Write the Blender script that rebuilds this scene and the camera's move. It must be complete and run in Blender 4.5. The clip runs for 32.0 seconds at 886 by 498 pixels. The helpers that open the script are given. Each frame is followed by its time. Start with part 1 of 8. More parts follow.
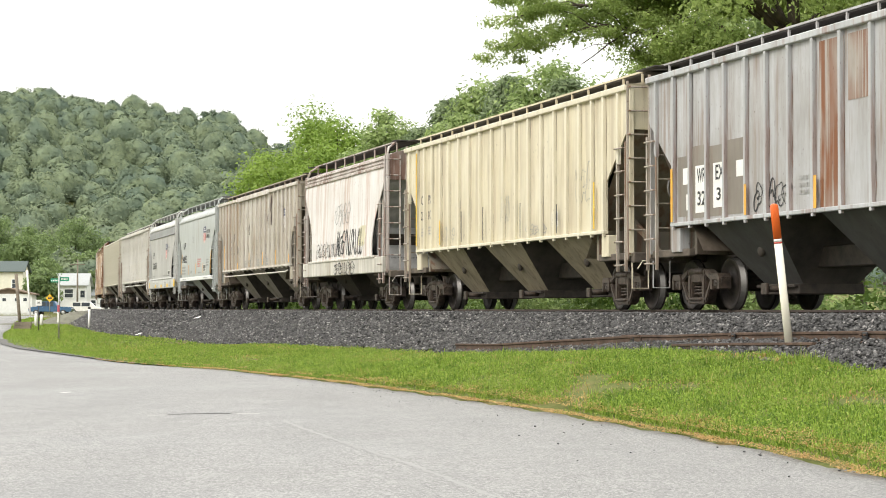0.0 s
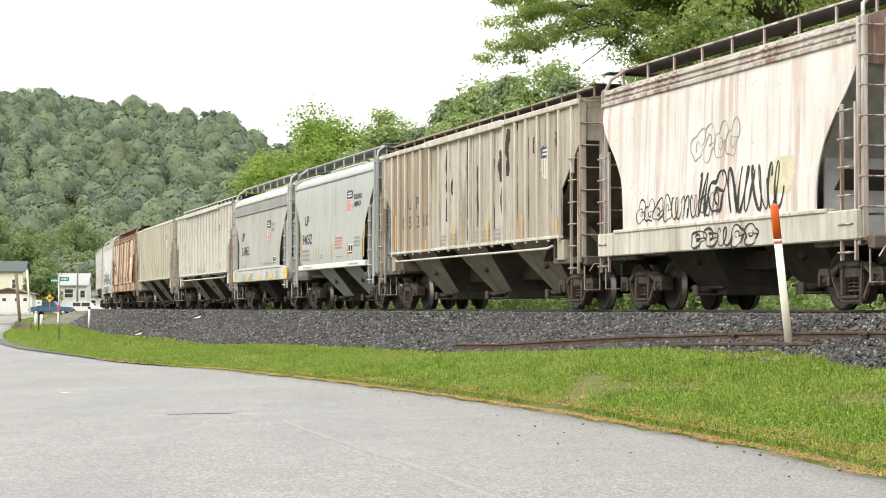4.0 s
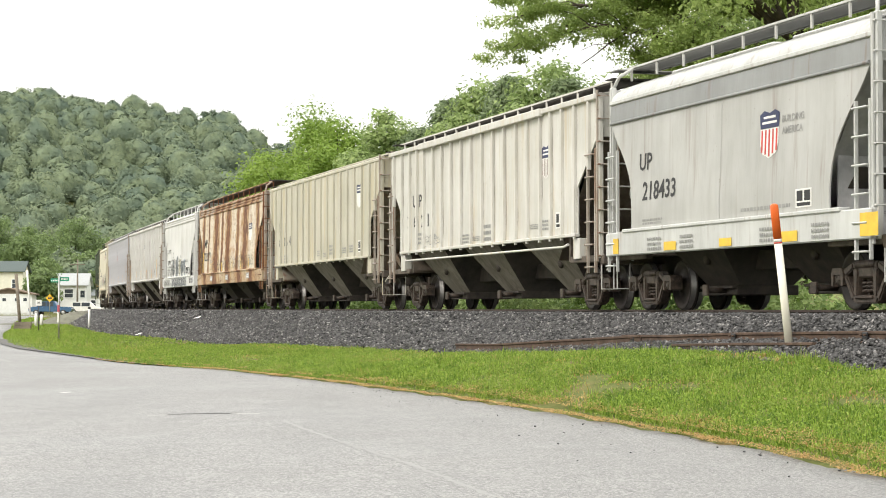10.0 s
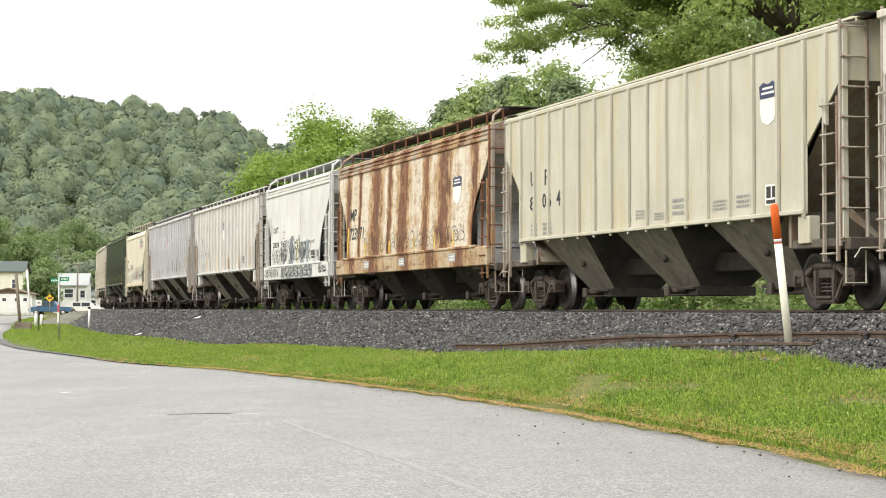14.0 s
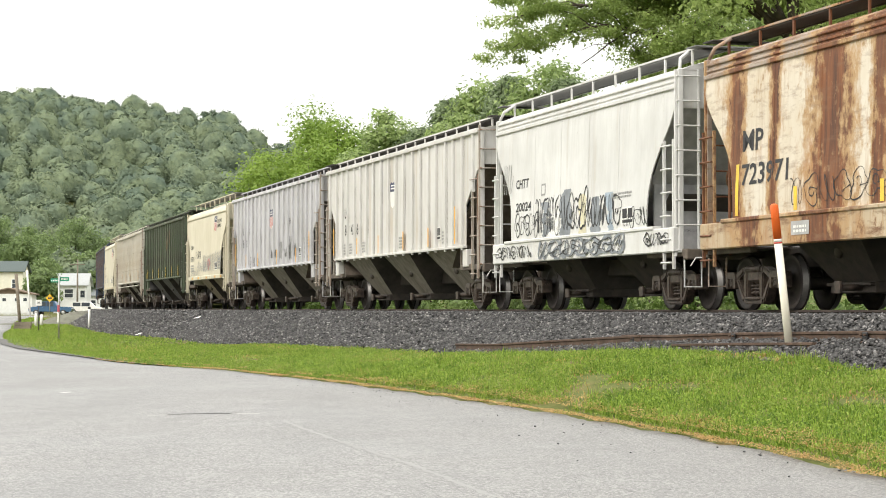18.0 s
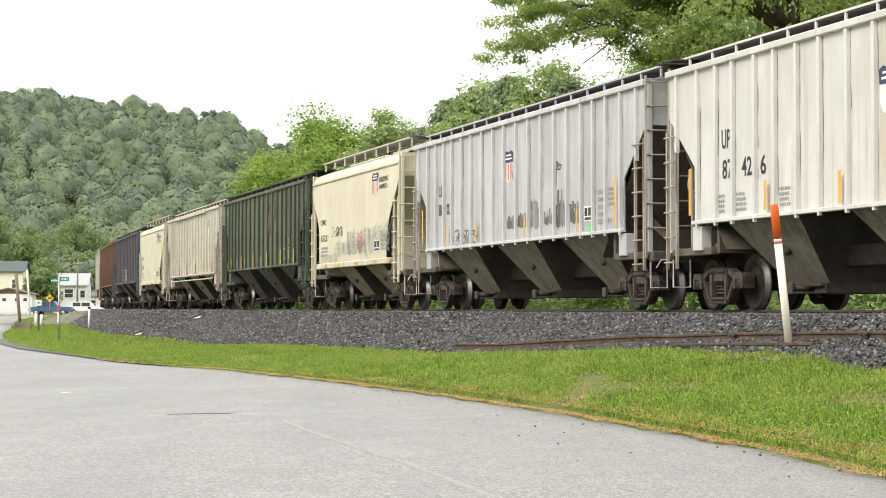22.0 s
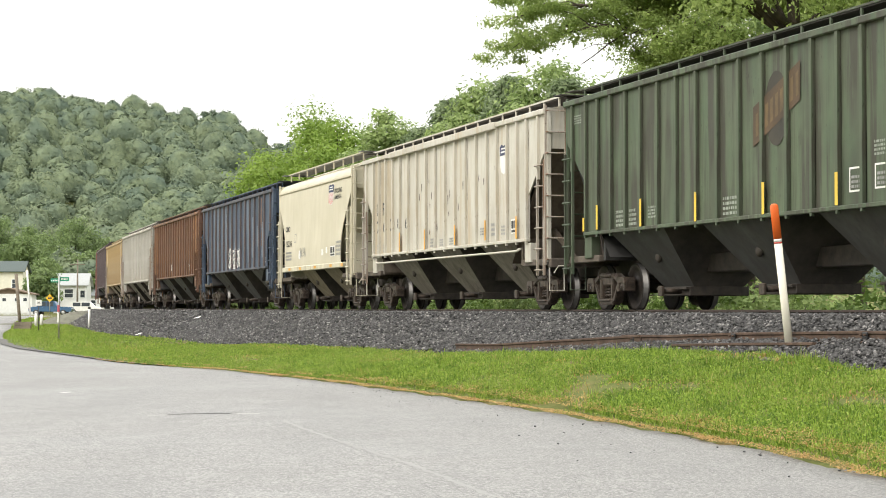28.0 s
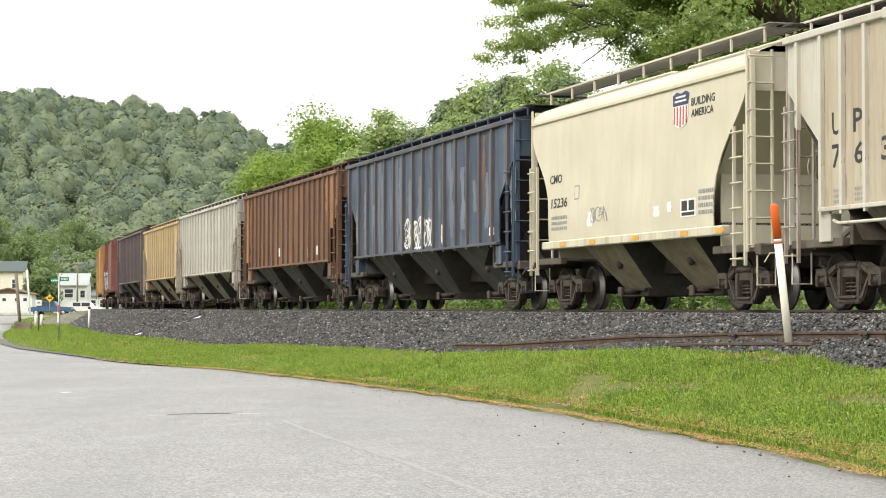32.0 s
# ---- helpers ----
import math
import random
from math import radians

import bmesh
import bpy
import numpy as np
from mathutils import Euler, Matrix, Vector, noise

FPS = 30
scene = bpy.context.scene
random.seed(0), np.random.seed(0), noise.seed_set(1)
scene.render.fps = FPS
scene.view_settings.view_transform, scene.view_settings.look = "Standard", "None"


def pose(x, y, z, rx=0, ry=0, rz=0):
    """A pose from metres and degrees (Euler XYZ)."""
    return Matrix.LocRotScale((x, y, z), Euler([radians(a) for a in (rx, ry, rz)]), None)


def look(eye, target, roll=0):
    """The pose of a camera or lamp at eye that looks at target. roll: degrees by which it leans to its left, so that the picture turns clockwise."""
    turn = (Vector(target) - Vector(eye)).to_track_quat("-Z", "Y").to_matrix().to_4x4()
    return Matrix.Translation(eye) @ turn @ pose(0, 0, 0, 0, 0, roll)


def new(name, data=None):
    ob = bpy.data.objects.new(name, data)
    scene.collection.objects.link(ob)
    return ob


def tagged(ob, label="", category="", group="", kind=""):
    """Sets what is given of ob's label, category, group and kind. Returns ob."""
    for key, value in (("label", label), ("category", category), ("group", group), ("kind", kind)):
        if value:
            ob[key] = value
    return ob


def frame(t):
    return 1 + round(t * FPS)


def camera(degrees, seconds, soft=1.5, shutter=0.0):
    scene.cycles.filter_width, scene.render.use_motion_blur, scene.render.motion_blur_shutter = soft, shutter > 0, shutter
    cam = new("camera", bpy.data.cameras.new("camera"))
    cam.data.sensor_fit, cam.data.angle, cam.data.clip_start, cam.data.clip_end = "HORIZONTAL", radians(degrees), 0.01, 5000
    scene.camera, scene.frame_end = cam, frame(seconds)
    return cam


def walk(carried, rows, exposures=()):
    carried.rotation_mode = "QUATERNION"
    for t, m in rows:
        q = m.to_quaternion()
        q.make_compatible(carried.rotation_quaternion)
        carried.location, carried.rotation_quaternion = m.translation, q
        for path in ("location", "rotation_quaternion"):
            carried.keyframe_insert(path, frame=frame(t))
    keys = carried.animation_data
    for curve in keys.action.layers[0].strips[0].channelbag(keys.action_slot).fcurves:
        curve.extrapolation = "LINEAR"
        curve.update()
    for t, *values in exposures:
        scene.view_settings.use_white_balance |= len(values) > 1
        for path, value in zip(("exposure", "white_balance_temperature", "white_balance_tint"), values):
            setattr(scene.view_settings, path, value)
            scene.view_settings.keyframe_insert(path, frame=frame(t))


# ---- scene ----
# ---- camera ----
cam = camera(24.61, 32.0, soft=1.0)
HERE = pose(0, 0, 1.35, 90 + 1.676, 0, 0)
walk(cam, [(0.0, HERE), (32.0, HERE)], exposures=[(0.0, 0.34), (32.0, 0.34)])

# ---- light: a bright overcast day ----
SUN_EL, SUN_AZ = 42, 230          # degrees; azimuth clockwise from +y
world = bpy.data.worlds.new("sky")
scene.world = world
world.use_nodes = True
wn, wl = world.node_tree.nodes, world.node_tree.links
sky = wn.new("ShaderNodeTexSky")
sky.sky_type, sky.sun_disc = "NISHITA", False
sky.sun_elevation, sky.sun_rotation = radians(SUN_EL), radians(SUN_AZ)
sky.dust_density = 4.0
cloud = wn.new("ShaderNodeMix")
cloud.data_type = "RGBA"
cloud.inputs[0].default_value = 0.93
wl.new(sky.outputs[0], cloud.inputs[6])
# the cloud cover is brighter overhead than at the horizon
height = wn.new("ShaderNodeSeparateXYZ")
wl.new(wn.new("ShaderNodeTexCoord").outputs["Generated"], height.inputs[0])
cover = wn.new("ShaderNodeMix")
cover.data_type = "RGBA"
cover.inputs[6].default_value, cover.inputs[7].default_value = (10.4, 10.3, 10.0, 1), (18.2, 18.0, 17.4, 1)
wl.new(height.outputs[2], cover.inputs[0])
wl.new(cover.outputs[2], cloud.inputs[7])
wn["Background"].inputs[1].default_value = 0.1
wl.new(cloud.outputs[2], wn["Background"].inputs[0])
sun = new("sun", bpy.data.lights.new("sun", "SUN"))
sun.data.energy, sun.data.angle, sun.data.color = 1.7, radians(26), (1.0, 0.94, 0.85)
_a, _e = radians(SUN_AZ), radians(SUN_EL)
sun.matrix_world = look((100 * math.sin(_a) * math.cos(_e), 100 * math.cos(_a) * math.cos(_e), 100 * math.sin(_e)), (0, 0, 0))

# ---- the railway's line: s metres along, the trains come from negative s ----
RAIL_Z = 1.325
_ds = 0.25
_ss = np.arange(-470, 270.01, _ds)
_sc = np.clip(_ss, -150, 12)
_h = np.cumsum(-1.426e-4 + 3.28e-7 * _sc - 1.0413e-7 * _sc ** 2) * _ds
_i0 = int(np.argmin(abs(_ss)))
_h += 2.861 - _h[_i0]
_tx, _ty = np.cumsum(np.sin(_h)) * _ds, np.cumsum(np.cos(_h)) * _ds
_tx += 6.311 - _tx[_i0]
_ty += 35.892 - _ty[_i0]


def line(s):
    """Place and heading of the track's middle at s."""
    return np.interp(s, _ss, _tx), np.interp(s, _ss, _ty), np.interp(s, _ss, _h)


def beside(s, d):
    """The place d metres from the track's middle, on the road's side."""
    x, y, h = line(s)
    return x + np.cos(h) * d, y - np.sin(h) * d


def station(x, y):
    """s and d of places in the plan (arrays)."""
    x, y = np.asarray(x, float).ravel(), np.asarray(y, float).ravel()
    s, d = np.empty_like(x), np.empty_like(x)
    cx, cy, ch, cs = _tx[::4], _ty[::4], _h[::4], _ss[::4]
    for a in range(0, len(x), 4000):
        b = slice(a, a + 4000)
        D = (x[b, None] - cx) ** 2 + (y[b, None] - cy) ** 2
        i = D.argmin(1)
        ax, ay = x[b] - cx[i], y[b] - cy[i]
        s[b] = cs[i] + ax * np.sin(ch[i]) + ay * np.cos(ch[i])
        d[b] = ax * np.cos(ch[i]) - ay * np.sin(ch[i])
    return s, d


def toe(s):
    """Where the ballast's foot lies beside the track."""
    return np.interp(s, [-110, -92, -70, -50, -36, -28, -15, -10, -3.5, 1, 5.5, 7, 9, 14, 20],
                     [3.9, 4.0, 4.15, 4.0, 4.1, 3.75, 3.6, 3.6, 3.38, 3.12, 3.08, 3.15, 3.3, 3.45, 3.45])


def road_edge(s):
    return np.interp(s, [-145, -130, -101, -80, -60, -45, -36, -25, -19.25, -16.5, -11.5, -3.5, 3, 8.25, 12.5, 15.5, 18, 30],
                     [7.6, 7.8, 8.1, 9.2, 10.1, 10.7, 10.7, 10.05, 9.78, 9.43, 8.23, 7.54, 7.29, 7.31, 7.52, 7.72, 8.12, 8.8])


def bed(d):
    return RAIL_Z - 0.11 - np.maximum(0, np.abs(d) - 2.1) / 1.75


def smooth(a, b, x):
    t = np.clip((x - a) / (b - a), 0, 1)
    return t * t * (3 - 2 * t)


def ridge(az):
    """Height of the wooded ridge seen along a bearing (x over y)."""
    return np.interp(az, [-1.5, -0.6, -0.3, -0.218, -0.19, -0.163, -0.135, -0.115, -0.1, -0.09, -0.073, -0.04, 0.0, 0.1, 0.3, 1.0],
                     [50, 67, 77, 74, 71, 68.5, 66, 64.5, 60, 54, 51, 45, 38, 26, 18, 10])


def ground_z(x, y):
    s, d = station(x, y)
    x, y = np.asarray(x, float).ravel(), np.asarray(y, float).ravel()
    zt = bed(toe(s)) - 0.03
    e = road_edge(s)
    t = np.clip((d - toe(s)) / np.maximum(e - toe(s), 0.5), 0, 1)
    p = 1.15 + 1.15 * smooth(-14, 2, s)
    bank = zt * (1 - t ** p) + 0.03 * np.exp(-((s - 7.5) / 3.0) ** 2 - ((d - 4.0) / 0.9) ** 2)
    far_side = np.maximum(bed(d), 0.55)
    z = np.where(d > toe(s), bank, np.where(d > 0, bed(d) - 0.08, far_side - 0.08))
    z = np.where(d > e - 0.12, -0.03 - 0.02 * smooth(0, 0.5, d - e), z)
    z = np.where(d > 0, z + 0.6 * smooth(120, 200, y) * smooth(3.5, 8, d), z)
    r = np.hypot(x, y)
    up = smooth(330, 820, r) * (y > 0)
    z = z + up * ridge(x / np.maximum(y, 1))
    z = z + np.where(d < -14, 0.04 * np.minimum(-14 - d, 60) , 0) * smooth(-380, -340, s)
    return z


# ---- small mesh tools ----
def box(bm, x0, x1, y0, y1, z0, z1):
    v = [bm.verts.new(p) for p in ((x0, y0, z0), (x1, y0, z0), (x1, y1, z0), (x0, y1, z0), (x0, y0, z1), (x1, y0, z1), (x1, y1, z1), (x0, y1, z1))]
    for f in ((3, 2, 1, 0), (4, 5, 6, 7), (0, 1, 5, 4), (1, 2, 6, 5), (2, 3, 7, 6), (3, 0, 4, 7)):
        bm.faces.new([v[i] for i in f])
    return v


def cbox(bm, x0, x1, y0, y1, z0, z1, c=0.02):
    """A box with chamfered edges."""
    t = bmesh.new()
    box(t, x0, x1, y0, y1, z0, z1)
    bmesh.ops.bevel(t, geom=list(t.edges), offset=c, segments=1, affect="EDGES")
    merge(bm, t)


def merge(bm, t, m=None):
    new_v = {v: bm.verts.new(m @ v.co if m else v.co) for v in t.verts}
    for f in t.faces:
        g = bm.faces.new([new_v[v] for v in f.verts])
        g.smooth = f.smooth
    t.free()


def prism(bm, outline, y0, y1):
    """An outline in x, z drawn out from y0 to y1."""
    a = [bm.verts.new((x, y0, z)) for x, z in outline]
    b = [bm.verts.new((x, y1, z)) for x, z in outline]
    bm.faces.new(a)
    bm.faces.new(b[::-1])
    n = len(a)
    for i in range(n):
        bm.faces.new((a[i], b[i], b[(i + 1) % n], a[(i + 1) % n]))


def tube(bm, pts, r, n=6, r2=None, cap=True):
    pts = [Vector(p) for p in pts]
    rings = []
    for i, p in enumerate(pts):
        d = (pts[min(i + 1, len(pts) - 1)] - pts[max(i - 1, 0)]).normalized()
        u = d.cross(Vector((0, 0, 1)) if abs(d.z) < 0.9 else Vector((1, 0, 0))).normalized()
        w = d.cross(u)
        rr = r if r2 is None else r + (r2 - r) * i / (len(pts) - 1)
        rings.append([bm.verts.new(p + rr * (math.cos(a) * u + math.sin(a) * w)) for a in (2 * math.pi * k / n for k in range(n))])
    for a, b in zip(rings, rings[1:]):
        for k in range(n):
            f = bm.faces.new((a[k], b[k], b[(k + 1) % n], a[(k + 1) % n]))
            f.smooth = n > 5
    if cap:
        bm.faces.new(rings[0])
        bm.faces.new(rings[-1][::-1])


def lathe(bm, profile, n=24, axis="y"):
    """A profile of (radius, along) turned about an axis."""
    rings = []
    for r, a in profile:
        ring = []
        for k in range(n):
            c, s = r * math.cos(2 * math.pi * k / n), r * math.sin(2 * math.pi * k / n)
            ring.append(bm.verts.new((c, a, s) if axis == "y" else (c, s, a)))
        rings.append(ring)
    for a, b in zip(rings, rings[1:]):
        for k in range(n):
            bm.faces.new((a[k], a[(k + 1) % n], b[(k + 1) % n], b[k])).smooth = True
    return rings


def sheet(bm, grid, smooth_faces=True):
    """A surface from rows of points."""
    rows = [[bm.verts.new(p) for p in row] for row in grid]
    for a, b in zip(rows, rows[1:]):
        for i in range(len(a) - 1):
            bm.faces.new((a[i], a[i + 1], b[i + 1], b[i])).smooth = smooth_faces


def finish(bm, name):
    bmesh.ops.recalc_face_normals(bm, faces=list(bm.faces))
    me = bpy.data.meshes.new(name)
    bm.to_mesh(me)
    bm.free()
    return me


def piece(name, me, material, parent, m=None, label=""):
    """An object on a mesh that may be shared."""
    ob = new(name, me)
    if material is not None and not me.materials:
        me.materials.append(material)
    if parent is not None:
        ob.parent = parent
    if m is not None:
        ob.matrix_basis = m
    if label:
        ob["label"] = label
    return ob


def part(name, bm, material, parent, label="", m=None):
    return piece(name, finish(bm, name), material, parent, m, label)


def thing(name, label, category, group="", kind="", m=None):
    ob = new(name)
    ob.empty_display_size = 0.2
    if m is not None:
        ob.matrix_basis = m
    return tagged(ob, label, category, group, kind)


def quads(name, V, material, tri=False):
    """A mesh of loose quads or triangles from an array n x 4 x 3 or n x 3 x 3."""
    V = np.asarray(V, np.float32)
    n, k = V.shape[:2]
    me = bpy.data.meshes.new(name)
    me.vertices.add(n * k)
    me.vertices.foreach_set("co", V.ravel())
    me.loops.add(n * k)
    me.loops.foreach_set("vertex_index", np.arange(n * k, dtype=np.int32))
    me.polygons.add(n)
    me.polygons.foreach_set("loop_start", np.arange(0, n * k, k, dtype=np.int32))
    me.update(calc_edges=True)
    me.materials.append(material)
    return me


# ---- materials ----
class Nodes:
    def __init__(self, name):
        self.mat = bpy.data.materials.new(name)
        self.mat.use_nodes = True
        self.n, self.l = self.mat.node_tree.nodes, self.mat.node_tree.links
        self.b = self.n["Principled BSDF"]

    def add(self, kind, **inputs):
        node = self.n.new("ShaderNode" + kind)
        for k, v in inputs.items():
            s = node.inputs[k.replace("_", " ")] if isinstance(k, str) else node.inputs[k]
            if hasattr(v, "is_output"):
                self.l.new(v, s)
            else:
                s.default_value = v
        return node

    def place(self, scale=(1, 1, 1), space="Object", shift=None):
        c = self.add("TexCoord")
        m = self.add("Mapping", Vector=c.outputs[space], Scale=scale)
        if shift is not None:
            self.l.new(shift, m.inputs["Location"])
        return m.outputs[0]

    def noise(self, vec, scale, detail=4.0, rough=0.6, w=None):
        return self.add("TexNoise", Vector=vec, Scale=scale, Detail=detail, Roughness=rough).outputs[0]

    def ramp(self, fac, a, b, va=0.0, vb=1.0):
        r = self.add("MapRange", Value=fac)
        for k, v in zip((1, 2, 3, 4), (a, b, va, vb)):
            r.inputs[k].default_value = v
        return r.outputs[0]

    def mul(self, a, b, op="MULTIPLY"):
        m = self.n.new("ShaderNodeMath")
        m.operation, m.use_clamp = op, True
        for i, v in enumerate((a, b)):
            if hasattr(v, "is_output"):
                self.l.new(v, m.inputs[i])
            else:
                m.inputs[i].default_value = v
        return m.outputs[0]

    def mix(self, fac, a, b):
        m = self.n.new("ShaderNodeMix")
        m.data_type = "RGBA"
        for i, v in ((0, fac), (6, a), (7, b)):
            if hasattr(v, "is_output"):
                self.l.new(v, m.inputs[i])
            else:
                m.inputs[i].default_value = v if i == 0 else (*v[:3], 1)
        return m.outputs[2]

    def done(self, color, rough=0.6, metal=0.0, bump=None, strength=0.3, dist=0.01, spec=0.5):
        for k, v in (("Base Color", color), ("Roughness", rough), ("Metallic", metal), ("Specular IOR Level", spec)):
            if hasattr(v, "is_output"):
                self.l.new(v, self.b.inputs[k])
            else:
                self.b.inputs[k].default_value = (*v[:3], 1) if k == "Base Color" else v
        if bump is not None:
            bn = self.add("Bump", Height=bump, Strength=strength, Distance=dist)
            self.l.new(bn.outputs[0], self.b.inputs["Normal"])
        return self.mat


def plain(name, c, rough=0.6, metal=0.0, vary=0.18, scale=3.0):
    """A surface with mild blotches and grain."""
    k = Nodes(name)
    a = k.noise(k.place(), scale, 5)
    col = k.mix(k.ramp(a, 0.3, 0.7), [v * (1 - vary) for v in c], [min(1, v * (1 + vary)) for v in c])
    fine = k.noise(k.place(), scale * 25, 3)
    return k.done(col, k.ramp(a, 0.3, 0.7, rough * 0.85, min(1, rough * 1.15)), metal, fine, 0.15, 0.005)


def car_paint(name, base, fade=None, streak=(0.16, 0.08, 0.045), amount=0.25, grime=0.3, blot=0.0, blot_c=(0.03, 0.03, 0.03), width=3.0, rough=0.55, grime_c=(0.22, 0.2, 0.17), seed=0.0):
    """Old car paint: faded blotches, stains that run down, grime and rust spots."""
    k = Nodes(name)
    fade = [v * 0.88 for v in fade] if fade else [v * 0.95 for v in base]
    base = [v * 0.8 for v in base]
    grime_c = [v * 0.82 for v in grime_c]
    sh = k.add("CombineXYZ", X=seed * 7.3, Y=seed * 3.1, Z=seed * 5.7).outputs[0]
    big = k.noise(k.place((0.6, 0.6, 0.5), shift=sh), 1.0, 4)
    col = k.mix(k.ramp(big, 0.35, 0.65), base, fade)
    g = k.noise(k.place((1.5, 1.5, 0.3), shift=sh), 1.3, 6, 0.7)
    col = k.mix(k.mul(k.ramp(g, 0.4, 0.66), min(1.0, grime * 1.5)), col, grime_c)
    st = k.noise(k.place((width, width, 0.13), shift=sh), 1.6, 6, 0.62)
    br = k.noise(k.place((0.9, 0.9, 0.5), shift=sh), 1.1, 3)
    m = k.mul(k.ramp(st, 0.57 - 0.2 * amount, 0.67 - 0.2 * amount), k.ramp(br, 0.3, 0.55))
    col = k.mix(k.mul(m, min(1.0, 0.35 + amount)), col, streak)
    sp = k.noise(k.place((6, 6, 4), shift=sh), 2.0, 5, 0.7)
    col = k.mix(k.mul(k.ramp(sp, 0.66, 0.74), 0.6), col, [v * 0.8 for v in streak])
    if blot > 0:
        bl = k.noise(k.place((1.3, 1.3, 0.45), shift=sh), 1.0, 5, 0.62)
        col = k.mix(k.ramp(bl, 0.7 - 0.2 * blot, 0.72 - 0.2 * blot), col, blot_c)
    chip = k.noise(k.place((22, 22, 9), shift=sh), 1.0, 3, 0.6)
    where = k.noise(k.place((0.7, 0.7, 0.7), shift=sh), 1.7, 3)
    col = k.mix(k.mul(k.mul(k.ramp(chip, 0.66, 0.7), k.ramp(where, 0.42, 0.62)), min(1.0, 3 * amount)), col, [v * 0.45 for v in streak])
    drip = k.noise(k.place((9, 9, 0.35), shift=sh), 1.7, 5, 0.7)
    col = k.mix(k.mul(k.ramp(drip, 0.55, 0.75), min(0.5, grime * 1.3)), col, [v * 0.7 for v in grime_c])
    dent = k.noise(k.place((0.8, 0.8, 0.8)), 1.5, 2)
    return k.done(col, k.ramp(g, 0.3, 0.8, rough * 0.85, min(1, rough * 1.3)), 0.0, dent, 0.25, 0.03)


def rust_paint(name, base, fade, bands, cover=0.5, seed=0.0):
    """Pale paint eaten by rust in upright bands, each (middle, half width), with ochre stains round them."""
    k = Nodes(name)
    sh = k.add("CombineXYZ", X=seed * 7.3, Y=seed * 3.1, Z=seed * 5.7).outputs[0]
    big = k.noise(k.place((0.7, 0.7, 0.4), shift=sh), 1.0, 5)
    col = k.mix(k.ramp(big, 0.35, 0.65), base, fade)
    run = k.noise(k.place((5, 5, 0.3), shift=sh), 1.5, 6, 0.7)
    rag = k.noise(k.place((2.2, 2.2, 1.3), shift=sh), 1.6, 6, 0.72)
    x = k.add("SeparateXYZ", Vector=k.add("TexCoord").outputs["Object"]).outputs[0]
    near = None
    for c, w in bands:
        a = k.n.new("ShaderNodeMath")
        a.operation = "SUBTRACT"
        k.l.new(x, a.inputs[0])
        a.inputs[1].default_value = c
        b = k.n.new("ShaderNodeMath")
        b.operation = "ABSOLUTE"
        k.l.new(a.outputs[0], b.inputs[0])
        m = k.ramp(b.outputs[0], w * 1.9, w * 0.35)
        near = m if near is None else k.mul(near, m, "MAXIMUM")
    spread = k.mul(k.mul(near, 0.62), k.mul(k.ramp(rag, 0.3, 0.7), 0.6), "ADD")
    spots = k.noise(k.place((1.0, 1.0, 0.55), shift=sh), 1.3, 6, 0.72)
    col = k.mix(k.mul(k.ramp(run, 0.5, 0.68), cover), col, (0.37, 0.24, 0.13))
    col = k.mix(k.ramp(spread, 0.38, 0.62), col, (0.43, 0.28, 0.14))
    col = k.mix(k.mul(k.ramp(spots, 0.6 - 0.12 * cover, 0.7), 0.85), col, (0.36, 0.17, 0.06))
    deep = k.mix(k.ramp(run, 0.35, 0.65), (0.075, 0.032, 0.02), (0.25, 0.095, 0.035))
    col = k.mix(k.ramp(spread, 0.66, 0.84), col, deep)
    streaky = k.noise(k.place((1.1, 1.1, 4.5), shift=sh), 1.5, 5, 0.7)
    col = k.mix(k.mul(k.ramp(streaky, 0.52, 0.68), cover), col, (0.2, 0.11, 0.06))
    col = k.mix(k.mul(k.ramp(rag, 0.6, 0.7), cover), col, (0.13, 0.055, 0.03))
    return k.done(col, 0.7, 0.0, rag, 0.3, 0.01)


def steel(name, c, c2, rough=0.7, metal=0.2, scale=4.0):
    k = Nodes(name)
    a = k.noise(k.place(), scale, 6, 0.7)
    col = k.mix(k.ramp(a, 0.35, 0.65), c, c2)
    return k.done(col, rough, metal, k.noise(k.place(), 40, 4), 0.3, 0.008)


DARK = steel("undercarriage_steel", (0.032, 0.028, 0.024), (0.07, 0.056, 0.045))
RUSTY = steel("truck_steel", (0.026, 0.021, 0.018), (0.1, 0.074, 0.057), 0.55, 0.1, 9.0)
WHEEL = steel("wheel_steel", (0.014, 0.012, 0.011), (0.042, 0.032, 0.026), 0.55, 0.3)
TREAD = steel("polished_tread", (0.16, 0.155, 0.15), (0.24, 0.23, 0.22), 0.45, 0.7)
RAILM = steel("rail_steel", (0.045, 0.034, 0.028), (0.085, 0.062, 0.05), 0.7, 0.2)
RAILTOP = steel("rail_head", (0.3, 0.28, 0.26), (0.4, 0.38, 0.36), 0.35, 0.8)
OLDRAIL = steel("rusted_rail", (0.05, 0.03, 0.022), (0.13, 0.085, 0.06), 0.85, 0.1)
WOODTIE = plain("tie_wood", (0.07, 0.055, 0.045), 0.9, vary=0.4)
BLACKP = plain("black_paint", (0.03, 0.03, 0.032), 0.6)
WHITEP = plain("white_paint", (0.78, 0.77, 0.74), 0.5, vary=0.08)
YELLOWP = plain("yellow_paint", (0.75, 0.5, 0.06), 0.55)
AMBERP = plain("amber_tape", (0.72, 0.38, 0.06), 0.5)
REDP = plain("red_paint", (0.5, 0.06, 0.05), 0.55)
NAVYP = plain("navy_paint", (0.03, 0.04, 0.1), 0.55)
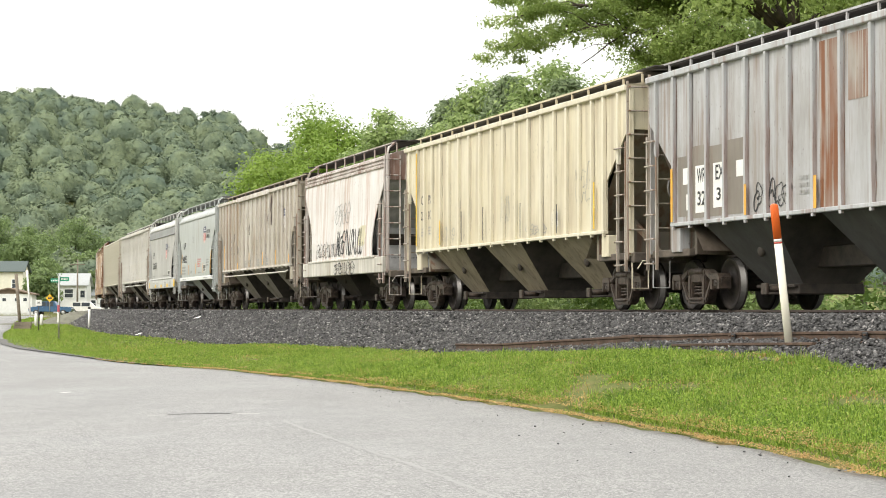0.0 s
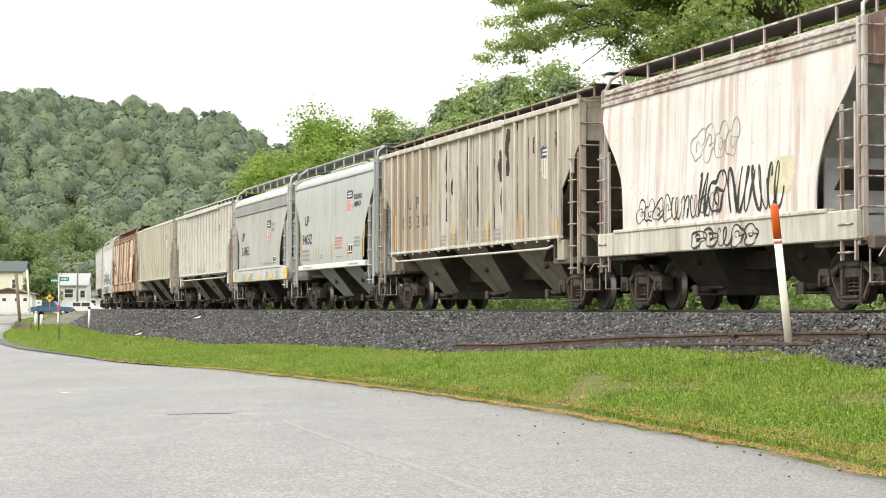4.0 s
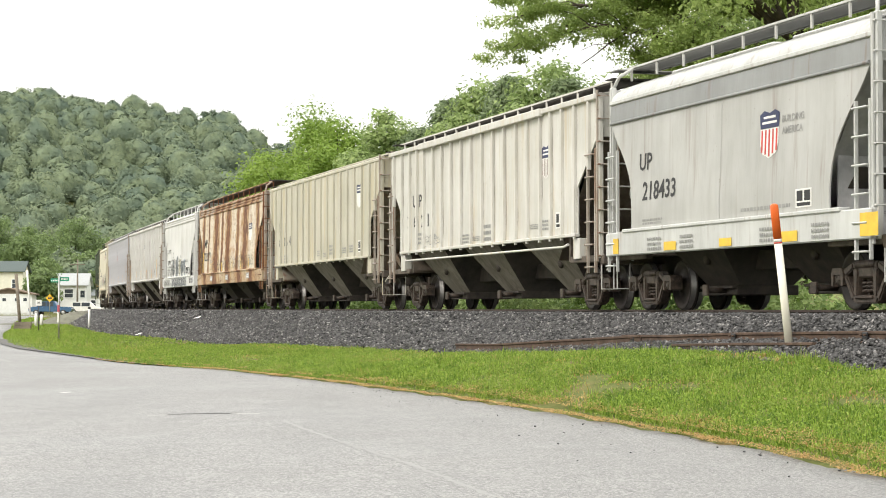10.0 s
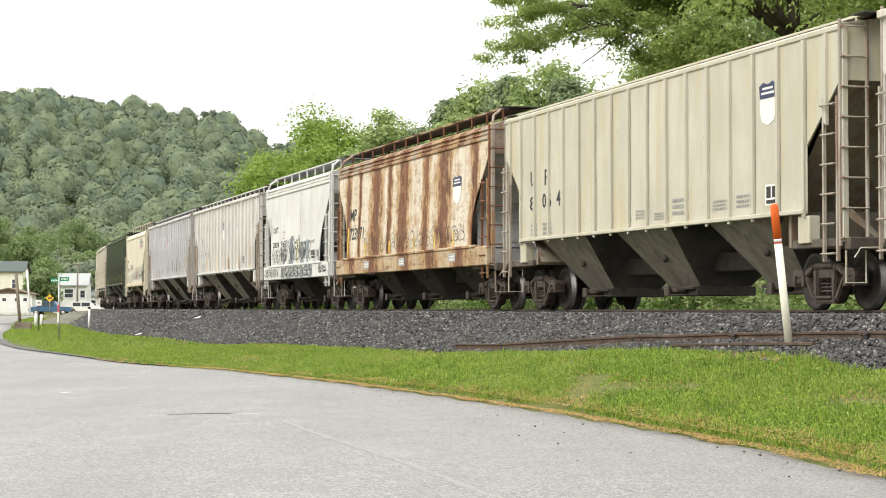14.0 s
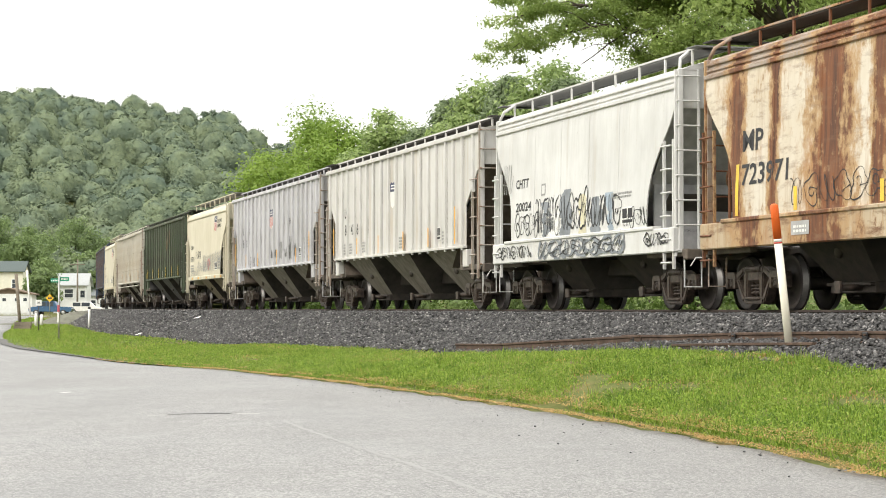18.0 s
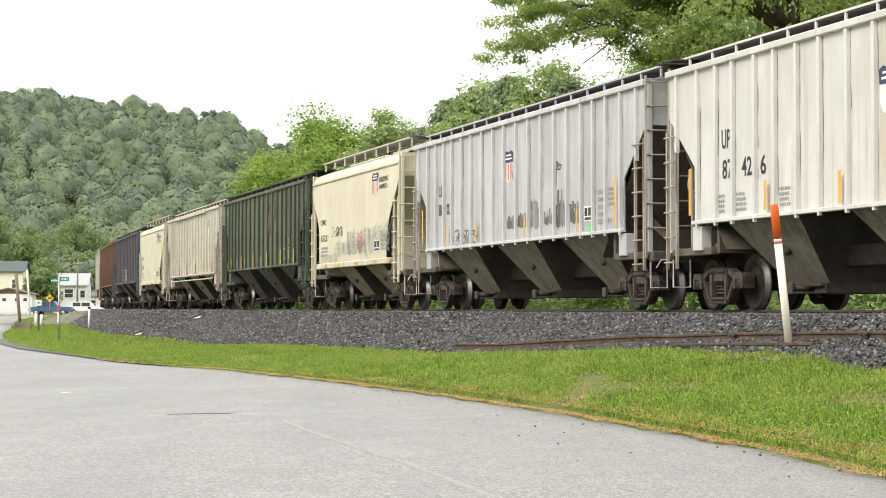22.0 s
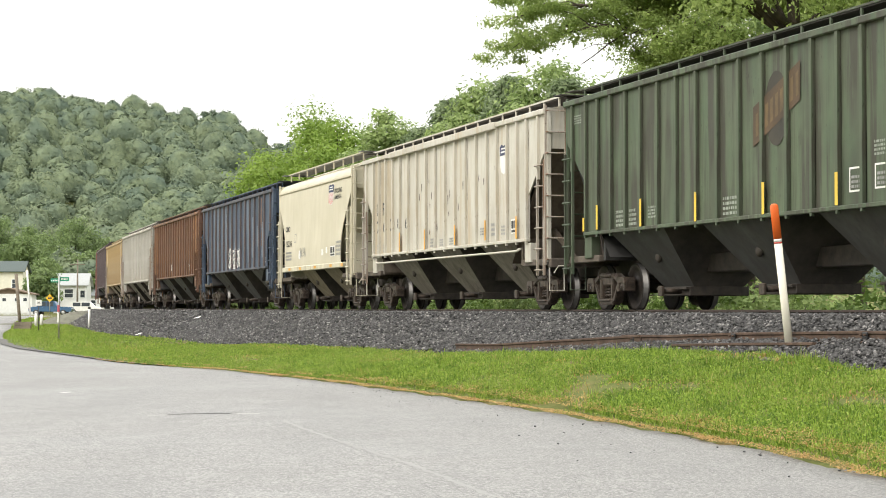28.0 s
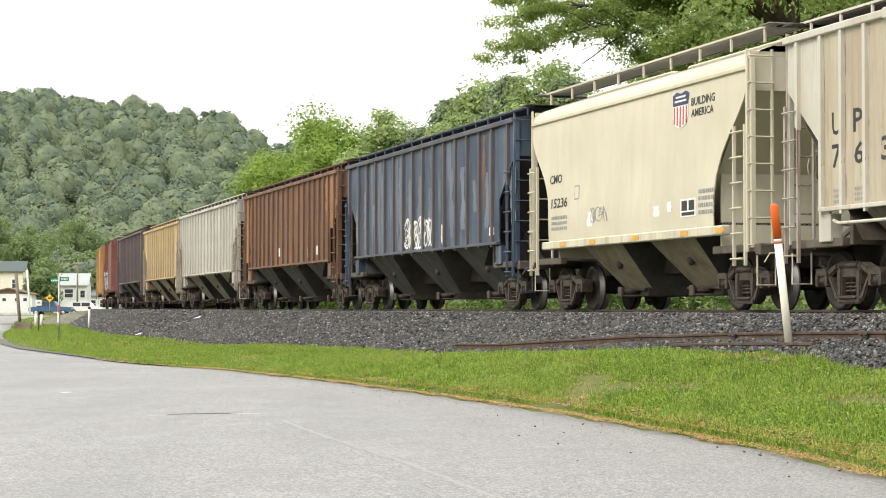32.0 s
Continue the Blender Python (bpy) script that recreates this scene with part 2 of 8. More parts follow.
ORANGEP = plain("orange_plastic", (0.85, 0.16, 0.03), 0.4, vary=0.06)
WORN_STRIPE = plain("worn_brown_stripe", (0.34, 0.27, 0.24), 0.6, vary=0.3)
GREYTXT = plain("faded_lettering", (0.3, 0.3, 0.29), 0.6)
HOSE = plain("rubber_hose", (0.02, 0.02, 0.02), 0.7)


def leaf_mat(name, c1, c2, light=0.4, patch=0.35, share=0.5):
    k = Nodes(name)
    g = k.add("NewGeometry")
    a = k.ramp(g.outputs["Random Per Island"], 0, 1)
    o = k.noise(k.place((1, 1, 1), "Object"), patch, 3)
    col = k.mix(k.mul(k.mul(a, 0.65 if share < 1 else 0.16), k.mul(k.ramp(o, 0.35, 0.65), min(share, 0.7)), "ADD"), c1, c2)
    k.done(col, 0.55, 0.0, spec=0.3)
    tr = k.add("BsdfTranslucent", Color=col)
    mx = k.add("MixShader", Fac=light)
    k.l.new(k.b.outputs[0], mx.inputs[1])
    k.l.new(tr.outputs[0], mx.inputs[2])
    k.l.new(mx.outputs[0], k.n["Material Output"].inputs[0])
    return k.mat


LEAF_BRIGHT = leaf_mat("maple_leaves", (0.13, 0.22, 0.03), (0.3, 0.42, 0.08))
LEAF_MID = leaf_mat("broad_leaves", (0.15, 0.23, 0.08), (0.4, 0.5, 0.19))
LEAF_PINE = leaf_mat("pine_needles", (0.11, 0.165, 0.09), (0.28, 0.35, 0.18), 0.4)
LEAF_OAK = leaf_mat("overhanging_leaves", (0.16, 0.235, 0.06), (0.42, 0.52, 0.17), 0.55)
# ridge leaves with distant haze mixed into their green
LEAF_HILL = leaf_mat("hazed_hill_leaves", (0.1, 0.15, 0.11), (0.22, 0.28, 0.16), 0.3, 0.07, 1.3)
LEAF_TOWN = leaf_mat("garden_tree_leaves", (0.1, 0.155, 0.06), (0.27, 0.36, 0.14), 0.4)
LEAF_WEED = leaf_mat("weed_leaves", (0.05, 0.1, 0.02), (0.18, 0.27, 0.06), 0.35)
# crowns far off: haze put into the colours, greyer and bluer greens
k = Nodes("hazed_crowns")
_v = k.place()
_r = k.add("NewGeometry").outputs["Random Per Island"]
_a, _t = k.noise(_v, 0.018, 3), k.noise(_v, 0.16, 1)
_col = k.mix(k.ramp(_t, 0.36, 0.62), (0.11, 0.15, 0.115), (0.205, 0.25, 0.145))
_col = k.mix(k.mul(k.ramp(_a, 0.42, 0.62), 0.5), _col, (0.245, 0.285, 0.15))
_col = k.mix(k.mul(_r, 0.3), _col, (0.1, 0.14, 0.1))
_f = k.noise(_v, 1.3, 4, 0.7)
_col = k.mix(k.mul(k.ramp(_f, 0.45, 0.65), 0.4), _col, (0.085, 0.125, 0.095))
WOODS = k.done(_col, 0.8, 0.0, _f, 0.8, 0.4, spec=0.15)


def grass_mat():
    k = Nodes("grass_blades")
    r = k.add("NewGeometry").outputs["Random Per Island"]
    v = k.place()
    o, p = k.noise(v, 0.5, 4), k.noise(v, 2.5, 4)
    col = k.mix(k.ramp(r, 0, 1), (0.07, 0.15, 0.015), (0.4, 0.54, 0.09))
    col = k.mix(k.mul(k.ramp(o, 0.5, 0.68), 0.45), col, (0.37, 0.46, 0.1))
    col = k.mix(k.mul(k.ramp(p, 0.52, 0.66), 0.6), col, (0.07, 0.15, 0.02))
    dry = k.mul(k.ramp(r, 0.92, 0.95), k.ramp(o, 0.3, 0.6))
    col = k.mix(dry, col, (0.45, 0.36, 0.16))
    k.done(col, 0.55, 0.0, spec=0.25)
    tr = k.add("BsdfTranslucent", Color=col)
    mx = k.add("MixShader", Fac=0.4)
    k.l.new(k.b.outputs[0], mx.inputs[1])
    k.l.new(tr.outputs[0], mx.inputs[2])
    k.l.new(mx.outputs[0], k.n["Material Output"].inputs[0])
    return k.mat


GRASSM = grass_mat()
STRAWM = leaf_mat("dry_straw", (0.42, 0.25, 0.08), (0.62, 0.42, 0.17), 0.3)
BARK = plain("bark", (0.09, 0.07, 0.055), 0.95, vary=0.4, scale=6)

k = Nodes("asphalt")
_v = k.place((1, 1, 1), "Object")
_big = k.noise(_v, 0.22, 5)
_mid = k.noise(_v, 1.7, 6, 0.7)
_col = k.mix(k.ramp(_big, 0.35, 0.65), (0.175, 0.174, 0.17), (0.235, 0.233, 0.226))
_col = k.mix(k.mul(k.ramp(_mid, 0.48, 0.7), 0.5), _col, (0.3, 0.297, 0.287))
_sp = k.add("TexVoronoi", Vector=_v, Scale=70.0)
_rc = k.add("SeparateColor", Color=_sp.outputs["Color"]).outputs[0]
_col = k.mix(k.mul(k.ramp(_rc, 0.55, 0.95), 0.8), _col, (0.42, 0.415, 0.4))
_col = k.mix(k.mul(k.ramp(_rc, 0.35, 0.05), 0.75), _col, (0.07, 0.07, 0.07))
_oil = k.noise(_v, 3.1, 2)
_col = k.mix(k.mul(k.ramp(_oil, 0.66, 0.76), 0.4), _col, (0.12, 0.12, 0.12))
_lane = k.noise(k.place((0.9, 0.12, 1), "Object"), 1.0, 3)
_col = k.mix(k.mul(k.ramp(_lane, 0.45, 0.7), 0.3), _col, (0.15, 0.15, 0.147))
ASPHALT = k.done(_col, k.ramp(_big, 0.35, 0.65, 0.5, 0.75), 0, k.noise(_v, 120, 3), 0.35, 0.004)

k = Nodes("ground_soil_grass")
_v = k.place((1, 1, 1), "Object")
_a = k.noise(_v, 0.6, 6, 0.65)
_b = k.noise(_v, 9, 4)
_col = k.mix(k.ramp(_b, 0.3, 0.7), (0.075, 0.1, 0.025), (0.16, 0.17, 0.06))
_col = k.mix(k.mul(k.ramp(_a, 0.5, 0.68), 0.8), _col, (0.25, 0.17, 0.09))
SOIL = k.done(_col, 0.95, 0, _b, 0.5, 0.03, spec=0.1)

# bed colour nearly black: the shade between the loose stones put into it
k = Nodes("ballast_stone")
_v = k.place((1, 1, 1), "Object")
_vo = k.add("TexVoronoi", Vector=_v, Scale=13.0)
_r = k.add("SeparateColor", Color=_vo.outputs["Color"]).outputs[0]
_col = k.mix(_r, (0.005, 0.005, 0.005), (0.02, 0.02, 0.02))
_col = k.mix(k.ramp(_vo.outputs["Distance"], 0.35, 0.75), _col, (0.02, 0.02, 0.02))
SHADED_BED = k.done(_col, 0.95, 0, _vo.outputs["Distance"], 0.9, -0.05, spec=0.1)
k = Nodes("loose_ballast")
_g = k.add("NewGeometry").outputs["Random Per Island"]
_col = k.mix(_g, (0.04, 0.04, 0.041), (0.15, 0.147, 0.145))
_col = k.mix(k.ramp(_g, 0.9, 0.97), _col, (0.3, 0.29, 0.28))
STONEM = k.done(_col, 0.7, 0, k.noise(k.place(), 60, 3), 0.3, 0.004, spec=0.25)


# ---- letter shapes, made while the scene is still empty ----
GLYPHS = {}
for body in "WR EX 32 3 C PX 25 10 U P 8 5 1 0 BUILDING AMERICA UP 94052 218433 7 6 2 4 MP 723971 CHTT 20024 87 42 03 CMO 15221 15236 CM 252 103 88".split():
    cu = bpy.data.curves.new("lettering", "FONT")
    cu.body, cu.size, cu.resolution_u, cu.offset = body, 1.0, 2, 0.018
    tmp = new("tmp", cu)
    GLYPHS[body] = bpy.data.meshes.new_from_object(tmp.evaluated_get(bpy.context.evaluated_depsgraph_get()))
    bpy.data.objects.remove(tmp)

# ---- ground, ballast, track, road ----
def steps(a, b, step, grow, lo, hi):
    v = list(np.arange(a, b + 1e-6, step))
    w = step
    while v[-1] < hi:
        w *= grow
        v.append(v[-1] + w)
    w = step
    while v[0] > lo:
        w *= grow
        v.insert(0, v[0] - w)
    return np.array(v)


gx, gy = steps(-42, 18, 0.5, 1.16, -2600, 2600), steps(8, 120, 0.6, 1.1, -1500, 2800)
GX, GY = np.meshgrid(gx, gy)
GZ = ground_z(GX, GY)
rng = np.random.default_rng(3)
_nx, _ny = len(gx), len(gy)
_V = np.stack([GX.ravel(), GY.ravel(), GZ], 1)
_I = np.arange(_nx * _ny).reshape(_ny, _nx)
_F = np.stack([_I[:-1, :-1], _I[:-1, 1:], _I[1:, 1:], _I[1:, :-1]], -1).reshape(-1, 4)
me = bpy.data.meshes.new("ground")
me.from_pydata(_V.tolist(), [], _F.tolist())
me.polygons.foreach_set("use_smooth", np.ones(len(_F), bool))
me.materials.append(SOIL)
tagged(new("ground", me), "grassy ground rising to a wooded ridge far off", "ground", kind="structure")


def strip(name, s_list, d_fun, z_fun, material, label, category):
    """A ribbon along the track: rows along s, columns from d_fun(s)."""
    bm = bmesh.new()
    grid = []
    for s in s_list:
        ds_ = d_fun(s)
        zz = z_fun(s, np.asarray(ds_, float))
        xx, yy = beside(s, np.asarray(ds_, float))
        grid.append([(float(a), float(b), float(c)) for a, b, c in zip(xx, yy, zz)])
    sheet(bm, grid)
    return tagged(new(name, finish(bm, name)), label, category, kind="structure"), material


_sl = np.concatenate([np.arange(-460, -120, 5.0), np.arange(-120, 20, 0.5), np.arange(20, 262, 5.0)])


def _bed_d(s):
    t = float(toe(s)) + 0.15 * math.sin(s * 0.9) + 0.12 * math.sin(s * 2.3 + 1)
    return [-4.2, -3.2, -2.2, -1.2, 0, 1.2, 1.7, 2.2, 2.2 + (t - 2.2) * 0.33, 2.2 + (t - 2.2) * 0.66, t, t + 0.12]


def _bed_z(s, d):
    z = bed(d) + np.array([noise.noise((s * 0.8, a * 1.7, 0.3)) * 0.035 for a in d])
    z[-1] -= 0.12
    return z


ob, m = strip("ballast_bed", _sl, _bed_d, _bed_z, SHADED_BED, "dark crushed stone ballast under the track, gap shade in its colour", "ballast")
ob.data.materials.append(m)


def edge_noise(s):
    return 0.05 * noise.noise((s * 1.3, 4.0, 0)) + 0.03 * noise.noise((s * 5.0, 9.0, 0))


_rl = np.concatenate([np.arange(-175, -60, 1.0), np.arange(-60, 30, 0.4), np.arange(30, 240, 4.0)])
ROADW = 7.4


def _road_d(s):
    e = float(road_edge(s)) + edge_noise(s)
    w = ROADW + 9 * float(1 - smooth(-150, -70, s))
    return [e - 0.02, e, e + 0.6, e + 2.0, e + w / 2, e + w - 2.0, e + w - 0.6, e + w, e + w + 0.02]


def _road_z(s, d):
    z = np.array([-0.06, 0.0, 0.008, 0.03, 0.05, 0.03, 0.008, 0.0, -0.06])
    x, y = beside(s, d)
    return z - 0.02 + 0.6 * smooth(120, 200, y) + 0.012


ob, m = strip("road", _rl, _road_d, _road_z, ASPHALT, "worn light grey asphalt road with patches", "road")
ob.data.materials.append(m)

# a dark strip of newer asphalt at the bend
_dl = np.arange(-58, -14, 1.0)
ob, m = strip("asphalt_apron", _dl, lambda s: [float(road_edge(s)) - 0.15 - 0.5 * float(1 - smooth(-34, -16, s)), float(road_edge(s)) + 0.02 + 0.25 * float(1 - smooth(-40, -20, s))],
              lambda s, d: np.array([0.012, 0.02]), ASPHALT, "dark strip of tar and gravel at the road's edge", "road")
ob.data.materials.append(plain("dark_tar_gravel", (0.11, 0.108, 0.1), 0.9, vary=0.4, scale=9))

# the side street that crosses the track at the far bend
bm = bmesh.new()
_g = []
for t in np.linspace(0, 1, 30):
    x, y = -52 + 60 * t, 150 + 4 * t
    s_, d_ = station([x], [y])
    zz = float(max(ground_z([x], [y])[0] + 0.06, RAIL_Z - 0.02 - 0.3 * max(0, abs(d_[0]) - 2.5)))
    _g.append([(x, y - 5.2, zz - 0.9), (x, y - 3.2, zz - 0.05), (x, y, zz), (x, y + 3.2, zz - 0.05), (x, y + 5.2, zz - 0.9)])
sheet(bm, _g)
tagged(new("side_street", finish(bm, "side_street")), "narrow gravelled side street crossing the track", "road", kind="structure").data.materials.append(plain("street_gravel", (0.15, 0.15, 0.115), 0.95, vary=0.4, scale=2.0))

# rails
RAIL = [(-0.07, -0.17), (0.07, -0.17), (0.07, -0.155), (0.015, -0.13), (0.012, -0.05), (0.036, -0.035), (0.036, -0.006), (0.028, 0.0),
        (-0.028, 0.0), (-0.036, -0.006), (-0.036, -0.035), (-0.012, -0.05), (-0.015, -0.13), (-0.07, -0.155)]
track = thing("track", "standard railway track on wooden ties in ballast", "track", kind="structure")
for side in (-0.7535, 0.7535):
    bm = bmesh.new()
    rows = []
    for s in np.concatenate([np.arange(-460, -130, 4.0), np.arange(-130, 40, 1.0), np.arange(40, 262, 6.0)]):
        rows.append([(*[float(q) for q in beside(s, side + a)], RAIL_Z + b) for a, b in RAIL + RAIL[:1]])
    sheet(bm, rows, False)
    r = part("rail", bm, RAILM, track)
    r.data.materials.append(RAILTOP)
    for i, f in enumerate(r.data.polygons):
        if i % 14 == 7:
            f.material_index = 1
bm = bmesh.new()
cbox(bm, -0.11, 0.11, -1.3, 1.3, -0.18, 0.0, 0.012)
tie = finish(bm, "tie")
for i, s in enumerate(np.arange(-120, 24, 0.52)):
    x, y, h = line(s)
    piece("tie", tie, WOODTIE, track, Matrix.Translation((x, y, RAIL_Z - 0.172)) @ Matrix.Rotation(math.pi / 2 - h, 4, "Z"))


# ---- leaves and trees ----
def leaf_tris(C, N, size, rng, tilt=0.7):
    """Small pointed leaves, one triangle each."""
    n = len(C)
    N = N + rng.normal(0, tilt, (n, 3))
    N /= np.linalg.norm(N, axis=1, keepdims=True) + 1e-9
    A = np.cross(N, rng.normal(0, 1, (n, 3)))
    A /= np.linalg.norm(A, axis=1, keepdims=True) + 1e-9
    B = np.cross(N, A)
    s = size * rng.uniform(0.6, 1.4, (n, 1))
    return np.stack([C - A * s * 0.55 - B * s * 0.3, C + A * s * 0.75, C - A * s * 0.35 + B * s * 0.45], 1)


def foliage(rng, clumps, radii, per, size, flat=0.75, tilt=0.45):
    """Leaves gathered round clump centres, thicker towards their rims."""
    out = []
    for c, r in zip(clumps, radii):
        u = rng.normal(0, 1, (per, 3))
        u /= np.linalg.norm(u, axis=1, keepdims=True)
        rad = r * rng.uniform(0.25, 1.0, (per, 1)) ** 0.5 * (1 + 0.25 * rng.normal(0, 1, (per, 1)))
        p = c + u * rad * np.array([1, 1, flat])
        out.append(leaf_tris(p, u * 0.9 + np.array([0, 0, 0.5]), size, rng, tilt))
    return np.concatenate(out)


def tree(label, x, y, height, radius, base, leaf, mat, clumps=40, per=160, seed=1, lean=(0, 0), pine=False, clump_r=None, category="tree", z=None, squash=1.0):
    rng = np.random.default_rng(seed)
    z0 = float(ground_z([x], [y])[0]) - 0.15 if z is None else z
    t = thing("tree", label, category, m=Matrix.Translation((x, y, z0)))
    bm = bmesh.new()
    top = Vector((lean[0], lean[1], height * (0.97 if pine else 0.8)))
    spine = [top * f + Vector((math.sin(f * 5 + seed) * 0.12, math.cos(f * 4 + seed) * 0.12, 0)) * (f > 0) for f in (0, 0.2, 0.4, 0.6, 0.8, 1.0)]
    r0 = height * (0.018 if pine else 0.024)
    tube(bm, spine, r0, 8, r0 * 0.2)
    C, R = [], []
    if pine:
        for lv in np.linspace(base, height * 0.97, max(12, int(height * 2.0))):
            reach = radius * (1 - (lv - base) / (height - base)) ** 0.7 * rng.uniform(0.75, 1.15) + 0.2
            for a in np.arange(5) * 1.257 + rng.uniform(0, 6):
                q = reach * rng.uniform(0.55, 1.15)
                c0 = top * (lv / height)
                tip = c0 + Vector((math.cos(a) * q, math.sin(a) * q, 0.25 * q))
                tube(bm, [c0, (c0 + tip) / 2 + Vector((0, 0, -0.05 * q)), tip], 0.04, 4, 0.012)
                for f in (0.35, 0.7, 1.0):
                    C.append(np.array(c0.lerp(tip, f)))
                    R.append(0.35 + 0.22 * q)
    else:
        cr = clump_r or radius * 0.32
        mid = base + (height - base) * 0.52
        for i in range(clumps):
            u = rng.normal(0, 1, 3)
            u /= np.linalg.norm(u)
            f = rng.uniform(0.35, 1.0) ** 0.5
            k_ = 1 + 0.22 * math.sin(u[0] * 5 + seed) + 0.15 * math.sin(u[2] * 7 + seed * 2)
            c = np.array([u[0] * (radius - cr * 0.6) * f * k_ + lean[0] * 0.9, u[1] * (radius - cr * 0.6) * f * k_ * squash + lean[1] * 0.9, mid + u[2] * ((height - base) / 2 - cr * 0.5) * f])
            C.append(c)
            R.append(cr * rng.uniform(0.65, 1.25))
            if i % 3 == 0:
                st = spine[2 + i % 3]
                v = Vector(c)
                tube(bm, [st, st.lerp(v, 0.5) + Vector((0, 0, 0.06 * radius)), v], r0 * 0.35, 5, 0.02)
    part("trunk", bm, BARK, t)
    me = quads("crown", foliage(rng, C, R, 110 if pine else per, leaf, 0.9 if pine else 0.75), mat)
    piece("crown", me, None, t)
    return t


def px(col, y):
    """x of a place on the bearing of that column, at the distance y."""
    return (col - 784) / 3595.5 * y


# trees behind the track: (column, distance, height, radius, base, kind)
for i, (c, y, h, r, b, kind) in enumerate([
        (482, 128, 10.3, 3.6, 2, 0), (545, 118, 11.6, 4.0, 2, 0), (605, 112, 11.0, 3.6, 2, 0), (640, 122, 11.3, 3.4, 2, 1), (575, 140, 12.0, 4.5, 2, 1),
        (692, 104, 11.5, 2.7, 2, 1), (665, 108, 10.2, 2.6, 2, 1), (745, 102, 10.0, 2.8, 2, 2), (722, 112, 10.2, 3.2, 1.5, 1),
        (800, 97, 10.9, 3.0, 2, 2), (770, 92, 9.0, 2.6, 1.5, 1), (862, 93, 11.4, 2.8, 2, 1), (840, 99, 10.9, 3.2, 2, 2), (905, 90, 11.2, 2.8, 2, 2), (970, 88, 11.9, 2.9, 2, 1), (1005, 84, 10.4, 2.0, 2, 2),
        (1090, 80, 8.6, 2.6, 2, 1), (1150, 76, 9.2, 2.6, 2, 2), (1230, 78, 12.6, 3.6, 2, 1), (1320, 80, 14.0, 4.0, 2, 1), (1420, 84, 15.5, 4.4, 2, 2), (1520, 80, 16.0, 4.4, 2, 1), (1610, 78, 16.5, 4.6, 2, 1), (1045, 96, 9.8, 2.6, 2, 2),
        (520, 165, 12.0, 5, 2, 1), (430, 190, 11.0, 4.5, 2, 1)]):
    mat = (LEAF_BRIGHT, LEAF_MID, LEAF_PINE)[kind]
    lab = ("bright green maple behind the railway track", "broad-leaved tree in full leaf behind the track", "dark green pine behind the railway track")[kind]
    tree(lab, px(c, y), y, h * (1.08 if kind == 0 else 1.03 if 700 < c < 1060 else 1.0), r, b, 0.175 if kind < 2 else 0.16, mat, 60, 380, seed=20 + i, pine=kind == 2)

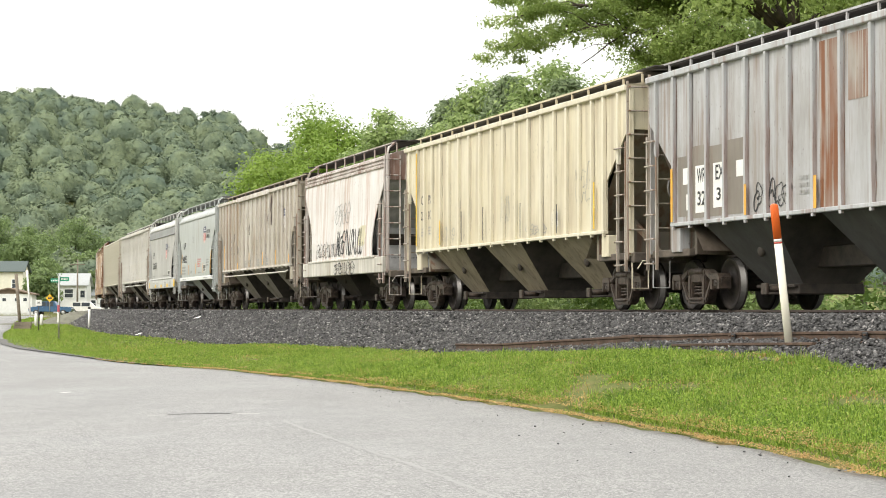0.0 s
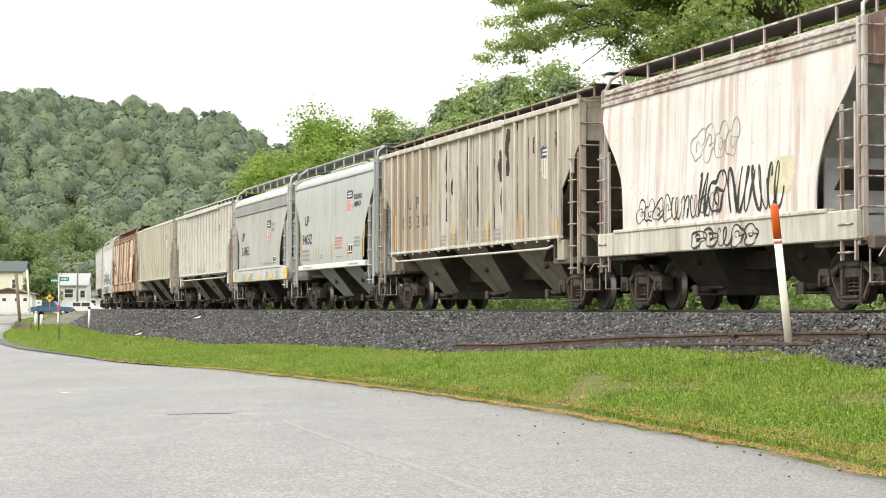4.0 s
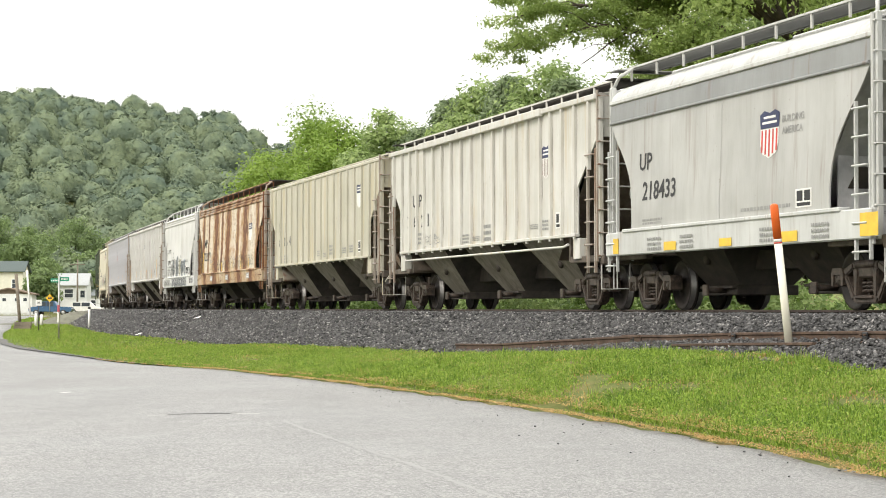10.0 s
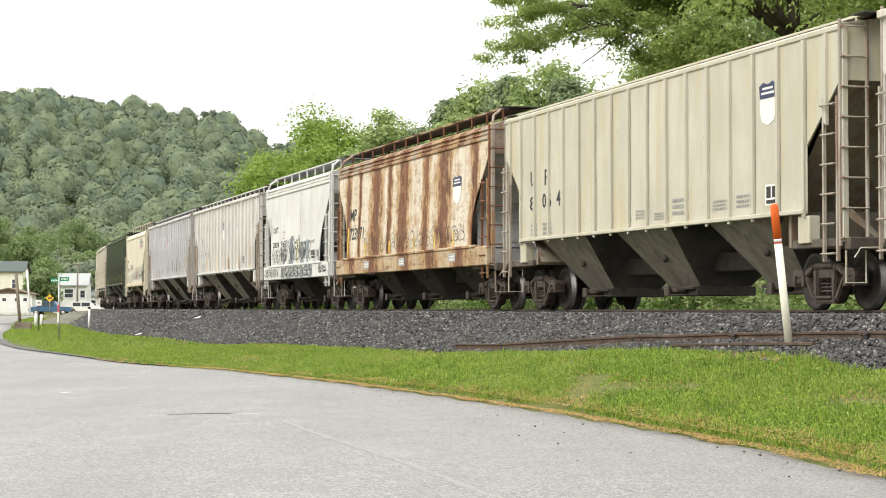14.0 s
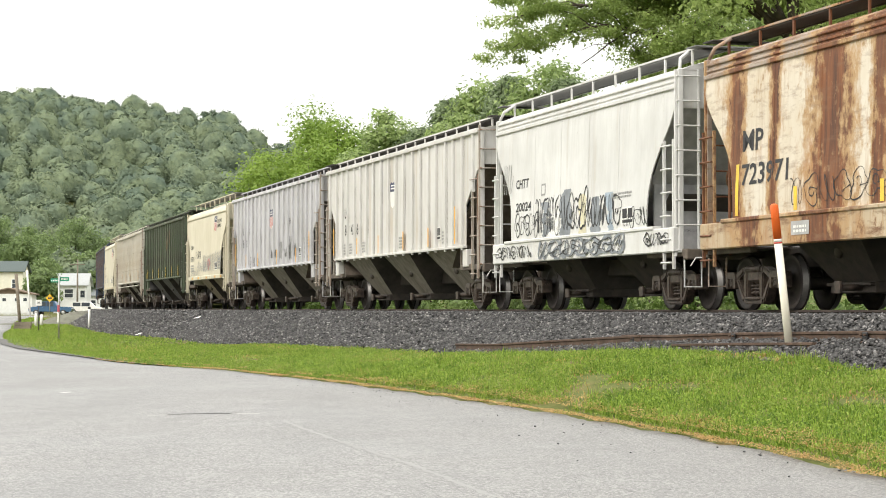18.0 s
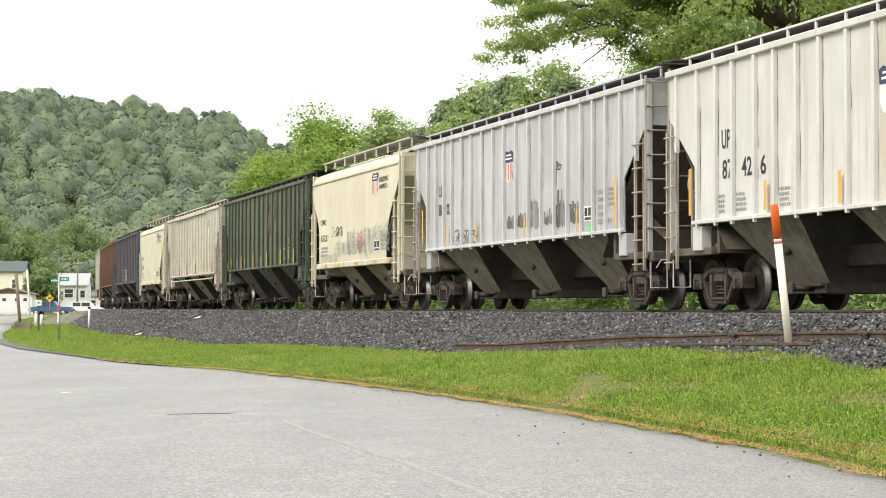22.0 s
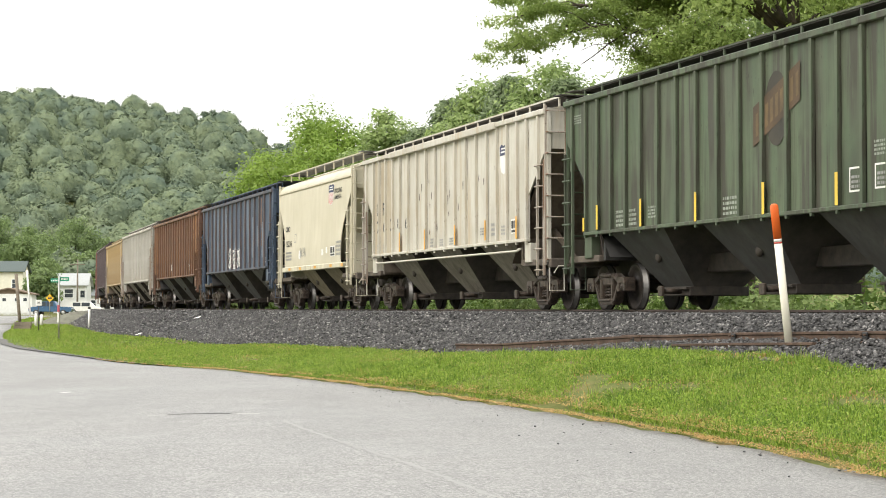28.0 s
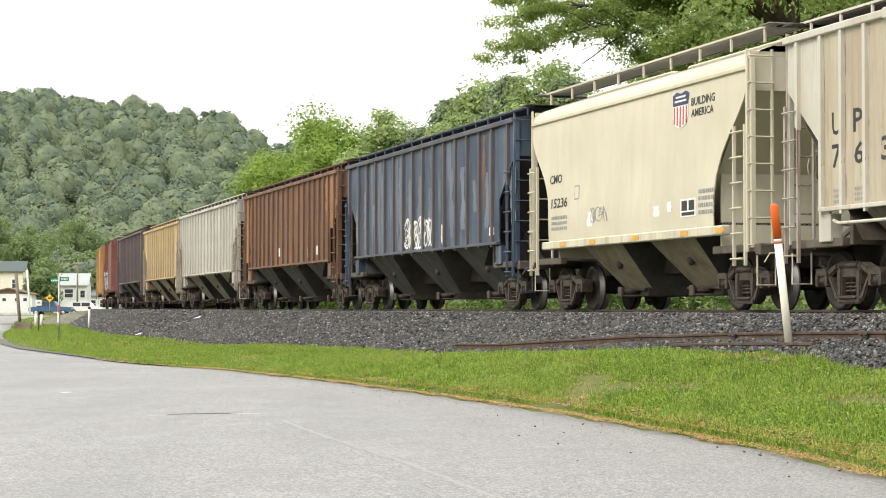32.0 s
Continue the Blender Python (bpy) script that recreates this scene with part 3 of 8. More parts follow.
# the great tree whose limbs hang over the track
def great_tree():
    """Long limbs that reach out sideways, each with side branches and flat sprays of leaves."""
    rr = np.random.default_rng(7)
    y = 62.0
    x = px(1400, y)
    t = thing("tree", "large tree with limbs hanging out towards the track", "tree", m=Matrix.Translation((x, y, 0.4)))
    bm = bmesh.new()
    spine = [Vector(p) for p in ((0, 0, 0), (0.1, 0.1, 3), (-0.1, 0, 6), (0.2, 0.1, 9), (0, 0, 12), (0.2, 0, 15))]
    tube(bm, spine, 0.36, 10, 0.1)
    limbs = [[(-0.1, 0, 6.8), (-2.5, -0.3, 8.55), (-4.2, -0.6, 9.25), (-5.7, -0.8, 9.5), (-7.2, -0.9, 9.25), (-8.4, -1.0, 8.9)],
             [(0.1, 0, 8.5), (-2.2, 0.6, 9.7), (-4.6, 1.0, 10.3), (-6.6, 1.0, 10.4), (-8.4, 0.9, 10.0)],
             [(0.2, 0, 9.5), (-2.0, -1.0, 10.8), (-4.8, -1.5, 11.4), (-7.1, -1.7, 10.8), (-8.7, -1.8, 10.2)],
             [(-0.1, 0, 7.2), (-1.5, -1.5, 8.0), (-2.6, -2.6, 8.5), (-3.6, -3.4, 8.6)],
             [(-0.1, 0, 6.6), (-1.2, 1.6, 7.6), (-2.4, 2.6, 8.3), (-3.8, 3.2, 8.8)]]
    for i in range(15):
        a = rr.uniform(-1.9, 1.9) + (math.pi if i % 2 else 0)
        z0, reach = rr.uniform(6, 11.5), rr.uniform(3.8, 6.6)
        if math.cos(a) < -0.2:
            z0, reach = max(z0, 9.2), min(reach, 5.2)
        limbs.append([(0, 0, z0)] + [(reach * f * math.cos(a), 0.75 * reach * f * math.sin(a), z0 + 1.9 * math.sin(f * 2.3) + rr.normal(0, 0.12)) for f in (0.3, 0.55, 0.8, 1.0)])
    C, R = [], []
    for k_, pts in enumerate(limbs):
        P_ = [Vector(p) for p in pts]
        tube(bm, P_, 0.13 if k_ < 5 else 0.1, 6, 0.02)
        thin = k_ in (0, 1, 2)
        n = 15 if thin else 13
        for j in range(n):
            f = 0.25 + 0.75 * (j + rr.uniform(0, 0.8)) / n
            q = f * (len(P_) - 1)
            i0 = min(int(q), len(P_) - 2)
            p0 = P_[i0].lerp(P_[i0 + 1], q - i0)
            way = (P_[i0 + 1] - P_[i0]).normalized()
            sd = 1 if j % 2 else -1
            out = Vector((way.x * 0.7 - way.y * sd * 0.8, way.y * 0.7 + way.x * sd * 0.8, rr.normal(0.12, 0.32)))
            ln = rr.uniform(0.7, 1.9) * (1.15 - 0.5 * f)
            tip = p0 + out * ln + Vector((0, 0, -0.12 * ln))
            mid = p0.lerp(tip, 0.5) + Vector((0, 0, 0.1 * ln))
            tube(bm, [p0, mid, tip], 0.028, 4, 0.008)
            for g in range(5 if thin else 7):
                u = rr.uniform(0.25, 1.1)
                c = (p0.lerp(mid, u * 2) if u < 0.5 else mid.lerp(tip, u * 2 - 1)) + Vector(rr.normal(0, (0.34, 0.34, 0.16)))
                if thin and c.x < -5.6 and rr.uniform() < 0.2:
                    continue
                C.append(np.array(c))
                R.append(rr.uniform(0.25, 0.6) if thin else rr.uniform(0.4, 0.85))
    # the dead branch that hangs clear of the leaves
    tube(bm, [(-4.9, -0.7, 9.4), (-5.6, -0.9, 8.95), (-6.1, -0.9, 8.55), (-6.45, -1.0, 8.3)], 0.028, 5, 0.012)
    tube(bm, [(-5.6, -0.9, 8.95), (-6.1, -0.9, 8.9), (-6.5, -1.0, 8.7)], 0.014, 4, 0.006)
    part("trunk", bm, BARK, t)
    piece("crown", quads("crown", foliage(rr, C, R, 150, 0.085, 0.5, 0.55), LEAF_OAK), None, t)


great_tree()
tree("large leafy tree beside the track", px(1640, 55), 55, 15.0, 6.0, 5.0, 0.13, LEAF_OAK, 90, 620, seed=8, clump_r=1.3)

# brush under the trees
for i in range(22):
    s = -82 + i * 4.6
    rngb = np.random.default_rng(90 + i)
    d = -rngb.uniform(5.2, 7.5)
    x, y = [float(v) for v in beside(s, d)]
    t = thing("bush", "leafy green bush beside the railway ballast", "bush", "brush behind the track", m=Matrix.Translation((x, y, 0.5)))
    C = rngb.uniform((-2.4, -2.4, 0.1), (2.4, 2.4, 1.35), (26, 3))
    piece("crown", quads("crown", foliage(rngb, C, np.full(26, 0.6), 90, 0.14), LEAF_WEED if i % 3 else LEAF_MID), None, t)
    bm = bmesh.new()
    for j in range(7):
        tube(bm, [(0, 0, 0), C[j] * 0.5, C[j]], 0.02, 4, 0.006)
    part("stem", bm, BARK, t)

# woods on the ridge: lumpy crowns with ragged tufts of leaves on them
rngh = np.random.default_rng(11)
_n = 2400
_az = np.where(rngh.uniform(0, 1, _n) < 0.85, rngh.uniform(-0.235, -0.02, _n), rngh.uniform(-0.7, 0.5, _n))
_rr = np.sqrt(rngh.uniform(345 ** 2, 850 ** 2, _n))
_hx, _hy = _rr * np.sin(np.arctan(_az)), _rr * np.cos(np.arctan(_az))
_hz = ground_z(_hx, _hy)
_na, _nu = 11, 6
_A, _U = np.meshgrid(np.arange(_na) * 2 * math.pi / _na, np.linspace(-0.3, 0.985, _nu))
_dir = np.stack([np.cos(_A) * np.sqrt(1 - _U ** 2), np.sin(_A) * np.sqrt(1 - _U ** 2), _U], -1).reshape(-1, 3)
_I = np.arange(_na * _nu).reshape(_nu, _na)
_quad = np.stack([_I[:-1], np.roll(_I[:-1], -1, 1), np.roll(_I[1:], -1, 1), _I[1:]], -1).reshape(-1, 4)
_VV, _FF, _LL = [], [], []
for j, (x, y, z) in enumerate(zip(_hx, _hy, _hz)):
    r = rngh.uniform(2.5, 4.4) + 2.4 * rngh.uniform(0, 1) ** 3
    h = r * rngh.uniform(2.0, 2.9)
    half_ = np.array([r, r, h * 0.5])
    mid = np.array([x, y, z + h * 0.42])
    lump = rngh.normal(0, 1, (11, 3)) + np.array([0, 0, 0.3])
    lump /= np.linalg.norm(lump, axis=1, keepdims=True)
    swell = lambda w: 0.78 + 0.3 * np.clip((w @ lump.T - 0.6) / 0.4, 0, 1).max(1, keepdims=True)
    _VV.append(mid + _dir * (swell(_dir) - 0.2) * half_)
    _FF.append(_quad + j * len(_dir))
    away = math.hypot(x, y) / 650
    n = int((130 + 36 * r) * min(1.9, 1 / away))
    u = rngh.normal(0, 1, (n, 3))
    u /= np.linalg.norm(u, axis=1, keepdims=True)
    u[:, 2] = np.abs(u[:, 2]) * 1.15 - 0.25
    p = mid + u * (swell(u) + rngh.normal(-0.02, 0.06, (n, 1))) * half_
    near_ = lump[(u @ lump.T).argmax(1)]
    _LL.append(leaf_tris(p, (u - near_ * 0.55) / half_ * r + u * 0.5, rngh.uniform(0.6, 0.85) * min(1.0, away) ** 0.6, rngh, 0.38))
hull = bpy.data.meshes.new("hill_crowns")
hull.from_pydata(np.concatenate(_VV), [], np.concatenate(_FF).tolist())
hull.polygons.foreach_set("use_smooth", np.ones(len(hull.polygons), bool))
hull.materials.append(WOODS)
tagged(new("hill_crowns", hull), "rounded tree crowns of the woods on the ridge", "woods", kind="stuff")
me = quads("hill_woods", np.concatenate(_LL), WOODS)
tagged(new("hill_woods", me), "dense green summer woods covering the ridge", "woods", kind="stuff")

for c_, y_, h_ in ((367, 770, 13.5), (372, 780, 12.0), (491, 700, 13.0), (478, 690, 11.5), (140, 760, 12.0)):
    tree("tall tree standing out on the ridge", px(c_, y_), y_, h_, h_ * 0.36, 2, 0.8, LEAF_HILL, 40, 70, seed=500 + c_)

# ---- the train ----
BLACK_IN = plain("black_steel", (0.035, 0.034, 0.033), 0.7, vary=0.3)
BOARD_G = plain("galvanised_grating", (0.2, 0.2, 0.195), 0.6, vary=0.2)
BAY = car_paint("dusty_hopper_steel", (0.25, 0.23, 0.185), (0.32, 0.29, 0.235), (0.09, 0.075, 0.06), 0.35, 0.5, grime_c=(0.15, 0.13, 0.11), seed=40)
BAY_D = car_paint("dark_hopper_steel", (0.06, 0.06, 0.06), (0.1, 0.1, 0.095), (0.05, 0.05, 0.05), 0.3, 0.5, grime_c=(0.07, 0.065, 0.06), seed=41)
# near-black steel that carries the shade of the downward slopes in its colour
SLOPE_SHADE = steel("shaded_slope_steel", (0.04, 0.035, 0.031), (0.09, 0.078, 0.066), 0.85, 0.0, 1.5)
PLATFORM = steel("grimy_platform_steel", (0.06, 0.05, 0.042), (0.14, 0.115, 0.09), 0.8, 0.0, 3.0)
LADDER = car_paint("grimy_ladder_steel", (0.46, 0.42, 0.36), (0.55, 0.51, 0.45), (0.2, 0.1, 0.05), 0.5, 0.5, grime_c=(0.25, 0.2, 0.15), width=8, seed=43)
BOARD = plain("grating_steel", (0.06, 0.055, 0.05), 0.8, vary=0.3)
CACHE = {}


def cached(key, build):
    if key not in CACHE:
        bm = bmesh.new()
        build(bm)
        CACHE[key] = finish(bm, key)
    return CACHE[key]


def wheel_mesh(bm):
    lathe(bm, [(0.0, -0.07), (0.1, -0.09), (0.13, -0.08), (0.16, -0.03), (0.34, -0.005), (0.4, -0.06), (0.462, -0.065), (0.469, -0.06), (0.472, 0.045), (0.496, 0.055), (0.496, 0.07),
               (0.4, 0.075), (0.36, 0.03), (0.16, 0.03), (0.13, 0.09), (0.0, 0.09)], 36)


def bearing_mesh(bm):
    lathe(bm, [(0.0, -0.09), (0.075, -0.085), (0.085, -0.06), (0.1, -0.05), (0.1, 0.12), (0.0, 0.12)], 16)
    for a in range(3):
        c, s = math.cos(a * 2.094) * 0.05, math.sin(a * 2.094) * 0.05
        tube(bm, [(c, -0.11, s), (c, -0.08, s)], 0.016, 6)


def axle_mesh(bm):
    lathe(bm, [(0.0, -0.98), (0.08, -0.98), (0.085, -0.7), (0.1, -0.6), (0.085, 0), (0.1, 0.6), (0.085, 0.7), (0.08, 0.98), (0.0, 0.98)], 12)


def sideframe_mesh(bm):
    """A cast truck side frame with its windows, about the truck's middle at axle height."""
    # bars round the windows
    for a, b, c, d in (((-1.1, 0.1), (-0.72, 0.17), (-0.66, 0.05), (-1.0, 0.06)), ((-0.72, 0.17), (-0.4, 0.28), (-0.4, 0.17), (-0.66, 0.05)), ((-0.4, 0.28), (0.4, 0.28), (0.4, 0.17), (-0.4, 0.17)),
                       ((0.4, 0.28), (0.72, 0.17), (0.66, 0.05), (0.4, 0.17)), ((0.72, 0.17), (1.1, 0.1), (1.0, 0.06), (0.66, 0.05)), ((-0.72, 0.08), (-0.6, 0.06), (-0.34, -0.27), (-0.44, -0.34)),
                       ((0.6, 0.06), (0.72, 0.08), (0.44, -0.34), (0.34, -0.27)), ((-0.4, 0.18), (-0.24, 0.18), (-0.26, -0.26), (-0.37, -0.26)), ((0.24, 0.18), (0.4, 0.18), (0.37, -0.26), (0.26, -0.26)),
                       ((-0.44, -0.24), (0.44, -0.24), (0.36, -0.37), (-0.36, -0.37)), ((-1.12, 0.12), (-1.0, 0.13), (-1.0, -0.06), (-1.09, -0.06)), ((1.0, 0.13), (1.12, 0.12), (1.09, -0.06), (1.0, -0.06)),
                       ((-0.78, 0.1), (-0.68, 0.1), (-0.68, -0.06), (-0.76, -0.08)), ((0.68, 0.1), (0.78, 0.1), (0.76, -0.08), (0.68, -0.06))):
        t = bmesh.new()
        prism(t, [a, b, c, d], -0.1, 0.1)
        bmesh.ops.recalc_face_normals(t, faces=list(t.faces))
        bmesh.ops.bevel(t, geom=list(t.edges), offset=0.022, segments=2, affect="EDGES", clamp_overlap=True)
        merge(bm, t)
    for x in (-0.89, 0.89):      # pedestal jaws over the bearings
        t = bmesh.new()
        prism(t, [(x - 0.2, 0.1), (x - 0.15, 0.19), (x + 0.15, 0.19), (x + 0.2, 0.1), (x + 0.2, -0.08), (x + 0.13, -0.1), (x + 0.12, 0.08), (x - 0.12, 0.08), (x - 0.13, -0.1), (x - 0.2, -0.08)], -0.12, 0.12)
        merge(bm, t)
    tube(bm, [(-0.3, -0.06, 0.235), (0.3, -0.06, 0.235)], 0.06, 8)
    cbox(bm, -0.27, 0.27, -0.14, 0.14, -0.3, -0.25, 0.015)


def spring_mesh(bm):
    pts = [(0.065 * math.cos(a), 0.065 * math.sin(a), -0.22 + 0.3 * a / 31.4) for a in np.linspace(0, 31.4, 50)]
    tube(bm, pts, 0.019, 5)


def bolster_mesh(bm):
    cbox(bm, -0.22, 0.22, -1.12, 1.12, 0.02, 0.2, 0.03)
    lathe_top = [(0.0, 0.3), (0.2, 0.3), (0.2, 0.18)]
    lathe(bm, lathe_top, 16, "z")


def brake_mesh(bm):
    for sx in (-1, 1):
        cbox(bm, sx * 0.36 - 0.05, sx * 0.36 + 0.05, -0.75, 0.75, -0.12, -0.02, 0.015)
        for sy in (-0.75, 0.75):
            cbox(bm, sx * 0.4 - 0.05, sx * 0.4 + 0.05, sy - 0.05, sy + 0.05, -0.2, 0.12, 0.015)
        tube(bm, [(sx * 0.36, 0.1, -0.05), (sx * 0.2, 0.1, 0.3)], 0.03, 5)


def coupler_mesh(bm):
    cbox(bm, -0.75, -0.1, -0.07, 0.07, -0.08, 0.08, 0.02)
    prism(bm, [(-0.15, -0.16), (0.02, -0.16), (0.05, -0.1), (0.05, 0.1), (0.02, 0.16), (-0.15, 0.16)], -0.16, 0.02)
    cbox(bm, -0.05, 0.09, 0.0, 0.12, -0.14, 0.14, 0.03)


def hose_mesh(bm):
    pts = [(-0.45, -0.28, 0.0), (-0.3, -0.3, -0.05), (-0.15, -0.3, -0.2), (0.0, -0.28, -0.3)]
    tube(bm, pts, 0.028, 6)


WHEELS = []          # (wheelset, place) for motions()


def wheel_data():
    """The wheel's mesh, its tread polished bright."""
    if "wheel" not in CACHE:
        me = cached("wheel", wheel_mesh)
        me.materials.append(WHEEL)
        me.materials.append(TREAD)
        for p in me.polygons:
            r = math.hypot(p.center[0], p.center[2])
            if 0.464 < r < 0.476:
                p.material_index = 1
    return CACHE["wheel"]


def truck(car, x):
    """One two-axle truck with its wheelsets, as parts of a car."""
    zc = 0.47
    m = Matrix.Translation((x, 0, zc))
    bol = piece("truck_bolster", cached("truck_bolster", bolster_mesh), RUSTY, car, m)
    piece("brake_beam", cached("brake_beam", brake_mesh), DARK, bol)
    for sy in (-1, 1):
        fr = piece("side_frame", cached("side_frame", sideframe_mesh), RUSTY, car, m @ Matrix.Translation((0, sy * 1.02, 0)))
        for j in (-0.17, 0.0, 0.17):
            piece("spring", cached("spring", spring_mesh), RUSTY, fr, Matrix.Translation((j, -0.03 * sy, 0)))
    for sx in (-0.89, 0.89):
        ws = piece("wheelset", cached("axle", axle_mesh), DARK, car, Matrix.Translation((x + sx, 0, zc)))
        for sy in (-1, 1):
            mm = Matrix.Translation((0, sy * 0.77, 0)) @ Matrix.Rotation(0 if sy < 0 else math.pi, 4, "Z")
            piece("wheel", wheel_data(), WHEEL, ws, mm)
            piece("bearing_cap", cached("bearing_cap", bearing_mesh), DARK, ws, Matrix.Translation((0, sy * 1.04, 0)) @ Matrix.Rotation(0 if sy < 0 else math.pi, 4, "Z"))
        WHEELS.append((ws, x + sx))


def ladder(name, car, m, h, w, n, paint):
    """Two stiles with rungs between them, as a part of a car."""
    def stiles(bm):
        for a in (0, w):
            cbox(bm, a - 0.021, a + 0.021, -0.03, 0.03, 0, h, 0.006)

    def rung(bm):
        tube(bm, [(0, 0, 0), (0, -0.07, 0), (w, -0.07, 0), (w, 0, 0)], 0.017, 5)
    lad = piece(name, cached("%s %.2f %s" % (name, h, paint.name), stiles), paint, car, m)
    for i in range(n):
        piece("rung", cached("rung %.2f %s" % (w, paint.name), rung), paint, lad, Matrix.Translation((0, 0, 0.12 + (h - 0.24) * i / (n - 1))))


def shield(x, z, w, h, y, parent, yfun=None, old=False):
    """A shield emblem: dark upper field, striped lower field, no letters."""
    f = (lambda q: y) if yfun is None else (lambda q: -yfun(q))
    def poly(pts, lift, mat, name, par):
        bm = bmesh.new()
        bm.faces.new([bm.verts.new((x + a * w, f(z + b * h) - lift, z + b * h)) for a, b in pts])
        return part(name, bm, mat, par)
    low = [(-0.5, 0.12), (-0.5, -0.2), (-0.36, -0.4), (0, -0.5), (0.36, -0.4), (0.5, -0.2), (0.5, 0.12)]
    e = poly(low, 0.008, WHITEP, "emblem", parent)
    e["label"] = "shield emblem with a dark top and stripes"
    poly([(-0.5, 0.13), (0.5, 0.13), (0.55, 0.42), (0.3, 0.5), (0, 0.44), (-0.3, 0.5), (-0.55, 0.42)], 0.009, NAVYP, "emblem_top", e)
    poly([(-0.4, 0.22), (0.4, 0.22), (0.4, 0.27), (-0.4, 0.27)], 0.011, WHITEP, "emblem_bar", e)
    poly([(-0.33, 0.33), (0.33, 0.33), (0.33, 0.38), (-0.33, 0.38)], 0.011, WHITEP, "emblem_bar", e)
    if old != "blank":
        for i in range(5):
            a = -0.4 + i * 0.2
            b = -0.46 + 0.26 * abs(a)
            poly([(a - 0.045, 0.1), (a - 0.045, b), (a + 0.045, b), (a + 0.045, 0.1)], 0.011, WORN_STRIPE if old else REDP, "emblem_stripe", e)


def scrawl(x0, x1, z0, z1, y, mat, parent, seed, n=9, yfun=None, r=0.022):
    """Looping spray-paint strokes, flat on the side."""
    rr = np.random.default_rng(seed)
    w = (x1 - x0) / n
    first = None
    for i in range(n):
        bm = bmesh.new()
        cx, cz = x0 + (i + 0.5) * w, (z0 + z1) / 2
        h = (z1 - z0) / 2
        ph = rr.uniform(0, 6.28, 4)
        kind = rr.uniform()
        if kind < 0.65:      # a bubble letter: a closed wavy outline with a loop inside
            u = np.linspace(0, 2 * math.pi, 34)
            rad = 1 + 0.2 * np.sin(2 * u + ph[0]) + 0.16 * np.sin(3 * u + ph[1]) + 0.08 * np.sin(5 * u + ph[2])
            ux, uz = cx + w * 0.52 * rad * np.cos(u) + 0.12 * h * np.sin(u), cz + h * 0.82 * rad * np.sin(u)
            v = np.linspace(ph[3], ph[3] + rr.uniform(2.5, 6.2), 12)
            ux = np.concatenate([ux, cx + w * 0.17 * np.cos(v)])
            uz = np.concatenate([uz, cz + h * (0.15 * math.sin(ph[1]) + 0.3 * np.sin(v))])
        else:                # a cursive stroke
            u = np.linspace(0, 5.2, 30)
            ux, uz = cx + w * (-0.45 + 0.17 * u + 0.22 * np.sin(2.4 * u + ph[0])), cz + h * 0.85 * np.sin(2.4 * u + ph[2] * 0.3)
        pts = list(zip(ux.tolist(), uz.tolist()))
        prev = None
        for (xa, za), (xb, zb) in zip(pts, pts[1:]):
            d = Vector((xb - xa, zb - za))
            if d.length < 1e-5:
                continue
            d.normalize()
            o = Vector((-d.y, d.x)) * r * 0.85 * (0.75 + 0.35 * math.sin(xa * 9 + za * 5))
            ya = (y if yfun is None else -yfun(za)) - 0.006 - 0.0004 * i
            yb = (y if yfun is None else -yfun(zb)) - 0.006 - 0.0004 * i
            a, b = bm.verts.new((xa + o.x, ya, za + o.y)), bm.verts.new((xa - o.x, ya, za - o.y))
            if prev:
                bm.faces.new((prev[0], a, b, prev[1]))
            prev = (a, b)
        ob = part("graffiti" if first is None else "stroke", bm, mat, first or parent, "spray-painted scrawl" if first is None else "")
        first = first or ob
    return first


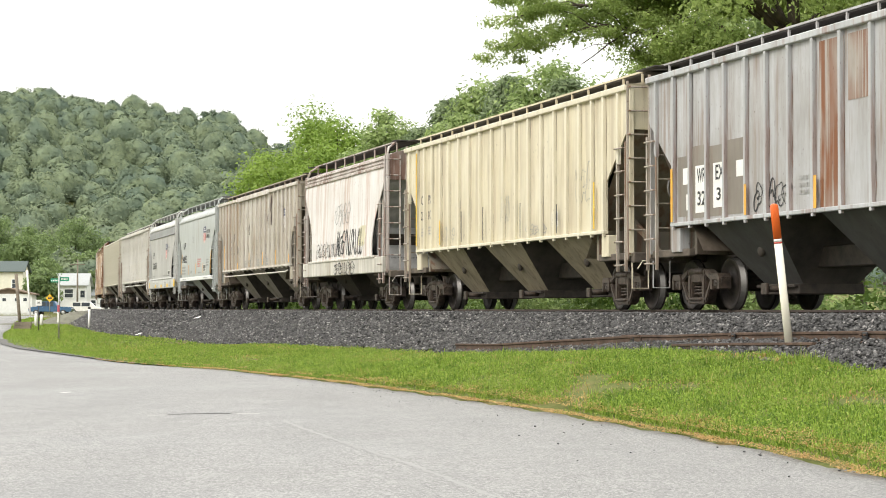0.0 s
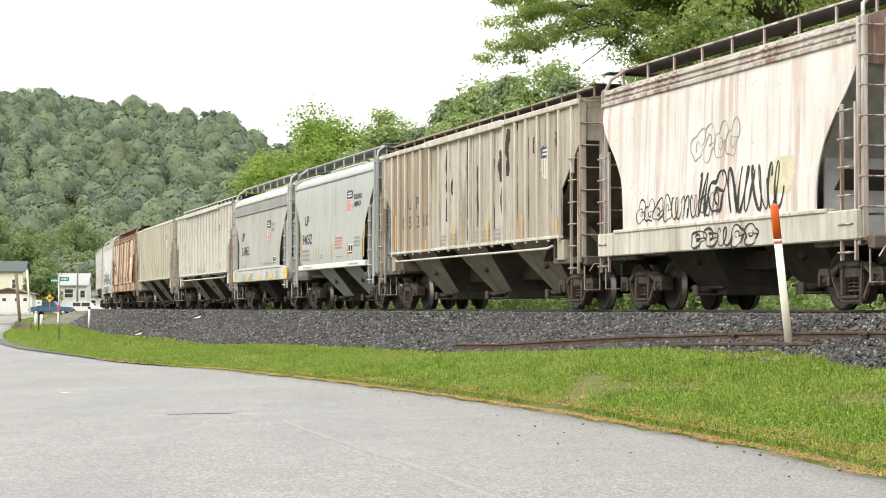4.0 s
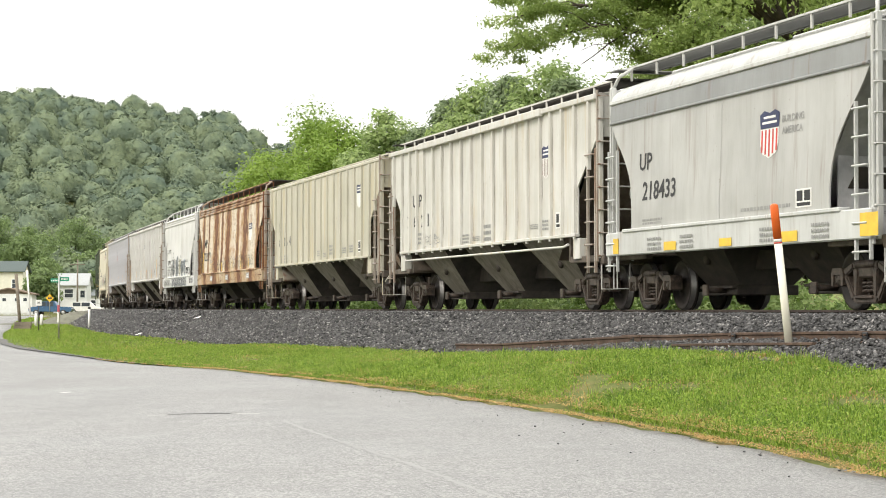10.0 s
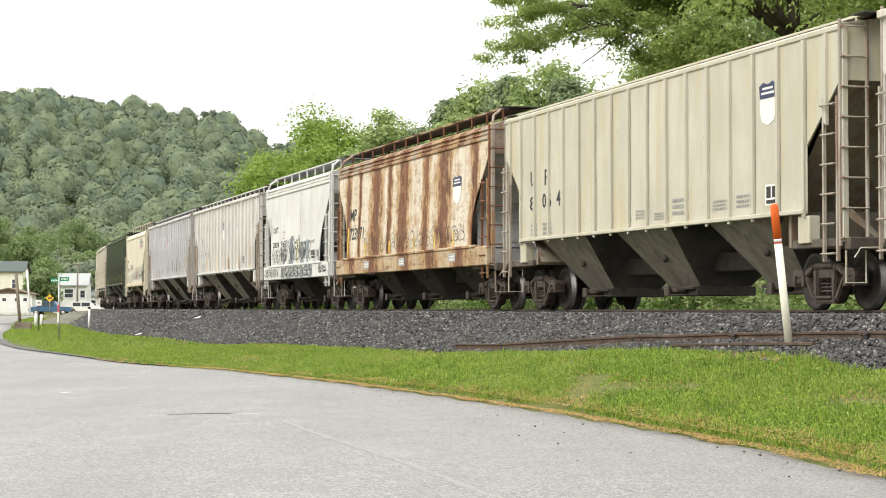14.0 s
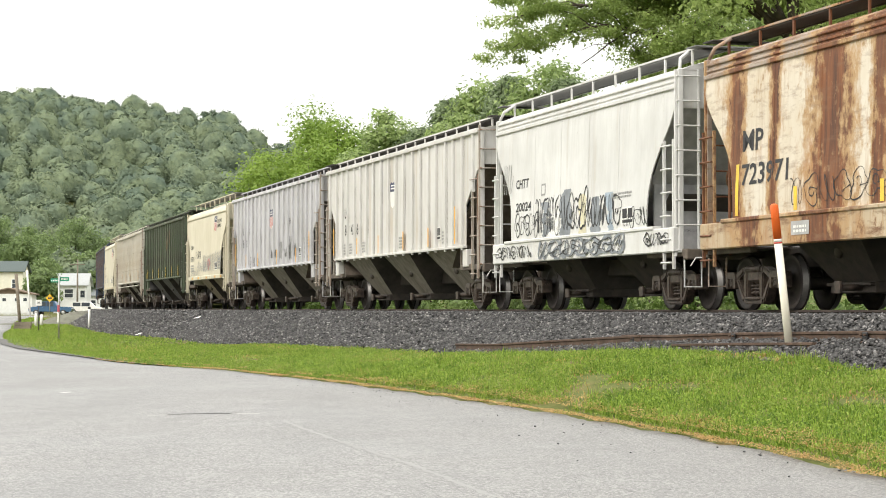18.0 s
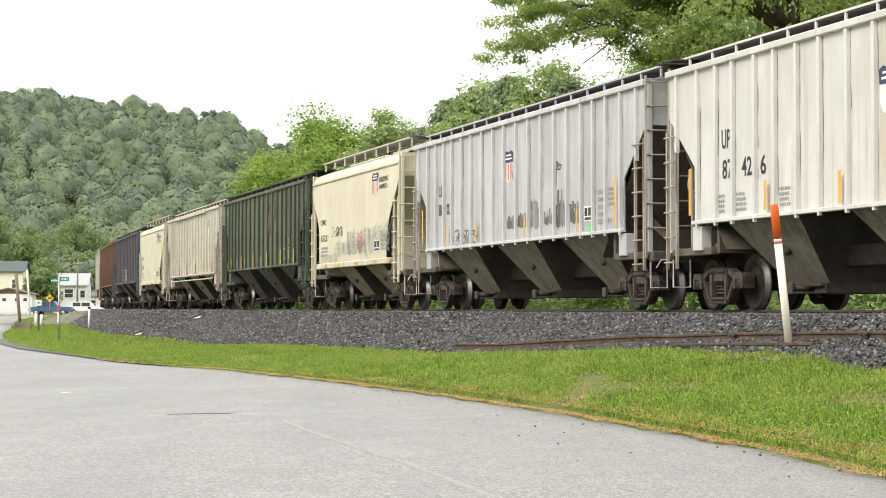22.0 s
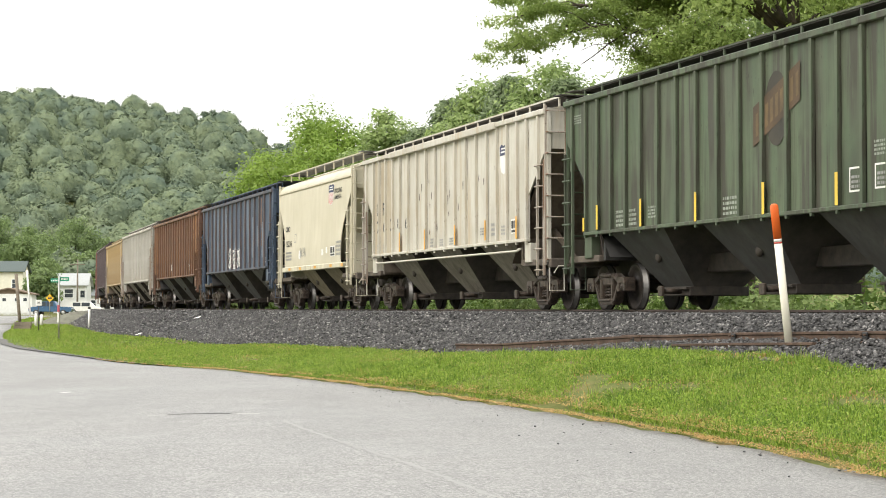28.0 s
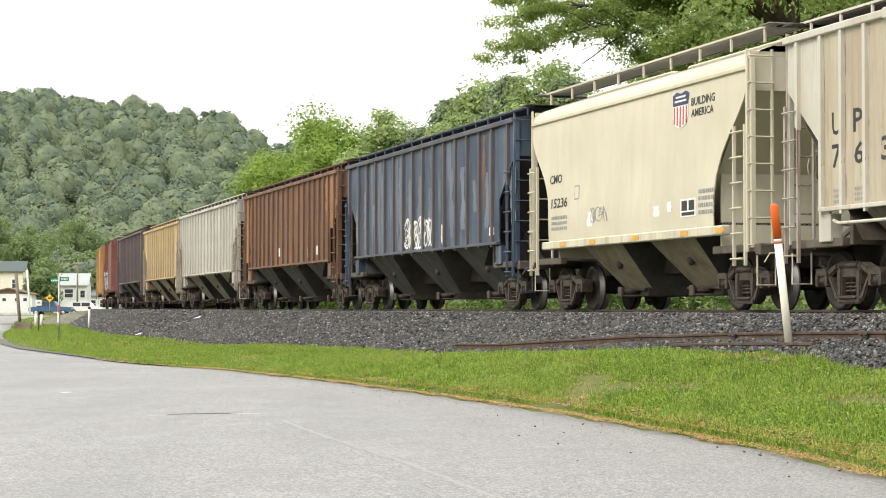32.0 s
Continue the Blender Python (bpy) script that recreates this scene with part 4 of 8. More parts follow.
def under(car, L, tc, paint, end_z=1.05):
    """Centre sill, end platforms, couplers, trucks, brake gear."""
    bm = bmesh.new()
    cbox(bm, -L / 2 + 0.45, L / 2 - 0.45, -0.33, 0.33, 0.72, 1.08, 0.02)
    part("centre_sill", bm, DARK, car)
    for e in (-1, 1):
        m = Matrix.Rotation(0 if e > 0 else math.pi, 4, "Z")
        bm = bmesh.new()
        cbox(bm, L / 2 - 0.62, L / 2 - 0.42, -1.45, 1.45, 0.92, 1.12, 0.02)
        cbox(bm, L / 2 - 2.4, L / 2 - 0.6, -1.45, -1.3, 0.98, 1.12, 0.015)
        cbox(bm, L / 2 - 2.4, L / 2 - 0.6, 1.3, 1.45, 0.98, 1.12, 0.015)
        cbox(bm, L / 2 - 1.6, L / 2 - 0.6, -1.2, 1.2, 1.06, 1.1, 0.01)
        part("end_platform", bm, PLATFORM, car, m=m)
        piece("coupler", cached("coupler", coupler_mesh), RUSTY, car, m @ Matrix.Translation((L / 2 - 0.06, 0, 0.86)))
        piece("air_hose", cached("air_hose", hose_mesh), HOSE, car, m @ Matrix.Translation((L / 2 - 0.05, 0, 0.75)))
        for a in (-1.42, 1.42):
            bm = bmesh.new()
            tube(bm, [(L / 2 - 0.6, a, 1.0), (L / 2 - 0.6, a, 0.42), (L / 2 - 0.6, a * 0.76, 0.42), (L / 2 - 0.6, a * 0.76, 1.0)], 0.018, 5)
            part("stirrup_step", bm, paint, car, m=m)
        bm = bmesh.new()
        tube(bm, [(L / 2 - 0.36, -1.4, 0.8), (L / 2 - 0.36, -1.3, 0.95), (L / 2 - 0.3, -0.2, 0.98), (L / 2 - 0.2, -0.1, 0.9)], 0.014, 5)
        part("uncoupling_lever", bm, paint, car, m=m)
        truck(car, e * tc)
    bm = bmesh.new()
    tube(bm, [(-L / 2 + 2.6, 0.55, 0.82), (-L / 2 + 3.2, 0.55, 0.82)], 0.13, 10)
    tube(bm, [(-L / 2 + 3.2, 0.55, 0.82), (L / 2 - 3.0, 0.55, 0.78)], 0.02, 5)
    part("brake_cylinder", bm, DARK, car)


def ladders(car, x_side, x_end, wy, paint, side_h, top):
    """Ladders by the four corners, on the sides and on the ends."""
    for e in (-1, 1):
        for sy in (-1, 1):
            m = Matrix.Rotation(0 if sy < 0 else math.pi, 4, "Z")
            xs = x_side - 0.5 if e * sy < 0 else -x_side
            ladder("side_ladder", car, m @ Matrix.Translation((xs, -wy, 0.75)), side_h, 0.46, 6, paint)
        m = Matrix.Rotation(math.pi / 2 if e > 0 else -math.pi / 2, 4, "Z")
        for yy in (-wy + 0.02, wy - 0.5):
            ladder("end_ladder", car, m @ Matrix.Translation((yy, -x_end, 0.98)), top - 0.95, 0.46, 8, paint)


def brake_wheel(car, x, paint):
    """Hand brake on the rear end: a spoked wheel on its gear box, with a chain rod."""
    m = Matrix.Translation((-x - 0.2, -0.75, 2.35))
    bm = bmesh.new()
    cbox(bm, 0.03, 0.2, -0.16, 0.16, -0.22, 0.2, 0.03)
    b = part("brake_housing", bm, PLATFORM, car, m=m)
    bm = bmesh.new()
    ring = [(0, 0.28 * math.cos(a), 0.28 * math.sin(a)) for a in np.linspace(0, 2 * math.pi, 21)]
    tube(bm, ring, 0.02, 5, cap=False)
    for a in np.arange(5) * 1.2566:
        tube(bm, [(0.02, 0, 0), (0, 0.28 * math.cos(a), 0.28 * math.sin(a))], 0.014, 4)
    part("wheel_rim", bm, paint, b)
    bm = bmesh.new()
    tube(bm, [(0.12, 0, -0.2), (0.14, 0.05, -0.8), (0.2, 0.1, -1.3)], 0.02, 5)
    part("brake_chain", bm, RUSTY, b)


def hopper_bays(car, centres, reach, paint, z_top=1.58, w_top=1.45, z_out=0.42, low=0.5):
    """Tapering hoppers hung below the sides, each with its outlet gate."""
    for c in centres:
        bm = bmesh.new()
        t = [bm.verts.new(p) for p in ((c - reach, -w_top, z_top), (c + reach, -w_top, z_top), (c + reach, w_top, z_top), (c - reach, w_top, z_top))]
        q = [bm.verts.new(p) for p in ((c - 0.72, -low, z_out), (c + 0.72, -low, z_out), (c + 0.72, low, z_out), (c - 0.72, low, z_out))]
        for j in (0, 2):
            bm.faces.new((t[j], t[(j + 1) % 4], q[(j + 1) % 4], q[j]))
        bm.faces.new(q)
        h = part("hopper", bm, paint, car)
        # slope sheets darker than the side plates: underside shade put into the colour
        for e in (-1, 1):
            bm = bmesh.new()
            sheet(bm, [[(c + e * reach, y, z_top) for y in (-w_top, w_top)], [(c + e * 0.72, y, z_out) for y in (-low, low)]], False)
            part("slope_sheet", bm, SLOPE_SHADE, h, "slope sheet with underside shade in its colour")
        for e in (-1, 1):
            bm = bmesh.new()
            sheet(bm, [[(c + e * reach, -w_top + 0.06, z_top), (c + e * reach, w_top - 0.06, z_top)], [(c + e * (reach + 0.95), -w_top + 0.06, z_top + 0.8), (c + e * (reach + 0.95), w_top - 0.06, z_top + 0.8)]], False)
            part("slope_sheet", bm, SLOPE_SHADE, h)
        bm = bmesh.new()
        cbox(bm, c - 0.76, c + 0.76, -low - 0.12, low + 0.12, z_out - 0.15, z_out + 0.03, 0.015)
        cbox(bm, c - 0.75, c + 0.75, -low - 0.2, -low - 0.1, z_out - 0.03, z_out + 0.02, 0.008)
        part("outlet_gate", bm, DARK, h)
        bm = bmesh.new()
        tube(bm, [(c + 0.3, -low - 0.1, z_out - 0.06), (c + 0.3, -low - 0.5, z_out - 0.06)], 0.055, 8)
        cbox(bm, c + 0.2, c + 0.4, -low - 0.56, -low - 0.5, z_out - 0.16, z_out + 0.04, 0.012)
        part("gate_capstan", bm, RUSTY, h)
        bm = bmesh.new()
        k_ = 0.52
        cy = -(low + (w_top - low) * k_)
        lathe_pts = [(0.0, -0.05), (0.07, -0.05), (0.11, -0.02), (0.11, 0.02)]
        lathe(bm, lathe_pts, 12)
        part("vibrator_bracket", bm, DARK, h, m=Matrix.Translation((c + 0.1, cy, z_out + (z_top - z_out) * k_)))


def roof_gear(car, half, z_edge, z_mid, wy, paint, dark, tall, posts, hatch_n):
    """Arched roof, hatches in a row and a grating running board on posts."""
    bm = bmesh.new()
    arc = [(-wy, z_edge), (-wy * 0.8, z_edge + (z_mid - z_edge) * 0.45), (-wy * 0.4, z_edge + (z_mid - z_edge) * 0.88), (0, z_mid), (wy * 0.4, z_edge + (z_mid - z_edge) * 0.88), (wy * 0.8, z_edge + (z_mid - z_edge) * 0.45), (wy, z_edge)]
    sheet(bm, [[(x, y, z) for y, z in arc] for x in (-half, half)])
    for e in (-half, half):
        bm.faces.new([bm.verts.new((e, y, z)) for y, z in arc])
    part("roof", bm, paint, car)
    for i in range(hatch_n):
        x = -half + (i + 0.5) * 2 * half / hatch_n
        bm = bmesh.new()
        cbox(bm, x - half / hatch_n * 0.86, x + half / hatch_n * 0.86, -0.38, 0.38, z_mid - 0.02, z_mid + 0.1, 0.03)
        part("hatch_cover", bm, paint, car)
    zb = z_edge + tall
    for sy in (-1, 1):
        bm = bmesh.new()
        y0, y1 = sorted((sy * 0.55, sy * 1.12))
        box(bm, -half - 0.3, half + 0.3, y0, y1, zb - 0.03, zb - 0.012)
        for yy in (y0, y1):
            box(bm, -half - 0.3, half + 0.3, yy - 0.02, yy + 0.02, zb - 0.045, zb)
        rb = part("running_board", bm, dark, car)
        bm = bmesh.new()
        cbox(bm, -0.025, 0.025, -0.02, 0.02, -tall + 0.02 + (z_mid - z_edge) * 0.3, 0, 0.004)
        post = finish(bm, "running_board_post")
        for i in range(posts):
            piece("post", post, paint, rb, Matrix.Translation((-half + 0.15 + (2 * half - 0.3) * i / (posts - 1), sy * 1.13, zb)))
        if sy < 0:
            bm = bmesh.new()
            box(bm, -half - 0.3, half + 0.3, -1.165, -1.125, zb - 0.02, zb + 0.015)
            part("board_edge", bm, paint, rb)
    for e in (-1, 1):
        bm = bmesh.new()
        x0, x1 = sorted((e * (half + 0.05), e * (half + 0.5)))
        box(bm, x0, x1, -1.35, 1.35, zb - 0.03, zb - 0.01)
        part("brake_step", bm, dark, car)


RIB_X = [0.46, 1.39, 2.32, 3.22, 4.1, 4.9, 5.7, 6.46, 7.15]


def ribbed(car, L, paint, inner, rib_paint=None, top=4.36, sill_bar=True, round_top=False, bay_paint=None, tall=0.3, rail_paint=None, ymid=4.56, chord=None, xs=None):
    """A three-bay covered hopper with outside posts."""
    half = L / 2 - 0.6
    cut, z_hi, z_lo, z_b = 1.2, 3.56, 2.58, 1.58
    yw = 1.5
    out = [(-half, top), (half, top), (half, z_hi), (half - cut, z_lo), (half - cut, z_b), (-half + cut, z_b), (-half + cut, z_lo), (-half, z_hi)]
    for sy in (-1, 1):
        bm = bmesh.new()
        prism(bm, out, sy * yw, sy * (yw - 0.03))
        part("side_sheet", bm, paint, car)
    for e in (-1, 1):
        bm = bmesh.new()
        cbox(bm, min(e * half, e * (half - 0.03)), max(e * half, e * (half - 0.03)), -yw + 0.03, yw - 0.03, z_hi - 0.02, top + 0.08, 0.005)
        part("end_panel", bm, paint, car)
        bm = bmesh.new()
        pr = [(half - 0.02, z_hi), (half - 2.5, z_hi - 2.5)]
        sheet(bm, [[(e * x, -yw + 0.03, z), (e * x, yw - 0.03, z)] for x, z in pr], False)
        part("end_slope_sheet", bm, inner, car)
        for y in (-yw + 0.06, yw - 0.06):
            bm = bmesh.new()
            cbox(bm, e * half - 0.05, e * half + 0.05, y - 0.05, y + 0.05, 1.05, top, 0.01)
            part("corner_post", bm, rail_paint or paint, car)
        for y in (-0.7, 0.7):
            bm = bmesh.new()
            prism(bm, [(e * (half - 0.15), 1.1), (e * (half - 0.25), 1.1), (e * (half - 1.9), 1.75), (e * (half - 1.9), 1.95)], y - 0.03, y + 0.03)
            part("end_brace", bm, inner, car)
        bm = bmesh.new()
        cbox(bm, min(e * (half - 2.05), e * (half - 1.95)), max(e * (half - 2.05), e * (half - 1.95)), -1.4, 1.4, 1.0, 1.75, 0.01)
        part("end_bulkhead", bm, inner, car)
        x0, x1 = sorted((e * (half - cut + 0.1), e * (half - cut - 0.3)))
        for y in (-1, 1):
            y0, y1 = sorted((y * 1.5, y * 1.3))
            bm = bmesh.new()
            cbox(bm, x0, x1, y0, y1, 1.06, 1.5, 0.012)
            part("bolster_post", bm, paint, car)
    for i in (-1, 1):
        bm = bmesh.new()
        y0, y1 = sorted((i * 1.46, i * (1.53 if round_top else 1.585)))
        cbox(bm, -half, half, y0, y1, top - 0.06, top + 0.06, 0.03 if round_top else 0.015)
        part("top_chord", bm, rib_paint or paint, car)
        bm = bmesh.new()
        y0, y1 = sorted((i * 1.46, i * 1.57))
        cbox(bm, -half + cut, half - cut, y0, y1, z_b - 0.05, z_b + 0.02, 0.01)
        part("side_sill", bm, rib_paint or paint, car)
        if chord:
            bm = bmesh.new()
            y0, y1 = sorted((i * 1.5, i * 1.63))
            cbox(bm, chord[0], chord[1], y0, y1, top - 0.1, top + 0.07, 0.015)
            part("eave_beam", bm, rib_paint or paint, car)
    if sill_bar:
        bm = bmesh.new()
        tube(bm, [(-half + 1.7, -1.54, 1.38), (-half + 1.9, -1.56, 1.33), (half - 1.9, -1.56, 1.33), (half - 1.7, -1.54, 1.38)], 0.03, 6)
        part("gate_rail", bm, rib_paint or paint, car)

    proud = -0.05 if round_top else -0.065

    def rib(bm):
        prism(bm, [(-0.07, z_b), (0.07, z_b), (0.07, top), (-0.07, top)], 0, 0.01)
        prism(bm, [(-0.045, z_b), (0.045, z_b), (0.045, top - 0.05), (-0.045, top - 0.05)], proud, 0.005)
        prism(bm, [(-0.03, z_b - 0.1), (0.03, z_b - 0.1), (0.045, z_b), (-0.045, z_b)], proud, -0.01)
    def rib_short(bm):
        prism(bm, [(-0.045, z_lo + 0.35), (0.045, z_lo + 0.3), (0.045, top - 0.05), (-0.045, top - 0.05)], proud, 0.005)
    mats = rib_paint or paint
    bm = bmesh.new()
    rib(bm)
    long_rib = finish(bm, "rib")
    bm = bmesh.new()
    rib_short(bm)
    short_rib = finish(bm, "rib")
    for x in [-v for v in xs or RIB_X] + (xs or RIB_X):
        if abs(x) > half - cut - 0.02:
            continue
        for sy in (-1, 1):
            piece("rib", long_rib, mats, car, Matrix.Translation((x, sy * yw, 0)) @ Matrix.Rotation(0 if sy < 0 else math.pi, 4, "Z"))
    for e in (-1, 1):
        for sy in (-1, 1):
            piece("rib", short_rib, mats, car, Matrix.Translation((e * (half - 0.45), sy * yw, 0)) @ Matrix.Rotation(0 if sy < 0 else math.pi, 4, "Z"))
    roof_gear(car, half, top + 0.04, ymid, 1.52, paint, BOARD, tall, 17, 4)
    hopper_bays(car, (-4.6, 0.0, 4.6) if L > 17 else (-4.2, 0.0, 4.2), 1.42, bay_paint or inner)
    # black sheet added inside the hollow body so the gaps stay dark
    bm = bmesh.new()
    box(bm, -half + cut + 0.05, half - cut - 0.05, -yw + 0.04, yw - 0.04, z_b + 0.84, z_b + 0.88)
    part("shade_infill", bm, BLACK_IN, car)
    ladders(car, half, half, 1.53, rail_paint or (LADDER if inner in (BROWN_IN, TAN_IN) else paint), 2.55, top + 0.1)
    brake_wheel(car, half, rail_paint or paint)
    under(car, L, L / 2 - 1.95, paint)


def flow_width(z):
    return float(np.interp(z, [1.3, 1.5, 2.0, 2.5, 3.0, 3.5, 3.9, 4.15], [1.58, 1.6, 1.6, 1.57, 1.55, 1.54, 1.53, 1.5]))


def curved(car, L, paint, inner, bays=2, wide_sill=True, trim=None, bays_paint=None, grooves=True, seams=1, rail_paint=None, sill_paint=None, band=None, flank_paint=None, board=None, hoop=True):
    """A round-sided covered hopper, with the sides cut back in a curve at the ends."""
    half = L / 2 - 0.72
    trim = trim or paint
    z_b = 1.55 if wide_sill else 1.42
    zs = np.linspace(z_b, 4.15, 16)
    xe = lambda z: half - float(np.interp(z, [1.4, 1.95, 2.3, 2.6, 2.85, 3.1, 3.35, 3.6, 3.85, 4.2], [1.32, 1.3, 1.24, 1.1, 0.9, 0.65, 0.36, 0.14, 0.0, 0.0]))
    for sy in (-1, 1):
        bm = bmesh.new()
        sheet(bm, [[(u * xe(z), sy * flow_width(z), z) for u in np.linspace(-1, 1, 13)] for z in zs])
        sheet(bm, [[(u * xe(z), sy * (flow_width(z) - 0.025), z) for u in np.linspace(-1, 1, 13)] for z in zs])
        for e in (-1, 1):
            sheet(bm, [[(e * xe(z), sy * flow_width(z), z), (e * xe(z), sy * (flow_width(z) - 0.025), z)] for z in zs])
        part("side_sheet", bm, paint, car)
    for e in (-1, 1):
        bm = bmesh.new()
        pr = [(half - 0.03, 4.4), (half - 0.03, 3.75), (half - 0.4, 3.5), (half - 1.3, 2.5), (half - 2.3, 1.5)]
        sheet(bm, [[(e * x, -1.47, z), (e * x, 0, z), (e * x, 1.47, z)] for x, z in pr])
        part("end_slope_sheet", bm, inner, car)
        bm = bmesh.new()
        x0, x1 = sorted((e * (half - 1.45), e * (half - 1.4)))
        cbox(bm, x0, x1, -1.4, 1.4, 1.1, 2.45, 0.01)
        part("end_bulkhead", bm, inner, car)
        for y in (-1.46, 1.46):
            bm = bmesh.new()
            cbox(bm, e * (half + 0.02) - 0.06, e * (half + 0.02) + 0.06, y - 0.05, y + 0.05, 1.05, 4.45 if hoop else 4.28, 0.012)
            if hoop:
                tube(bm, [(e * (half + 0.02), y, 4.42), (e * (half - 0.12), y * 0.95, 4.65), (e * (half - 0.3), y * 0.76, 4.84)], 0.035, 6)
            part("corner_post", bm, trim, car)
        bm = bmesh.new()
        cbox(bm, min(e * (half - 0.05), e * half), max(e * (half - 0.05), e * half), -1.42, 1.42, 3.72, 4.45 if grooves else 4.3, 0.01)
        part("end_panel", bm, trim, car)
    for sy in (-1, 1):
        bm = bmesh.new()
        if wide_sill:
            y0, y1 = sorted((sy * 1.5, sy * 1.62))
            cbox(bm, -half - 0.05, half + 0.05, y0, y1, 1.06, 1.52, 0.02)
            y0, y1 = sorted((sy * 1.45, sy * 1.65))
            cbox(bm, -half + 0.9, half - 0.9, y0, y1, 1.5, 1.57, 0.015)
        else:
            y0, y1 = sorted((sy * 1.45, sy * 1.62))
            cbox(bm, -half + 0.9, half - 0.9, y0, y1, 1.3, 1.47, 0.02)
        part("side_sill", bm, sill_paint or trim, car)
        if band:
            bm = bmesh.new()
            zz = np.linspace(band[0], band[1], 4)
            sheet(bm, [[(u * xe(z), sy * (flow_width(z) + 0.012), z) for u in (-1, 0, 1)] for z in zz])
            tube(bm, [(-xe(band[0]), sy * (flow_width(band[0]) + 0.02), band[0]), (xe(band[0]), sy * (flow_width(band[0]) + 0.02), band[0])], 0.03, 6)
            part("side_band", bm, band[2], car)
    for sy in (-1, 1):
        y0, y1 = sorted((sy * 1.46, sy * 1.555))
        bm = bmesh.new()
        cbox(bm, -half, half, y0, y1, 4.08, 4.16, 0.012)
        part("roof_rail", bm, trim, car)
        for z in (4.21, 4.32) if grooves else ():
            y0, y1 = sorted((sy * 1.43, sy * 1.515))
            bm = bmesh.new()
            cbox(bm, -half, half, y0, y1, z, z + 0.045, 0.01)
            part("roof_rail", bm, trim, car)
        bm = bmesh.new()
        prof = [(1.5, 4.12), (1.45, 4.42)] if grooves else [(1.51, 4.1), (1.515, 4.17), (1.48, 4.26), (1.39, 4.35), (1.25, 4.43), (1.05, 4.5)]
        sheet(bm, [[(-half, sy * a, z), (half, sy * a, z)] for a, z in prof])
        part("roof_flank", bm, flank_paint or trim, car)
    roof_gear(car, half, *((4.42, 4.68, 1.45) if grooves else (4.5, 4.68, 1.05)), trim, board or BOARD_G, 0.42 if grooves else 0.34, 9 if L < 15 else 13, 2 if L < 15 else 4)
    # added black sheet, stands in for the shade above the hoppers
    bm = bmesh.new()
    box(bm, -half + 1.4, half - 1.4, -1.45, 1.45, 1.5, 1.54)
    part("shade_infill", bm, BLACK_IN, car)
    for i in range(seams):
        x = -xe(2.5) + (i + 1) * 2 * xe(2.5) / (seams + 1)
        bm = bmesh.new()
        sheet(bm, [[(x - 0.02, -flow_width(z) - 0.004, z), (x, -flow_width(z) - 0.012, z), (x + 0.02, -flow_width(z) - 0.004, z)] for z in zs])
        part("weld_seam", bm, paint, car)
    if wide_sill:
        hopper_bays(car, (-2.2, 2.2) if bays == 2 else (-4.2, 0.0, 4.2), 1.3, DARK, 1.4, 1.3)
    else:
        hopper_bays(car, (-1.85, 1.85), 1.15, bays_paint or paint, 1.42, 1.4)
    ladders(car, half, half, 1.56, rail_paint or trim, 2.4, 4.4)
    brake_wheel(car, half, rail_paint or trim)
    under(car, L, L / 2 - 1.8, trim)


def boxcar(car, L, paint, roof_paint):
    """A plain boxcar with ribbed sides and a sliding door."""
    half = L / 2 - 0.6
    bm = bmesh.new()
    cbox(bm, -half, half, -1.5, 1.5, 1.15, 4.6, 0.03)
    part("body", bm, paint, car)
    bm = bmesh.new()
    prism_pts = [(-1.55, 4.58), (0, 4.75), (1.55, 4.58)]
    sheet(bm, [[(x, y, z) for y, z in prism_pts] for x in (-half - 0.05, half + 0.05)], False)
    part("roof", bm, roof_paint, car)
    bm = bmesh.new()
    cbox(bm, -0.035, 0.035, -0.06, 0.0, 1.2, 4.55, 0.01)
    rib = finish(bm, "rib")
    for i in range(15):
        x = -half + 0.3 + (2 * half - 0.6) * i / 14
        if abs(x) < 1.6:
            continue
        piece("rib", rib, paint, car, Matrix.Translation((x, -1.5, 0)))
    bm = bmesh.new()
    cbox(bm, -1.5, 1.5, -1.58, -1.5, 1.25, 4.4, 0.02)
    for z in (1.9, 2.7, 3.5):
        cbox(bm, -1.4, 1.4, -1.61, -1.58, z, z + 0.08, 0.01)
    part("door", bm, paint, car)
    ladders(car, half, half, 1.56, paint, 2.4, 3.2)
    under(car, L, L / 2 - 2.0, paint)

# ---- the cars, front to back: each one's middle lies so far behind the moving mark ----
MIDS = [-98.66, -80.72, -64.49, -49.21, -34.24, -21.74, -7.02, 11.14, 28.7, 43.5, 58.87, 76.84, 92.59, 107.88, 126.09, 141.7, 157.2, 175.32, 193.7, 210.2, 226.8, 242.3, 258.0]
RUST, RUST2 = (0.2, 0.075, 0.03), (0.13, 0.045, 0.02)
BROWN_IN = car_paint("brown_end_steel", (0.13, 0.105, 0.082), (0.19, 0.155, 0.122), (0.07, 0.055, 0.042), 0.4, 0.5, grime_c=(0.1, 0.08, 0.06), seed=42)
# grey for end sheets in recesses, their shade put into the colour
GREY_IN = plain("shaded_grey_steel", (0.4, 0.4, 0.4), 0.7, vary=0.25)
TAN_IN = car_paint("tan_end_steel", (0.27, 0.235, 0.175), amount=0.4, grime=0.6)
FADED_RED = plain("faded_red_print", (0.6, 0.25, 0.22), 0.6)
SPRAY_GREY = plain("grey_spray", (0.22, 0.24, 0.26), 0.6, vary=0.3)
SPRAY_CREAM = plain("cream_spray", (0.6, 0.56, 0.4), 0.6, vary=0.2)
SPRAY_BLUE = plain("blue_spray", (0.3, 0.36, 0.42), 0.6, vary=0.3)
GREENP = plain("green_tape", (0.1, 0.6, 0.12), 0.5)
CARS = []
OFF = 0.0


